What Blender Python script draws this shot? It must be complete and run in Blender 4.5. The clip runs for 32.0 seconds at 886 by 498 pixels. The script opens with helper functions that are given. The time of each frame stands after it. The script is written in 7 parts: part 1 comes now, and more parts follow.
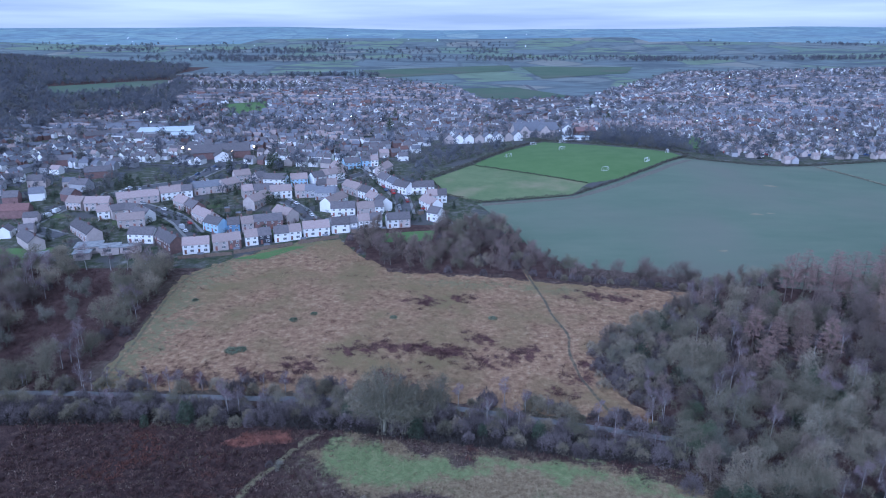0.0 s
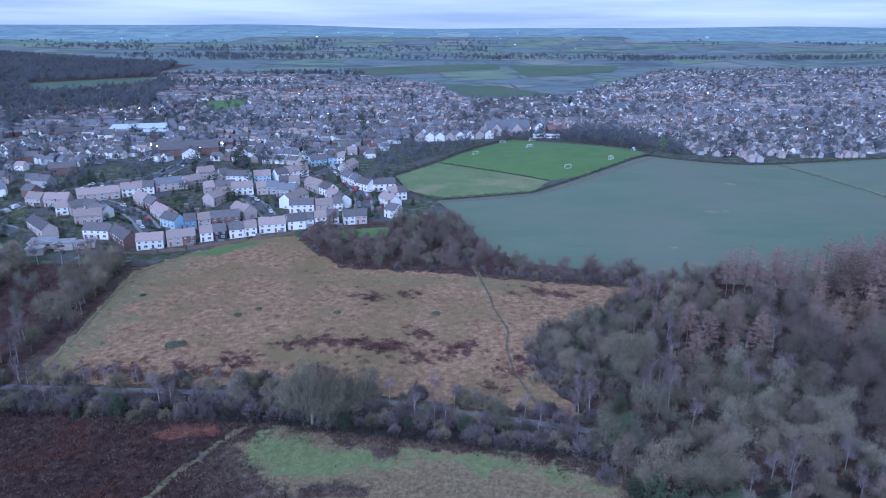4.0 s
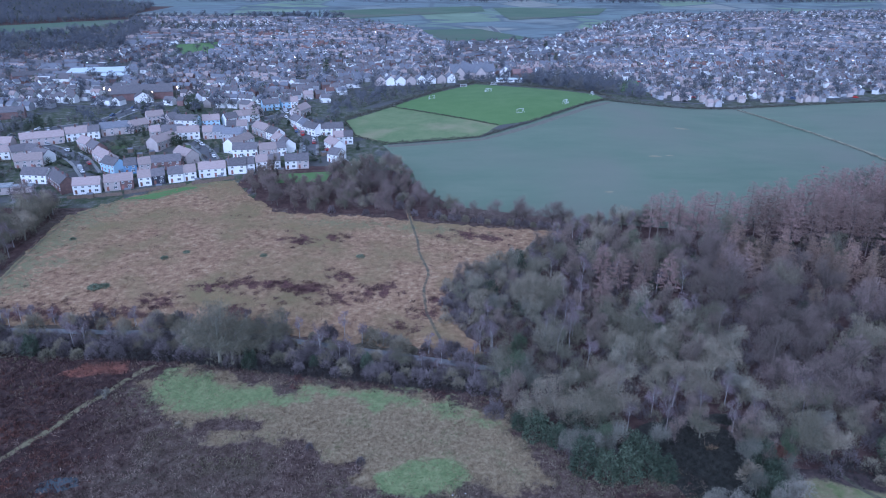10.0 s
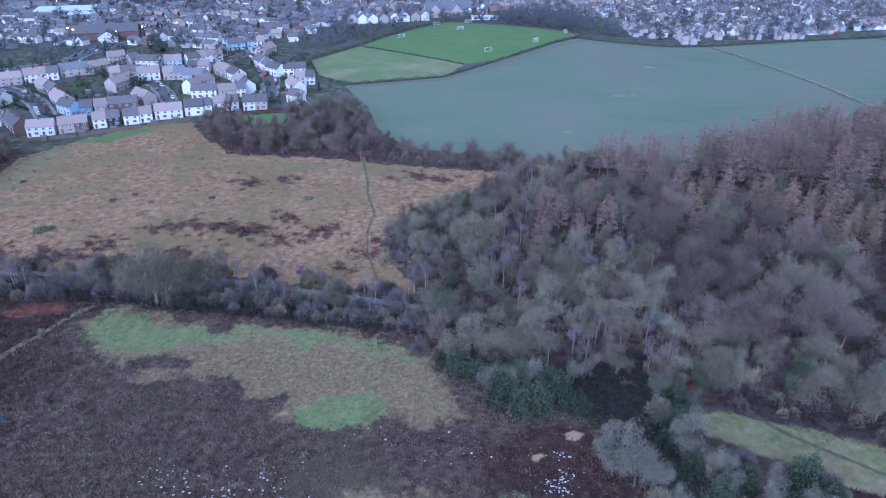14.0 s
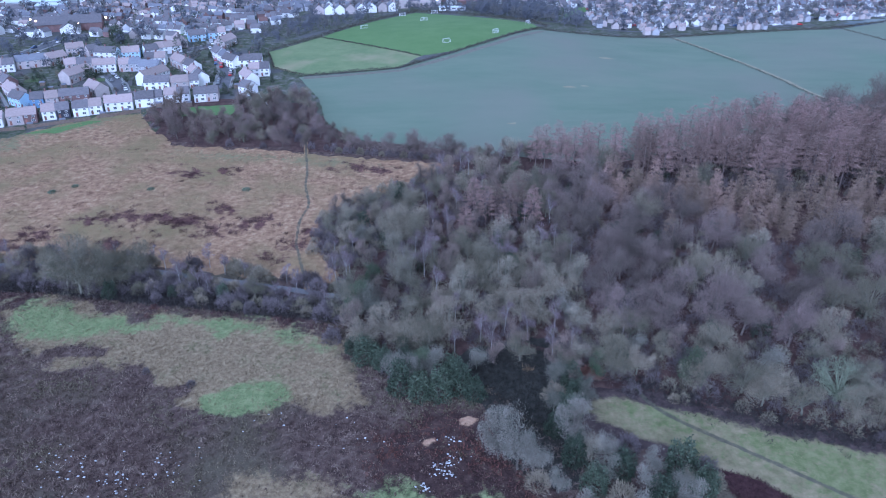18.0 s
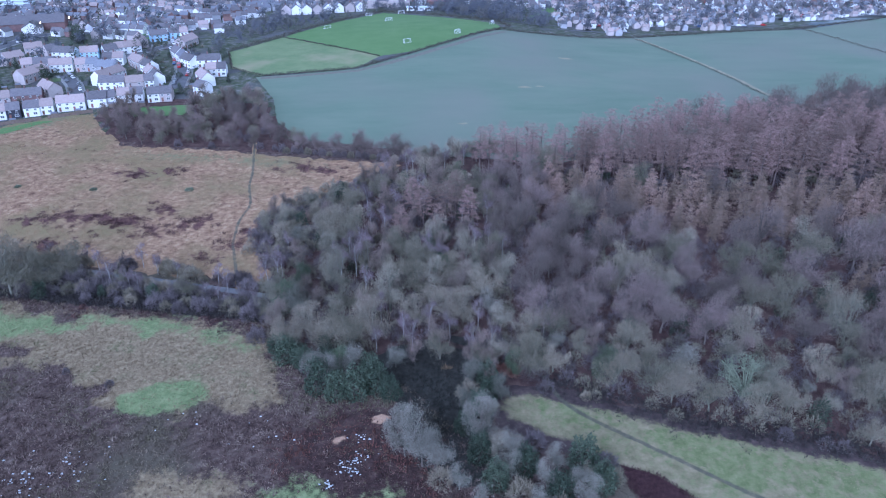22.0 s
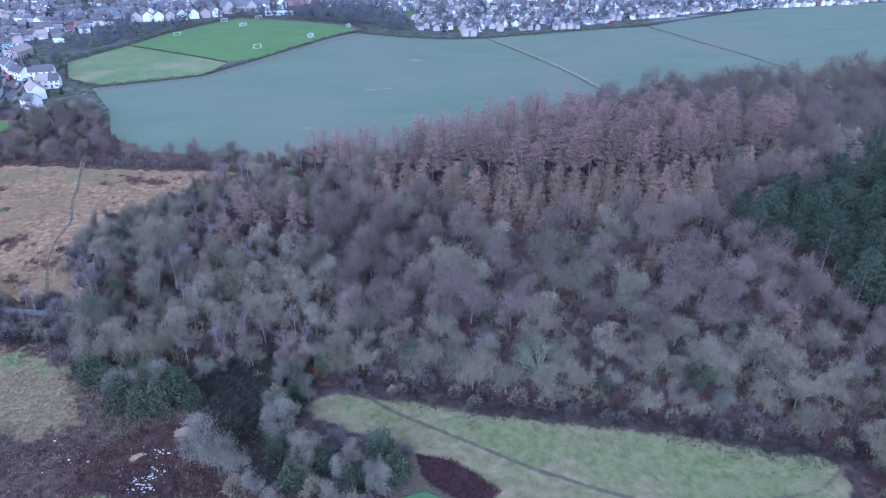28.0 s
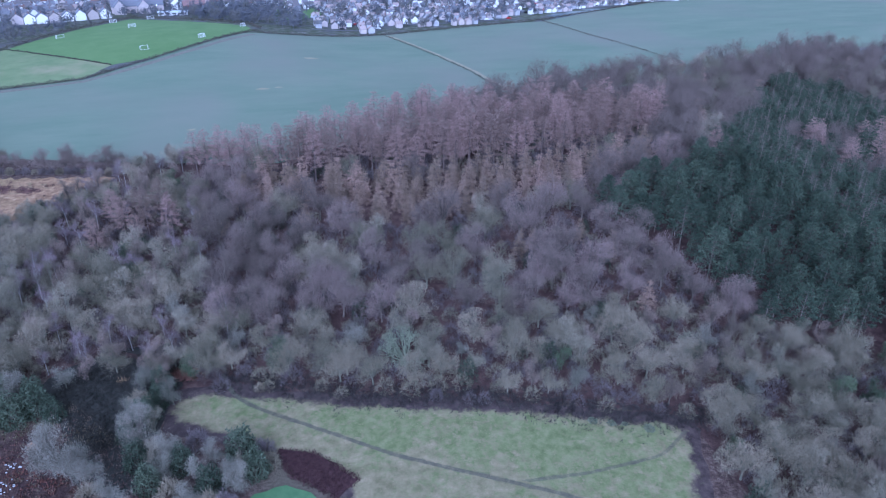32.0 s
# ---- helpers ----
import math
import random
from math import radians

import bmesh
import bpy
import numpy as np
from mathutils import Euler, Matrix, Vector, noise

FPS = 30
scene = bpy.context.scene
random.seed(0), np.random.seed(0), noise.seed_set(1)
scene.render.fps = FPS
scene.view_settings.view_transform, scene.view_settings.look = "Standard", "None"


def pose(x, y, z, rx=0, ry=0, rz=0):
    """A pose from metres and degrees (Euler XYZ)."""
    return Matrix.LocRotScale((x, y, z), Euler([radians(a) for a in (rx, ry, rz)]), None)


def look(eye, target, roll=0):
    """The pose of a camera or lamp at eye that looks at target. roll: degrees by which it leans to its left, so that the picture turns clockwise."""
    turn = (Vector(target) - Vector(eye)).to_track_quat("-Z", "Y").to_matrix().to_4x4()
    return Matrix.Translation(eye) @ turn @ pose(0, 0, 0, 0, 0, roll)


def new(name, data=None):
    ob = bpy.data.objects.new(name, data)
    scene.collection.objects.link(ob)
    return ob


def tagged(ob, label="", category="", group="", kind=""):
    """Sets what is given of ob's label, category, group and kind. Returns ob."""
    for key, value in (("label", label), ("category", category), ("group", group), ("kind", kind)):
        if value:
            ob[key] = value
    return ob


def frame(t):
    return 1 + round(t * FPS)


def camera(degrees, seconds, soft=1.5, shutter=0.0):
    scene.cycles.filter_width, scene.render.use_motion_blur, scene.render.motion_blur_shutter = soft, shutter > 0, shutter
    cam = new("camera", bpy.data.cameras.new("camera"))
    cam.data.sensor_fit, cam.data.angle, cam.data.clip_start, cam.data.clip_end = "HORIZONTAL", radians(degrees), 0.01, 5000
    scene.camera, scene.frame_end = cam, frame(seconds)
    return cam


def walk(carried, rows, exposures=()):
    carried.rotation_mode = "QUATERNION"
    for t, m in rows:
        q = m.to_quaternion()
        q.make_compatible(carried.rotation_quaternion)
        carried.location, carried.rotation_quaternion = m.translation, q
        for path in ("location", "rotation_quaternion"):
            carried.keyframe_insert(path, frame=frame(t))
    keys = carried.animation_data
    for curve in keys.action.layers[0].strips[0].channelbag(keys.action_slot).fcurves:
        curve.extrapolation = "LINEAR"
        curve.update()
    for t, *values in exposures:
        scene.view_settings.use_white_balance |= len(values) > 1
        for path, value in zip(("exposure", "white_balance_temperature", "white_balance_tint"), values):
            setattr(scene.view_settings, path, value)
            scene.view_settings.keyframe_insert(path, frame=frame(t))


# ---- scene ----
cam = camera(64.9, 32.0, soft=1.05)
METRES, EYE, TILT, LEAN, TURN = 160.0, 115.0, -17.6, 0.0, 0.0
ROWS = [
    (0.0, 0.0, 0.0, 0.0, 0.0, 0.0, -0.0),
    (0.5, 0.0153, -0.0019, -0.0012, -0.07, 0.01, 0.01),
    (1.0, 0.032, -0.0042, -0.0022, -0.13, -0.0, -0.02),
    (1.5, 0.0473, -0.0059, -0.0032, -0.18, -0.03, -0.04),
    (2.0, 0.064, -0.0077, -0.004, -0.24, -0.06, -0.07),
    (2.5, 0.0789, -0.0094, -0.0043, -0.29, -0.08, -0.09),
    (3.0, 0.0947, -0.0115, -0.0051, -0.34, -0.1, -0.09),
    (3.5, 0.1087, -0.0137, -0.0057, -0.4, -0.11, -0.1),
    (5.5, 0.1669, -0.0224, -0.0089, -0.61, -0.17, -0.13),
    (6.0, 0.1823, -0.0232, -0.0098, -0.63, -0.2, -0.13),
    (6.5, 0.1958, -0.0245, -0.0112, -0.66, -0.21, -0.12),
    (7.0, 0.2103, -0.0255, -0.0123, -0.69, -0.22, -0.13),
    (7.5, 0.224, -0.0264, -0.0124, -0.71, -0.47, -0.12),
    (8.0, 0.239, -0.0289, -0.0136, -0.74, -1.33, -0.11),
    (8.5, 0.2532, -0.0311, -0.0141, -0.77, -2.17, -0.08),
    (9.0, 0.2681, -0.0329, -0.0142, -0.79, -3.04, -0.06),
    (9.5, 0.2814, -0.0345, -0.0142, -0.83, -3.72, -0.08),
    (10.0, 0.2948, -0.036, -0.0152, -0.87, -4.44, -0.07),
    (10.5, 0.3075, -0.0364, -0.0158, -0.9, -5.11, -0.08),
    (11.0, 0.3221, -0.0381, -0.0173, -0.9, -5.78, -0.04),
    (11.5, 0.3359, -0.0388, -0.0175, -0.92, -6.34, -0.02),
    (12.0, 0.3519, -0.0401, -0.0181, -0.92, -6.91, 0.04),
    (12.5, 0.3677, -0.0416, -0.0183, -0.9, -7.46, 0.07),
    (13.0, 0.3857, -0.0436, -0.0178, -0.91, -8.06, 0.1),
    (13.5, 0.403, -0.0454, -0.017, -0.9, -8.6, 0.13),
    (14.0, 0.4218, -0.0481, -0.0171, -0.92, -9.17, 0.15),
    (14.5, 0.4399, -0.0507, -0.0172, -0.93, -9.69, 0.18),
    (16.5, 0.5147, -0.0627, -0.0208, -1.01, -9.97, 0.25),
    (17.0, 0.5351, -0.0662, -0.0203, -1.03, -9.98, 0.27),
    (17.5, 0.5541, -0.07, -0.0176, -1.07, -9.98, 0.26),
    (18.0, 0.5743, -0.0741, -0.0139, -1.13, -9.97, 0.26),
    (18.5, 0.5918, -0.0777, -0.01, -1.19, -9.98, 0.23),
    (19.0, 0.6087, -0.0796, -0.0088, -1.26, -9.96, 0.21),
    (19.5, 0.6229, -0.0807, -0.0099, -1.32, -9.96, 0.2),
    (20.0, 0.6379, -0.0812, -0.0116, -1.36, -9.97, 0.19),
    (20.5, 0.6517, -0.0822, -0.0124, -1.4, -9.98, 0.2),
    (21.0, 0.6668, -0.0834, -0.013, -1.43, -9.99, 0.19),
    (21.5, 0.6806, -0.0849, -0.0133, -1.54, -10.0, 0.2),
    (22.0, 0.6958, -0.0868, -0.0132, -1.81, -10.0, 0.28),
    (22.5, 0.7092, -0.0886, -0.0128, -2.09, -10.0, 0.31),
    (23.0, 0.7235, -0.0907, -0.0128, -2.42, -10.0, 0.36),
    (23.5, 0.7369, -0.0927, -0.0127, -2.79, -9.97, 0.45),
    (24.0, 0.7516, -0.095, -0.0125, -3.26, -9.97, 0.56),
    (24.5, 0.7651, -0.0972, -0.0124, -3.97, -9.97, 0.78),
    (25.0, 0.7797, -0.1002, -0.0122, -4.83, -9.99, 1.0),
    (25.5, 0.7936, -0.1033, -0.0123, -5.61, -10.0, 1.22),
    (27.5, 0.8525, -0.1201, -0.0142, -8.94, -10.03, 2.2),
    (28.0, 0.8681, -0.1244, -0.0153, -9.78, -10.05, 2.45),
    (28.5, 0.8821, -0.1284, -0.0165, -10.56, -10.09, 2.67),
    (29.0, 0.897, -0.1329, -0.018, -11.41, -10.14, 2.93),
    (29.5, 0.9104, -0.1375, -0.0193, -12.18, -10.22, 3.14),
    (30.0, 0.9252, -0.1432, -0.0205, -12.98, -10.3, 3.38),
    (30.5, 0.9387, -0.149, -0.0218, -13.62, -10.36, 3.57),
    (31.0, 0.953, -0.1554, -0.0236, -14.28, -10.42, 3.77),
    (31.5, 0.9653, -0.1611, -0.026, -14.88, -10.48, 3.93),
    (32.0, 0.9784, -0.1677, -0.0288, -15.63, -10.56, 4.16),
]
walk(cam, [(t, pose(0, 0, EYE, TILT, LEAN, TURN) @ pose(METRES * x, METRES * y, METRES * z, 90 + pitch, roll, yaw)) for t, x, y, z, yaw, pitch, roll in ROWS],
     exposures=[(0.0, 0.57, 4300, 20), (7.0, 0.6, 4300, 20), (14.5, 0.87, 4300, 21), (23.0, 1.08, 4290, 21), (32.0, 1.15, 4270, 24)])


# ---- sky and light: a dull, overcast late afternoon ----
world = bpy.data.worlds.new("overcast_sky")
scene.world = world
world.use_nodes = True
wn, wl = world.node_tree.nodes, world.node_tree.links
wn.clear()
w_out, w_bg = wn.new("ShaderNodeOutputWorld"), wn.new("ShaderNodeBackground")
w_sky = wn.new("ShaderNodeTexSky")
w_sky.sky_type, w_sky.sun_disc = "NISHITA", False
SUN_UP, SUN_ROUND = radians(25), radians(203)
w_sky.sun_elevation, w_sky.sun_rotation = SUN_UP, SUN_ROUND
w_co, w_map = wn.new("ShaderNodeTexCoord"), wn.new("ShaderNodeMapping")
w_map.inputs["Scale"].default_value = (1.6, 1.6, 26.0)
w_noise = wn.new("ShaderNodeTexNoise")
w_noise.inputs["Scale"].default_value, w_noise.inputs["Detail"].default_value = 1.3, 6
w_ramp = wn.new("ShaderNodeValToRGB")
w_ramp.color_ramp.elements[0].position, w_ramp.color_ramp.elements[1].position = 0.36, 0.66
w_ramp.color_ramp.elements[0].color, w_ramp.color_ramp.elements[1].color = (0.55, 0.58, 0.59, 1), (1.0, 0.97, 0.88, 1)
w_dim = wn.new("ShaderNodeVectorMath")
w_dim.operation = "SCALE"
w_dim.inputs["Scale"].default_value = 0.10
w_mix = wn.new("ShaderNodeMix")
w_mix.data_type = "RGBA"
w_mix.inputs["Factor"].default_value = 0.9
wl.new(w_co.outputs["Generated"], w_map.inputs["Vector"])
wl.new(w_map.outputs["Vector"], w_noise.inputs["Vector"])
wl.new(w_noise.outputs["Fac"], w_ramp.inputs["Fac"])
wl.new(w_sky.outputs["Color"], w_dim.inputs[0])
wl.new(w_dim.outputs["Vector"], w_mix.inputs["A"])
wl.new(w_ramp.outputs["Color"], w_mix.inputs["B"])
wl.new(w_mix.outputs["Result"], w_bg.inputs["Color"])
w_bg.inputs["Strength"].default_value = 0.62
wl.new(w_bg.outputs["Background"], w_out.inputs["Surface"])

sun_data = bpy.data.lights.new("sun", "SUN")
sun_data.energy, sun_data.angle, sun_data.color = 1.5, radians(45), (1.0, 0.96, 0.92)
sun = new("sun", sun_data)
sun.matrix_world = look((0, 0, 400), (-math.sin(SUN_ROUND) * math.cos(SUN_UP), -math.cos(SUN_ROUND) * math.cos(SUN_UP), 400 - math.sin(SUN_UP)))


# ---- materials ----
def material(name, stops, scale=0.5, detail=6, rough=0.9, bump=0.0, bump_scale=4.0, by_object=0.0, by_island=0.0, second=None, metal=0.0, spec=0.25, stretch=(1, 1, 1)):
    """Noise over real-world metres runs through the colour stops; a second, larger noise mixes in the colour 'second'."""
    m = bpy.data.materials.new(name)
    m.use_nodes = True
    n, l = m.node_tree.nodes, m.node_tree.links
    bsdf = n["Principled BSDF"]
    bsdf.inputs["Roughness"].default_value, bsdf.inputs["Metallic"].default_value = rough, metal
    bsdf.inputs["Specular IOR Level"].default_value = spec
    geo = n.new("ShaderNodeNewGeometry")
    mp = n.new("ShaderNodeMapping")
    mp.inputs["Scale"].default_value = stretch
    l.new(geo.outputs["Position"], mp.inputs["Vector"])
    tex = n.new("ShaderNodeTexNoise")
    tex.inputs["Scale"].default_value, tex.inputs["Detail"].default_value, tex.inputs["Roughness"].default_value = scale, detail, 0.65
    l.new(mp.outputs["Vector"], tex.inputs["Vector"])
    ramp = n.new("ShaderNodeValToRGB")
    while len(ramp.color_ramp.elements) < len(stops):
        ramp.color_ramp.elements.new(0.5)
    for e, (at, colour) in zip(ramp.color_ramp.elements, stops):
        e.position, e.color = at, (*colour, 1)
    l.new(tex.outputs["Fac"], ramp.inputs["Fac"])
    colour = ramp.outputs["Color"]
    if second:
        big_scale, low, high, other = second
        big = n.new("ShaderNodeTexNoise")
        big.inputs["Scale"].default_value, big.inputs["Detail"].default_value = big_scale, 4
        l.new(geo.outputs["Position"], big.inputs["Vector"])
        rng = n.new("ShaderNodeMapRange")
        rng.inputs["From Min"].default_value, rng.inputs["From Max"].default_value = low, high
        l.new(big.outputs["Fac"], rng.inputs["Value"])
        mix = n.new("ShaderNodeMix")
        mix.data_type = "RGBA"
        l.new(rng.outputs["Result"], mix.inputs["Factor"])
        l.new(colour, mix.inputs["A"])
        mix.inputs["B"].default_value = (*other, 1)
        colour = mix.outputs["Result"]
    for amount, source in ((by_object, "object"), (by_island, "island")):
        if amount:
            node = n.new("ShaderNodeObjectInfo") if source == "object" else geo
            value = node.outputs["Random"] if source == "object" else node.outputs["Random Per Island"]
            hsv = n.new("ShaderNodeHueSaturation")
            r = n.new("ShaderNodeMapRange")
            r.inputs["To Min"].default_value, r.inputs["To Max"].default_value = 1 - amount, 1 + amount
            l.new(value, r.inputs["Value"])
            l.new(r.outputs["Result"], hsv.inputs["Value"])
            if source == "object":
                r2 = n.new("ShaderNodeMapRange")
                r2.inputs["To Min"].default_value, r2.inputs["To Max"].default_value = 0.5 + 0.04 * amount, 0.5 - 0.04 * amount
                l.new(value, r2.inputs["Value"])
                l.new(r2.outputs["Result"], hsv.inputs["Hue"])
            l.new(colour, hsv.inputs["Color"])
            colour = hsv.outputs["Color"]
    l.new(colour, bsdf.inputs["Base Color"])
    if bump:
        bt = n.new("ShaderNodeTexNoise")
        bt.inputs["Scale"].default_value, bt.inputs["Detail"].default_value = bump_scale, 4
        l.new(mp.outputs["Vector"], bt.inputs["Vector"])
        bn = n.new("ShaderNodeBump")
        bn.inputs["Strength"].default_value, bn.inputs["Distance"].default_value = 1.0, bump
        l.new(bt.outputs["Fac"], bn.inputs["Height"])
        l.new(bn.outputs["Normal"], bsdf.inputs["Normal"])
    return m


def glow(name, colour, strength):
    m = bpy.data.materials.new(name)
    m.use_nodes = True
    b = m.node_tree.nodes["Principled BSDF"]
    b.inputs["Base Color"].default_value = (*colour, 1)
    b.inputs["Emission Color"].default_value, b.inputs["Emission Strength"].default_value = (*colour, 1), strength
    return m


def patchwork(name, base, layers, bump=0.3, bump_scale=1.3, second=None):
    """Ground cover of several growths: each layer lies where its mesh attribute says, with a mottled edge."""
    m = material(name, base[0], base[1], base[2], bump=bump, bump_scale=bump_scale, second=second)
    n, l = m.node_tree.nodes, m.node_tree.links
    bsdf = n["Principled BSDF"]
    colour = bsdf.inputs["Base Color"].links[0].from_socket
    geo = n.new("ShaderNodeNewGeometry")
    for field, stops, scale, mottle in layers:
        tex, edge = n.new("ShaderNodeTexNoise"), n.new("ShaderNodeTexNoise")
        tex.inputs["Scale"].default_value, tex.inputs["Detail"].default_value, tex.inputs["Roughness"].default_value = scale, 8, 0.65
        edge.inputs["Scale"].default_value, edge.inputs["Detail"].default_value, edge.inputs["Roughness"].default_value = 0.5, 8, 0.7
        ramp = n.new("ShaderNodeValToRGB")
        while len(ramp.color_ramp.elements) < len(stops):
            ramp.color_ramp.elements.new(0.5)
        for e, (at, c) in zip(ramp.color_ramp.elements, stops):
            e.position, e.color = at, (*c, 1)
        att, add, scl, cut = n.new("ShaderNodeAttribute"), n.new("ShaderNodeMath"), n.new("ShaderNodeMath"), n.new("ShaderNodeMapRange")
        att.attribute_name = field
        for node in (tex, edge):
            l.new(geo.outputs["Position"], node.inputs["Vector"])
        scl.operation = "MULTIPLY_ADD"
        scl.inputs[1].default_value, scl.inputs[2].default_value = mottle, -0.5 * mottle
        l.new(edge.outputs["Fac"], scl.inputs[0])
        l.new(att.outputs["Fac"], add.inputs[0])
        l.new(scl.outputs[0], add.inputs[1])
        cut.interpolation_type = "SMOOTHSTEP"
        cut.inputs["From Min"].default_value, cut.inputs["From Max"].default_value = 0.2, 0.8
        l.new(add.outputs[0], cut.inputs["Value"])
        l.new(tex.outputs["Fac"], ramp.inputs["Fac"])
        mix = n.new("ShaderNodeMix")
        mix.data_type = "RGBA"
        l.new(cut.outputs["Result"], mix.inputs["Factor"])
        l.new(colour, mix.inputs["A"])
        l.new(ramp.outputs["Color"], mix.inputs["B"])
        colour = mix.outputs["Result"]
    l.new(colour, bsdf.inputs["Base Color"])
    return m


HEATH_BASE = ([(0.32, (0.038, 0.025, 0.022)), (0.5, (0.092, 0.062, 0.052)), (0.7, (0.175, 0.135, 0.11))], 0.5, 8)
HEATH_SECOND = (0.03, 0.5, 0.66, (0.1, 0.085, 0.06))
STRAW = [(0.3, (0.14, 0.1, 0.06)), (0.5, (0.25, 0.195, 0.115)), (0.7, (0.35, 0.285, 0.175))]
LUSH = [(0.3, (0.125, 0.165, 0.065)), (0.5, (0.185, 0.225, 0.095)), (0.7, (0.26, 0.28, 0.135))]
RED = [(0.3, (0.26, 0.1, 0.065)), (0.7, (0.42, 0.19, 0.135))]
SAND = [(0.3, (0.3, 0.19, 0.12)), (0.7, (0.48, 0.33, 0.22))]
TROD = [(0.3, (0.075, 0.073, 0.052)), (0.7, (0.125, 0.118, 0.085))]
DARK_HEATH = [(0.32, (0.024, 0.014, 0.014)), (0.5, (0.052, 0.031, 0.028)), (0.7, (0.1, 0.066, 0.055))]
M_HEATH = patchwork("heath", HEATH_BASE, [("dark", DARK_HEATH, 0.5, 1.6)], 0.5, 1.3, HEATH_SECOND)
M_TOWN = material("garden_ground", [(0.32, (0.03, 0.042, 0.024)), (0.45, (0.065, 0.08, 0.042)), (0.56, (0.105, 0.105, 0.085)), (0.7, (0.23, 0.225, 0.215))], 0.26, 10, bump=0.15, second=(0.05, 0.52, 0.6, (0.1, 0.1, 0.1)))
M_FLOOR = material("woodland_floor", [(0.3, (0.042, 0.024, 0.022)), (0.55, (0.088, 0.054, 0.047)), (0.75, (0.135, 0.09, 0.075))], 0.35, 7, bump=0.3, bump_scale=2)
M_BROWN = patchwork("rough_pasture", ([(0.3, (0.105, 0.056, 0.036)), (0.43, (0.235, 0.145, 0.086)), (0.56, (0.335, 0.222, 0.13)), (0.7, (0.45, 0.335, 0.205))], 0.42, 12), [("green", [(0.3, (0.12, 0.12, 0.058)), (0.7, (0.24, 0.225, 0.12))], 0.5, 2.6), ("bramble", [(0.3, (0.052, 0.025, 0.024)), (0.7, (0.14, 0.072, 0.06))], 0.7, 2.6), ("path", TROD, 0.6, 1.0)], 0.14, 2.2, (0.045, 0.45, 0.68, (0.21, 0.165, 0.08)))
M_CROP = material("winter_cereal", [(0.3, (0.13, 0.175, 0.12)), (0.55, (0.157, 0.197, 0.138)), (0.75, (0.185, 0.215, 0.152))], 0.02, 9, bump=0.05, bump_scale=3, second=(0.012, 0.45, 0.75, (0.18, 0.188, 0.148)), stretch=(1, 3, 1))
M_PITCH = material("mown_grass", [(0.3, (0.1, 0.175, 0.055)), (0.7, (0.135, 0.21, 0.075))], 0.06, 6, bump=0.04)
M_LAWN = material("garden_lawn", [(0.3, (0.06, 0.095, 0.035)), (0.7, (0.11, 0.145, 0.06))], 0.5, 7, bump=0.08, second=(0.2, 0.5, 0.65, (0.13, 0.12, 0.08)))
M_PALE = material("rough_grass", [(0.3, (0.125, 0.18, 0.075)), (0.7, (0.2, 0.24, 0.115))], 0.07, 7, bump=0.1, second=(0.03, 0.52, 0.68, (0.27, 0.255, 0.15)))
M_STRAW = patchwork("tussock_grass", HEATH_BASE, [("dark", DARK_HEATH, 0.5, 1.6), ("straw", STRAW, 0.8, 1.6), ("green", LUSH, 0.5, 1.8), ("red", RED, 0.8, 1.2), ("sand", SAND, 1.0, 0.8), ("path", [(0.3, (0.16, 0.145, 0.08)), (0.7, (0.24, 0.21, 0.125))], 0.6, 1.6)], 0.5, 1.3, HEATH_SECOND)
M_TUFT_HD = material("dark_heather_tufts", [(0.34, (0.04, 0.022, 0.022)), (0.5, (0.085, 0.05, 0.045)), (0.66, (0.155, 0.105, 0.085))], 0.3, 9, by_island=0.4, second=(0.05, 0.5, 0.66, (0.13, 0.06, 0.045)))
M_MEADOW = patchwork("meadow_grass", ([(0.3, (0.03, 0.022, 0.022)), (0.55, (0.075, 0.055, 0.052)), (0.75, (0.12, 0.09, 0.08))], 0.4, 7), [("straw", [(0.34, (0.15, 0.135, 0.072)), (0.5, (0.215, 0.19, 0.108)), (0.68, (0.29, 0.245, 0.155))], 0.35, 1.2), ("green", [(0.34, (0.108, 0.13, 0.05)), (0.5, (0.16, 0.178, 0.076)), (0.68, (0.215, 0.222, 0.11))], 0.4, 2.2), ("path", TROD, 0.6, 1.0)], 0.12, 1.5)
M_BALD = material("bare_soil", [(0.3, (0.2, 0.19, 0.13)), (0.7, (0.32, 0.29, 0.2))], 0.3, 6, bump=0.05)
M_MUD = material("trodden_path", [(0.3, (0.13, 0.125, 0.1)), (0.7, (0.2, 0.19, 0.15))], 0.6, 5, bump=0.05)
M_TRACK = material("gravel_track", [(0.3, (0.14, 0.14, 0.14)), (0.7, (0.22, 0.22, 0.22))], 0.8, 6, bump=0.05)
M_REDP = material("dead_bracken", [(0.3, (0.16, 0.075, 0.055)), (0.7, (0.33, 0.18, 0.14))], 0.8, 7, bump=0.2)
M_DARKRED = material("bramble_bank", [(0.3, (0.05, 0.024, 0.028)), (0.7, (0.11, 0.06, 0.06))], 1.0, 7, bump=0.3)
M_POND = material("duckweed", [(0.3, (0.06, 0.13, 0.05)), (0.7, (0.1, 0.18, 0.075))], 0.4, 5, rough=0.5)
M_WATER = material("pool_water", [(0.3, (0.03, 0.04, 0.05)), (0.7, (0.05, 0.06, 0.07))], 0.4, 3, rough=0.12, spec=0.5)
M_ROAD = material("asphalt", [(0.3, (0.1, 0.1, 0.108)), (0.7, (0.145, 0.145, 0.155))], 0.3, 5)
M_PAVE = material("paving", [(0.3, (0.22, 0.22, 0.22)), (0.7, (0.3, 0.3, 0.29))], 0.5, 5)
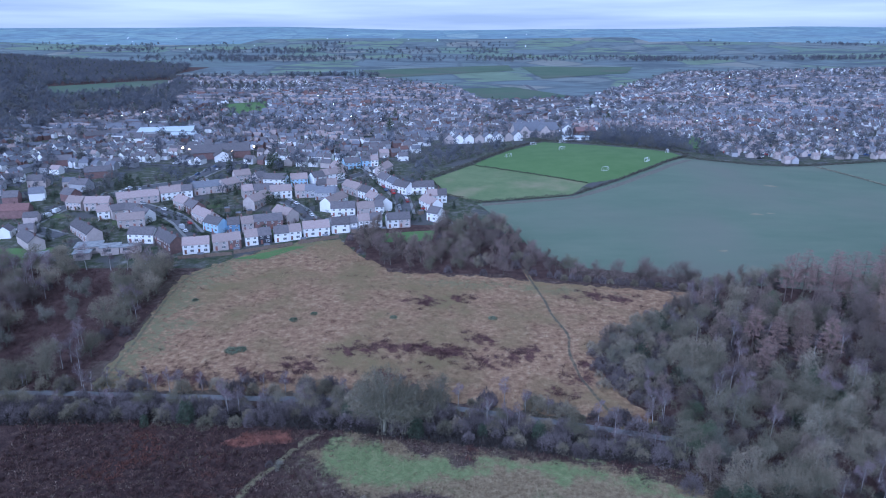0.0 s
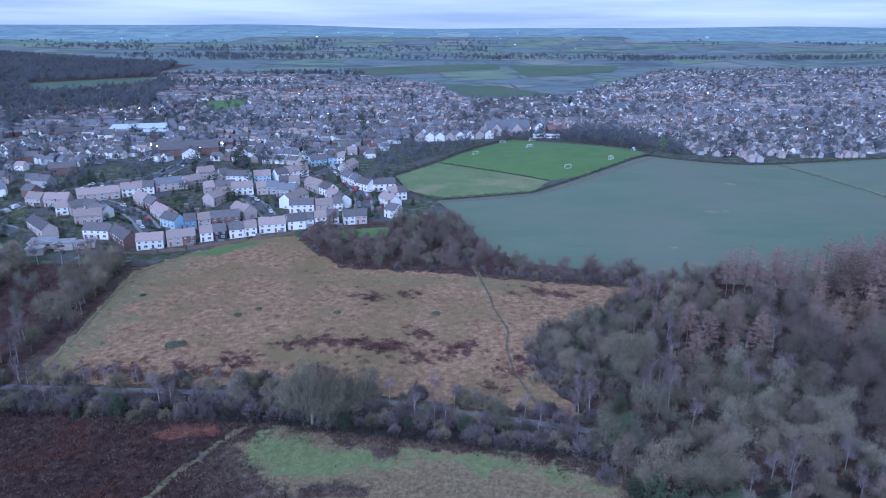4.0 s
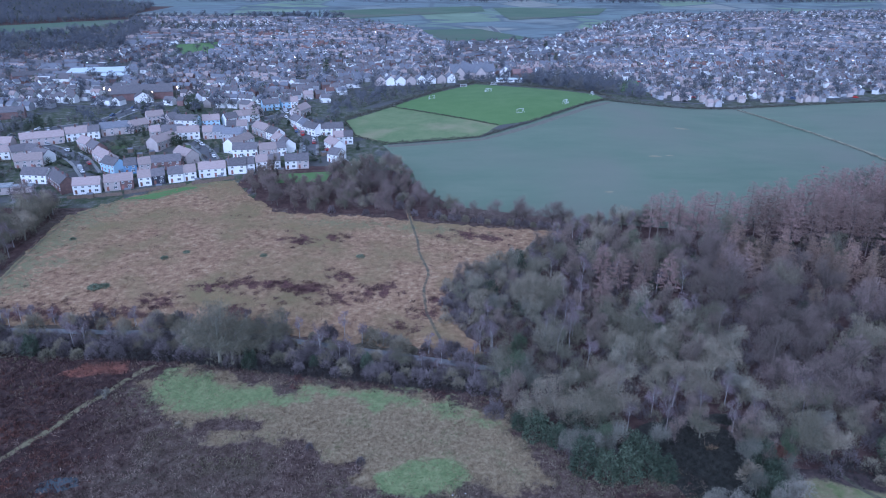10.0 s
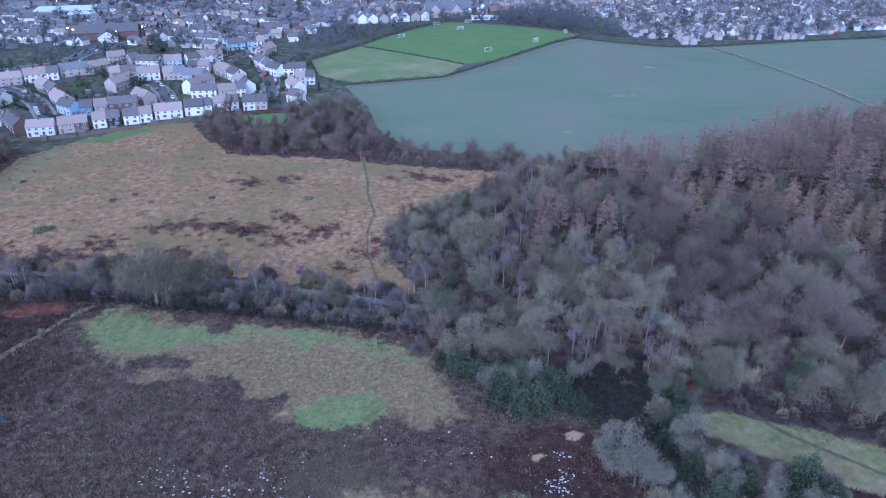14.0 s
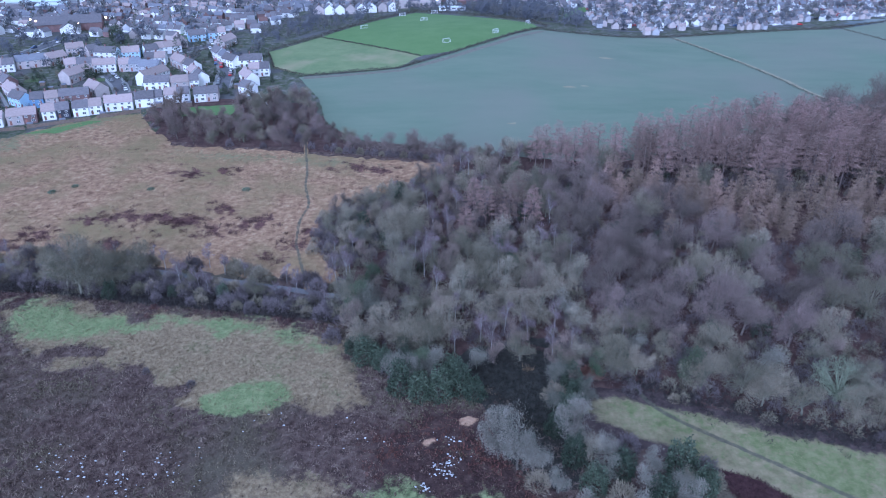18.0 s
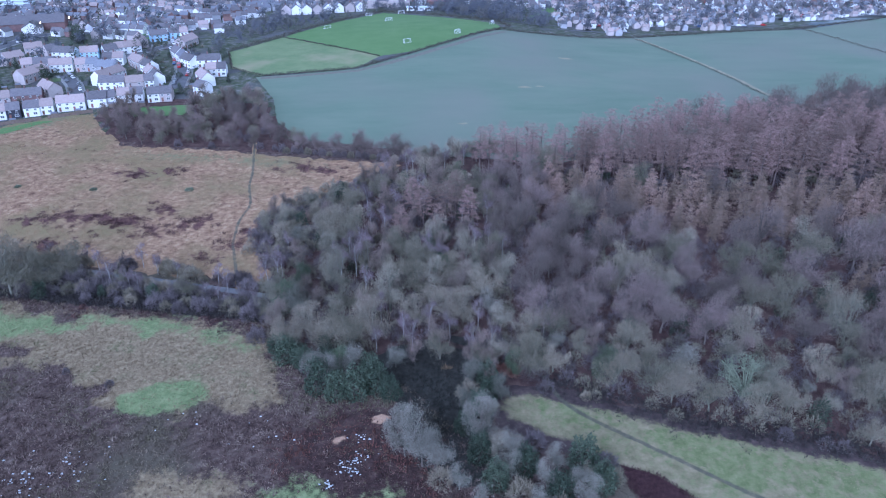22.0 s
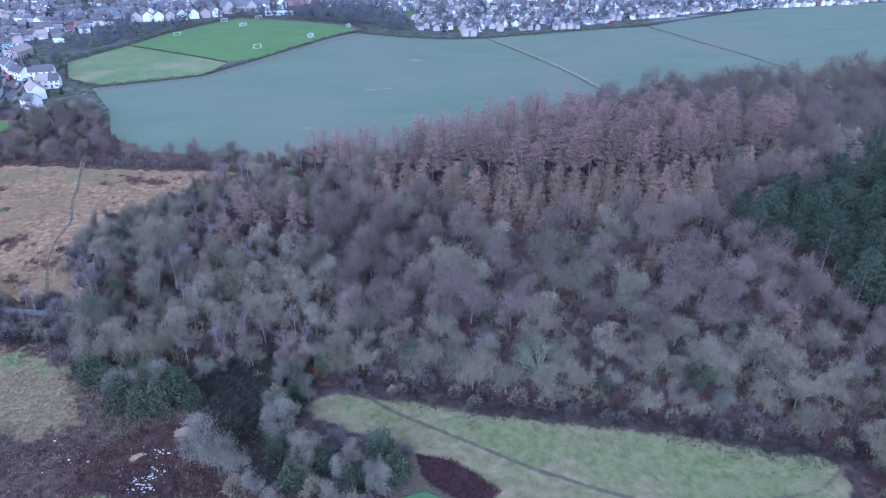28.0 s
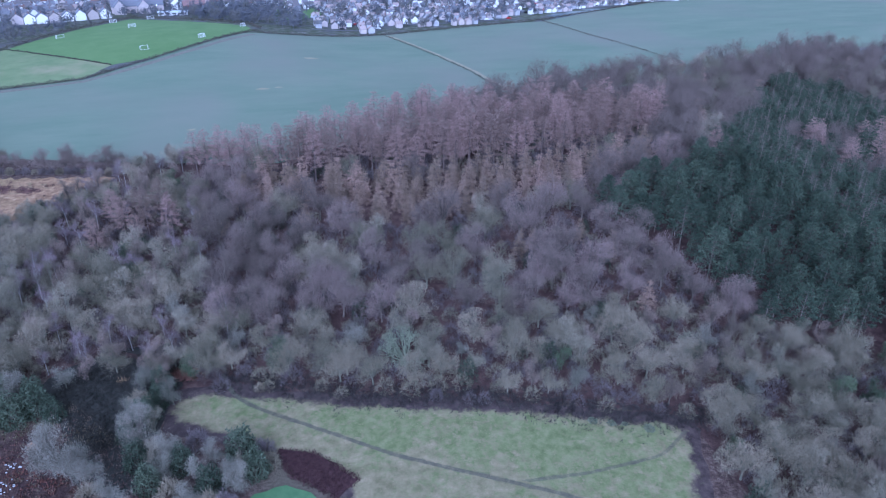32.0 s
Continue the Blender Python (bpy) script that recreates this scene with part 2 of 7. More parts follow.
M_BARK = material("bark", [(0.3, (0.09, 0.075, 0.06)), (0.7, (0.19, 0.165, 0.14))], 3, 4, by_object=0.25)
M_BIRCHBARK = material("birch_bark", [(0.35, (0.17, 0.155, 0.145)), (0.55, (0.42, 0.4, 0.38))], 2.5, 3)
M_TW_GREY = material("twigs_lichen_grey", [(0.3, (0.170, 0.149, 0.103)), (0.7, (0.309, 0.274, 0.197))], 0.5, 3, by_object=0.34, by_island=0.1)
M_TW_MAUVE = material("twigs_mauve_brown", [(0.3, (0.160, 0.123, 0.108)), (0.7, (0.270, 0.215, 0.191))], 0.5, 3, by_object=0.3, by_island=0.1)
M_TW_BIRCH = material("twigs_birch", [(0.3, (0.155, 0.117, 0.122)), (0.7, (0.26, 0.203, 0.212))], 0.5, 3, by_object=0.25, by_island=0.12)
M_TW_WILLOW = material("twigs_sallow", [(0.3, (0.160, 0.155, 0.123)), (0.7, (0.283, 0.268, 0.217))], 0.5, 3, by_object=0.25, by_island=0.15)
M_TW_LARCH = material("twigs_larch", [(0.3, (0.180, 0.124, 0.103)), (0.7, (0.309, 0.222, 0.187))], 0.5, 3, by_object=0.3, by_island=0.12)
M_TW_LARCH_Y = material("twigs_young_larch", [(0.3, (0.211, 0.148, 0.106)), (0.7, (0.345, 0.256, 0.197))], 0.5, 3, by_object=0.3, by_island=0.12)
M_LARCHBARK = material("larch_bark", [(0.3, (0.12, 0.09, 0.078)), (0.7, (0.22, 0.175, 0.155))], 2, 3)
M_NEEDLE = material("pine_needles", [(0.3, (0.036, 0.055, 0.038)), (0.7, (0.088, 0.112, 0.072))], 0.4, 3, by_object=0.3, by_island=0.35)
M_HOLLY = material("evergreen_leaves", [(0.3, (0.04, 0.058, 0.036)), (0.7, (0.1, 0.122, 0.078))], 0.6, 3, rough=0.6, by_object=0.3, by_island=0.35)
M_HEDGE = material("hedge_twigs", [(0.3, (0.06, 0.055, 0.045)), (0.7, (0.12, 0.11, 0.085))], 0.3, 3, by_island=0.4)
M_TUFT_H = material("heather_tufts", [(0.34, (0.07, 0.045, 0.04)), (0.5, (0.15, 0.108, 0.09)), (0.66, (0.265, 0.21, 0.17))], 0.3, 9, by_island=0.4, second=(0.035, 0.46, 0.64, (0.155, 0.135, 0.085)))
M_TUFT_S = material("straw_tufts", [(0.3, (0.2, 0.122, 0.068)), (0.7, (0.42, 0.305, 0.18))], 0.1, 5, by_island=0.3)
M_TUFT_M = material("pale_tussocks", [(0.3, (0.155, 0.11, 0.065)), (0.7, (0.35, 0.28, 0.175))], 0.12, 6, by_island=0.35, second=(0.15, 0.52, 0.66, (0.19, 0.2, 0.1)))
M_TUFT_B = material("bramble_tufts", [(0.3, (0.075, 0.042, 0.04)), (0.7, (0.16, 0.1, 0.09))], 0.1, 4, by_island=0.4)
M_WHITE = material("white_render", [(0.3, (0.78, 0.78, 0.77)), (0.7, (0.87, 0.87, 0.86))], 0.3, 5, by_object=0.05)
M_CREAM = material("pebbledash", [(0.3, (0.42, 0.37, 0.35)), (0.7, (0.52, 0.46, 0.44))], 0.5, 5, by_object=0.12)
M_BRICK = material("red_brick", [(0.3, (0.15, 0.1, 0.095)), (0.7, (0.24, 0.155, 0.14))], 0.6, 6, by_object=0.2)
M_REDPAINT = material("red_paint", [(0.3, (0.32, 0.04, 0.05)), (0.7, (0.4, 0.06, 0.07))], 0.5, 4)
M_DARKWALL = material("dark_paint", [(0.3, (0.04, 0.042, 0.055)), (0.7, (0.07, 0.07, 0.085))], 0.5, 4)
M_PALEBLUE = material("pale_blue_render", [(0.3, (0.42, 0.58, 0.72)), (0.7, (0.5, 0.66, 0.78))], 0.4, 4)
M_BLUEPAINT = material("blue_paint", [(0.3, (0.16, 0.26, 0.42)), (0.7, (0.2, 0.32, 0.48))], 0.4, 4)
M_GREYWALL = material("grey_render", [(0.3, (0.36, 0.36, 0.38)), (0.7, (0.48, 0.48, 0.5))], 0.4, 4, by_object=0.1)
M_R_PINK = material("faded_concrete_tiles", [(0.3, (0.3, 0.24, 0.225)), (0.7, (0.4, 0.33, 0.31))], 0.8, 6, by_object=0.15, stretch=(1, 1, 5))
M_R_SLATE = material("dark_roof_tiles", [(0.3, (0.11, 0.103, 0.11)), (0.7, (0.19, 0.175, 0.18))], 0.8, 6, by_object=0.2, stretch=(1, 1, 5))
M_R_GREY = material("grey_slates", [(0.3, (0.15, 0.155, 0.18)), (0.7, (0.22, 0.225, 0.25))], 0.8, 6, by_object=0.15, stretch=(1, 1, 5))
M_R_RED = material("red_clay_tiles", [(0.3, (0.16, 0.095, 0.085)), (0.7, (0.24, 0.145, 0.13))], 0.8, 6, by_object=0.2, stretch=(1, 1, 5))
M_FRAME = material("white_frame", [(0.3, (0.75, 0.75, 0.75)), (0.7, (0.8, 0.8, 0.8))], 1, 2, rough=0.4)
M_PANE = material("window_glass", [(0.3, (0.1, 0.11, 0.12)), (0.7, (0.16, 0.17, 0.18))], 0.8, 2, rough=0.08, spec=0.6)
M_DOOR = material("painted_door", [(0.3, (0.2, 0.1, 0.08)), (0.7, (0.26, 0.14, 0.1))], 1, 3, rough=0.5, by_object=0.4)
M_METAL = material("white_tube", [(0.3, (0.75, 0.76, 0.78)), (0.7, (0.82, 0.83, 0.84))], 1, 2, rough=0.4)
M_SHEET = material("profiled_sheet", [(0.3, (0.55, 0.62, 0.66)), (0.7, (0.66, 0.72, 0.76))], 0.3, 4, rough=0.5)
M_FELT = material("pale_roof_felt", [(0.3, (0.2, 0.21, 0.22)), (0.5, (0.31, 0.32, 0.33)), (0.7, (0.42, 0.43, 0.44))], 0.5, 6)
M_LITTER = material("pale_rubbish", [(0.3, (0.35, 0.36, 0.37)), (0.7, (0.6, 0.61, 0.62))], 1, 3)
# Bare far trees: the blue tint is distance haze put into the colour.
M_FAR_TREE_HAZE = material("hazy_bare_trees", [(0.3, (0.1, 0.108, 0.128)), (0.7, (0.17, 0.172, 0.19))], 0.02, 4, by_island=0.12)
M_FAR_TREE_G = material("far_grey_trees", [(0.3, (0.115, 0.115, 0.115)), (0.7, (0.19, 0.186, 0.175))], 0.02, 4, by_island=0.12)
M_CLEAR = material("dark_heather", [(0.3, (0.022, 0.024, 0.02)), (0.7, (0.06, 0.055, 0.045))], 0.8, 6, bump=0.2)
M_FAR_GRASS = material("far_pasture_grass", [(0.3, (0.075, 0.12, 0.075)), (0.7, (0.115, 0.155, 0.1))], 0.01, 7, second=(0.006, 0.5, 0.65, (0.13, 0.13, 0.105)))
M_GORSE = material("gorse_leaves", [(0.3, (0.12, 0.14, 0.09)), (0.7, (0.24, 0.26, 0.175))], 0.6, 3, by_island=0.4)
M_TW_ASH = material("twigs_pale_lichen", [(0.3, (0.196, 0.178, 0.128)), (0.7, (0.350, 0.317, 0.236))], 0.5, 3, by_object=0.34, by_island=0.1)
M_TW_ALDER = material("twigs_alder", [(0.3, (0.160, 0.125, 0.102)), (0.7, (0.273, 0.219, 0.181))], 0.5, 3, by_object=0.34, by_island=0.1)
M_OAKBARK = material("lichened_bark", [(0.3, (0.12, 0.118, 0.088)), (0.7, (0.24, 0.235, 0.18))], 3, 4, by_object=0.2)
M_LICHEN = material("grey_green_lichen", [(0.3, (0.16, 0.18, 0.118)), (0.7, (0.29, 0.315, 0.215))], 0.8, 4, by_island=0.1)
M_IVY = material("ivy_leaves", [(0.3, (0.05, 0.075, 0.04)), (0.7, (0.12, 0.15, 0.085))], 0.6, 4, rough=0.6, by_object=0.3, by_island=0.3)
M_TW_THORN = material("twigs_thorn", [(0.3, (0.11, 0.092, 0.092)), (0.7, (0.2, 0.17, 0.17))], 0.5, 3, by_object=0.3, by_island=0.2)
M_TUFT_G = material("green_grass_tufts", [(0.3, (0.125, 0.165, 0.062)), (0.7, (0.225, 0.25, 0.118))], 0.25, 6, by_island=0.25, second=(0.12, 0.5, 0.66, (0.28, 0.24, 0.14)))
M_TUFT_D = material("dark_bramble", [(0.3, (0.03, 0.027, 0.026)), (0.7, (0.08, 0.07, 0.062))], 0.3, 5, by_island=0.3)


# ---- building helpers ----
class Geo:
    """Gathers vertices and faces (triangles and quads) for one mesh."""

    def __init__(self):
        self.v, self.t, self.q, self.n = [], [], [], 0

    def add(self, v, t=None, q=None):
        v = np.asarray(v, float).reshape(-1, 3)
        if t is not None and len(t):
            self.t.append(np.asarray(t, int).reshape(-1, 3) + self.n)
        if q is not None and len(q):
            self.q.append(np.asarray(q, int).reshape(-1, 4) + self.n)
        self.v.append(v)
        self.n += len(v)

    def arrays(self):
        v = np.concatenate(self.v) if self.v else np.zeros((0, 3))
        t = np.concatenate(self.t) if self.t else np.zeros((0, 3), int)
        q = np.concatenate(self.q) if self.q else np.zeros((0, 4), int)
        return v, t, q

    def mesh(self, name, mat, smooth=False):
        return mesh_of(name, *self.arrays(), mat, smooth)


def mesh_of(name, v, t, q, mat, smooth=False):
    me = bpy.data.meshes.new(name)
    me.vertices.add(len(v))
    me.vertices.foreach_set("co", np.asarray(v, np.float32).ravel())
    idx = np.concatenate([np.asarray(t, np.int32).ravel(), np.asarray(q, np.int32).ravel()])
    sizes = np.concatenate([np.full(len(t), 3), np.full(len(q), 4)]).astype(np.int32)
    me.loops.add(len(idx))
    me.loops.foreach_set("vertex_index", idx)
    me.polygons.add(len(sizes))
    me.polygons.foreach_set("loop_start", (np.cumsum(sizes) - sizes).astype(np.int32))
    me.polygons.foreach_set("use_smooth", np.full(len(sizes), bool(smooth)))
    me.update(calc_edges=True)
    me.validate()
    for m in mat if isinstance(mat, (list, tuple)) else [mat]:
        me.materials.append(m)
    return me


def part(name, mesh, parent, label="", m=None):
    ob = new(name, mesh)
    ob.parent = parent
    if m is not None:
        ob.matrix_basis = m
    if label:
        ob["label"] = label
    return ob


def box(g, x0, x1, y0, y1, z0, z1):
    v = [(x, y, z) for z in (z0, z1) for x, y in ((x0, y0), (x1, y0), (x1, y1), (x0, y1))]
    g.add(v, q=[(0, 3, 2, 1), (4, 5, 6, 7), (0, 1, 5, 4), (1, 2, 6, 5), (2, 3, 7, 6), (3, 0, 4, 7)])


def tube(g, pts, radii, sides=4):
    pts = np.asarray(pts, float)
    d = np.gradient(pts, axis=0)
    d /= np.linalg.norm(d, axis=1, keepdims=True) + 1e-9
    ref = np.array((0.3, 0.9, 0.1)) if abs(d[0][2]) > 0.7 else np.array((0.1, 0.2, 1.0))
    a = np.cross(d, ref)
    a /= np.linalg.norm(a, axis=1, keepdims=True) + 1e-9
    b = np.cross(d, a)
    ang = np.arange(sides) * 2 * math.pi / sides
    ring = pts[:, None] + np.asarray(radii)[:, None, None] * (np.cos(ang)[None, :, None] * a[:, None] + np.sin(ang)[None, :, None] * b[:, None])
    q = []
    for i in range(len(pts) - 1):
        for k in range(sides):
            k2 = (k + 1) % sides
            q.append((i * sides + k, i * sides + k2, (i + 1) * sides + k2, (i + 1) * sides + k))
    g.add(ring.reshape(-1, 3), q=q)


def slivers(g, rng, base, way, length, width):
    """Thin tapering twigs or blades: one triangle each."""
    base, way = np.asarray(base, float), np.asarray(way, float)
    way = way / (np.linalg.norm(way, axis=1, keepdims=True) + 1e-9)
    side = np.cross(way, rng.normal(size=way.shape))
    side /= np.linalg.norm(side, axis=1, keepdims=True) + 1e-9
    w = (np.asarray(width) * 0.5).reshape(-1, 1)
    n = len(base)
    v = np.stack([base - side * w, base + side * w, base + way * np.asarray(length).reshape(-1, 1)], axis=1).reshape(-1, 3)
    g.add(v, t=np.arange(3 * n).reshape(-1, 3))


def smooth(a, b, x):
    t = np.clip((np.asarray(x, float) - a) / (b - a), 0, 1)
    return t * t * (3 - 2 * t)


PROFILE_Y = [-600, 110, 180, 220, 275, 330, 400, 480, 600, 700, 1000, 1700, 2600, 3400, 4100, 4700]
PROFILE_H = [0, 0, 2.5, 7, 11, 16, 22, 25, 24, 18, 15, 18, 30, 60, 96, 112]


def height(x, y):
    """The lie of the land: a long rise to the village, a wooded hill, a playing-field knoll, far hills."""
    x, y = np.asarray(x, float), np.asarray(y, float)
    far = np.hypot(x * 0.75, y)
    yy = np.where(y > 700, np.maximum(y, far), y)
    yy = np.where(np.abs(x) > 1200, np.maximum(yy, far), yy)
    h = sum(np.interp(yy + k, PROFILE_Y, PROFILE_H) for k in (-24, -12, 0, 12, 24)) / 5
    h = h + 18 * np.exp(-(((x - 290) / 110) ** 2) - ((y - 190) / 95) ** 2)
    h = h + 6 * np.exp(-(((x - 120) / 80) ** 2) - ((y - 470) / 90) ** 2)
    h = h - 4 * smooth(150, 260, x) * smooth(300, 380, y) * (1 - smooth(600, 700, y))
    roll = np.sin(x / 610 + 1) * np.sin(y / 430) * 9 + np.sin(x / 270 + y / 900) * 4
    return h + roll * smooth(1500, 3000, far)


def ground_at(x, y):
    return float(height(x, y))


def inside(poly, x, y):
    x, y = np.asarray(x, float), np.asarray(y, float)
    r = np.zeros(x.shape, bool)
    for (x0, y0), (x1, y1) in zip(poly, poly[1:] + poly[:1]):
        c = ((y0 > y) != (y1 > y)) & (x < (x1 - x0) * (y - y0) / ((y1 - y0) or 1e-9) + x0)
        r ^= c
    return r


def sheet(name, outline, mat, step=6.0, lift=0.06, ragged=1.2, label="", grain=0.3):
    """A field or surface as a sheet laid on the land, with an uneven edge."""
    from mathutils.geometry import delaunay_2d_cdt
    edge = []
    for (x0, y0), (x1, y1) in zip(outline, outline[1:] + outline[:1]):
        n = max(1, int(math.hypot(x1 - x0, y1 - y0) / min(step * 0.5, 3.0)))
        for i in range(n):
            x, y = x0 + (x1 - x0) * i / n, y0 + (y1 - y0) * i / n
            o = noise.noise_vector((x * grain, y * grain, 3.3)) * ragged
            edge.append(Vector((x + o.x, y + o.y)))
    poly = [(p.x, p.y) for p in edge]
    xs, ys = [p[0] for p in poly], [p[1] for p in poly]
    gx, gy = np.meshgrid(np.arange(min(xs), max(xs), step), np.arange(min(ys), max(ys), step))
    ok = inside(poly, gx.ravel(), gy.ravel())
    pts = edge + [Vector((a, b)) for a, b in zip(gx.ravel()[ok], gy.ravel()[ok])]
    k = len(edge)
    vs, _, fs, *_ = delaunay_2d_cdt(pts, [(i, (i + 1) % k) for i in range(k)], [list(range(k))], 1, 1e-4)
    v = np.array([(p.x, p.y, 0) for p in vs])
    v[:, 2] = height(v[:, 0], v[:, 1]) + lift
    ob = new(name, mesh_of(name, v, [f for f in fs if len(f) == 3], [f for f in fs if len(f) == 4], mat, True))
    return tagged(ob, label, kind="structure")


def ribbon(name, line, width, mat, lift=0.1, label="", wobble=0.3, step=4.0):
    """A path or road along a line on the land."""
    pts = []
    for (x0, y0), (x1, y1) in zip(line, line[1:]):
        n = max(1, int(math.hypot(x1 - x0, y1 - y0) / step))
        pts += [(x0 + (x1 - x0) * i / n, y0 + (y1 - y0) * i / n) for i in range(n)]
    pts = np.array(pts + [line[-1]], float)
    for _ in range(2):
        pts[1:-1] = (pts[:-2] + 2 * pts[1:-1] + pts[2:]) / 4
    d = np.gradient(pts, axis=0)
    d /= np.linalg.norm(d, axis=1, keepdims=True)
    nrm = np.stack([-d[:, 1], d[:, 0]], 1)
    cols = []
    for s in (-1, -0.33, 0.33, 1):
        w = np.array([width / 2 + (wobble * noise.noise((p[0] * 0.3, p[1] * 0.3, s * 5)) if abs(s) == 1 else 0) for p in pts])
        c = pts + nrm * (s * w)[:, None]
        cols.append(np.column_stack([c, height(c[:, 0], c[:, 1]) + lift]))
    v = np.stack(cols, 1).reshape(-1, 3)
    q = [(i * 4 + k, i * 4 + k + 1, i * 4 + k + 5, i * 4 + k + 4) for i in range(len(pts) - 1) for k in range(3)]
    ob = new(name, mesh_of(name, v, [], q, mat, True))
    return tagged(ob, label, kind="structure")


def gap_to(poly, x, y, closed=True):
    """Distance from points to an outline or line."""
    x, y = np.asarray(x, float), np.asarray(y, float)
    best = np.full(x.shape, 1e9)
    for (x0, y0), (x1, y1) in zip(poly, poly[1:] + poly[:1] if closed else poly[1:]):
        dx, dy = x1 - x0, y1 - y0
        f = np.clip(((x - x0) * dx + (y - y0) * dy) / (dx * dx + dy * dy + 1e-9), 0, 1)
        best = np.minimum(best, np.hypot(x - x0 - f * dx, y - y0 - f * dy))
    return best


def cover(poly, x, y, soft=3.0, wander=4.0, seed=0.0):
    """How far a growth fills its outline: 1 well inside, 0 outside, with a straying edge."""
    x, y = np.asarray(x, float), np.asarray(y, float)
    d = np.where(inside(poly, x, y), 1, -1) * gap_to(poly, x, y)
    if wander:
        near = np.abs(d) < wander * 1.5 + soft
        d[near] += wander * np.array([noise.noise((a * 0.11, b * 0.11, seed)) + 0.6 * noise.noise((a * 0.3, b * 0.3, seed + 9)) for a, b in zip(x[near], y[near])])
    return np.clip(0.5 + d / (2 * soft), 0, 1)


def spread_out(poly, by):
    """The outline, moved outwards."""
    k = len(poly)
    area = sum(poly[i][0] * poly[(i + 1) % k][1] - poly[(i + 1) % k][0] * poly[i][1] for i in range(k))
    s = 1 if area > 0 else -1
    res = []
    for i in range(k):
        (x0, y0), (x1, y1) = poly[i - 1], poly[(i + 1) % k]
        d = math.hypot(x1 - x0, y1 - y0) or 1
        res.append((poly[i][0] + s * (y1 - y0) / d * by, poly[i][1] - s * (x1 - x0) / d * by))
    return res


def dress(ob, fields, across=None):
    """Write the cover of each growth onto the mesh."""
    me = ob.data
    co = np.empty(len(me.vertices) * 3)
    me.vertices.foreach_get("co", co)
    x, y = co[0::3], co[1::3]
    for field, f in fields.items():
        me.attributes.new(field, "FLOAT", "POINT").data.foreach_set("value", f(x, y).astype(np.float32))
    if across:
        me.attributes.new("path", "FLOAT", "POINT").data.foreach_set("value", np.tile(across, len(x) // 4).astype(np.float32))
    return ob


# ---- the land ----
BROWN = [(-113, 199), (-112, 231), (-114, 285), (-95, 307), (-70, 324), (-51, 328), (-38, 307), (-23, 290), (21, 284), (42, 279), (77, 272), (103, 267), (92, 250), (66, 234), (51, 223), (55, 199), (63, 181), (37, 186), (8, 192), (-29, 196), (-69, 198)]
CROP = [(19, 381), (75, 391), (109, 418), (166, 480), (217, 484), (267, 492), (330, 514), (403, 525), (480, 570), (560, 612), (760, 650), (1000, 560), (900, 380), (600, 390), (400, 345), (278, 300), (170, 262), (107, 281), (57, 296), (42, 316), (35, 346)]
PITCH = [(20, 470), (49, 522), (82, 572), (166, 508), (170, 488), (110, 421), (87, 412)]
PALE = [(-8, 433), (20, 470), (87, 412), (75, 393), (21, 384), (2, 398)]
NEAR_MEADOW = [(-35, 166), (-28, 175), (-11, 169), (3, 165), (11, 166), (28, 164), (45, 161), (56, 154), (67, 150), (70, 140), (75, 126), (66, 124), (55, 126), (50, 122), (39, 122), (34, 123), (24, 131), (14, 141), (7, 143), (-8, 143), (-20, 148), (-27, 156)]
EAST_MEADOW = [(131, 126), (144, 124), (155, 118), (171, 111), (210, 96), (250, 80), (236, 50), (222, 34), (196, 52), (171, 80), (170, 87), (163, 97), (156, 101), (143, 111), (132, 117)]
WOOD = [(66, 176), (56, 199), (52, 222), (68, 236), (92, 252), (106, 270), (130, 275), (180, 268), (280, 304), (400, 350), (560, 380), (600, 300), (560, 150), (420, 60), (330, 20), (262, 20), (250, 60), (255, 82), (210, 100), (172, 114), (150, 124), (128, 130), (122, 142), (100, 142), (84, 132), (76, 142), (66, 156)]
TOWN = [(-430, 310), (-205, 296), (-130, 298), (-60, 330), (0, 350), (6, 368), (-10, 430), (48, 525), (80, 590), (170, 520), (250, 500), (340, 522), (470, 578), (760, 655), (1500, 880), (1700, 1900), (520, 1620), (205, 1050), (60, 1000), (20, 1230), (-140, 1440), (-540, 1500), (-470, 1100), (-400, 900), (-560, 840)]
LEFT_WOOD = [(-300, 190), (-118, 201), (-116, 235), (-118, 286), (-130, 296), (-196, 292), (-300, 300)]
COPSE = [(-50, 329), (-38, 308), (-23, 292), (21, 286), (54, 281), (58, 295), (42, 314), (32, 340), (12, 345), (-8, 346), (-40, 345)]


def lines(fine0, fine1, step, ends):
    lo, hi = ends
    a = list(np.arange(fine0, fine1 + 0.1, step))
    s, x = step, fine1
    while x < hi:
        s *= 1.12
        x = min(hi, x + s)
        a.append(x)
    s, x = step, fine0
    while x > lo:
        s *= 1.2
        x = max(lo, x - s)
        a.insert(0, x)
    return np.array(a)


gx, gy = lines(-240, 460, 6, (-4700, 4700)), lines(0, 540, 6, (-900, 4720))
X, Y = np.meshgrid(gx, gy)
V = np.stack([X, Y, height(X, Y)], -1).reshape(-1, 3)
nx, ny = len(gx), len(gy)
Q = [(j * nx + i, j * nx + i + 1, (j + 1) * nx + i + 1, (j + 1) * nx + i) for j in range(ny - 1) for i in range(nx - 1)]


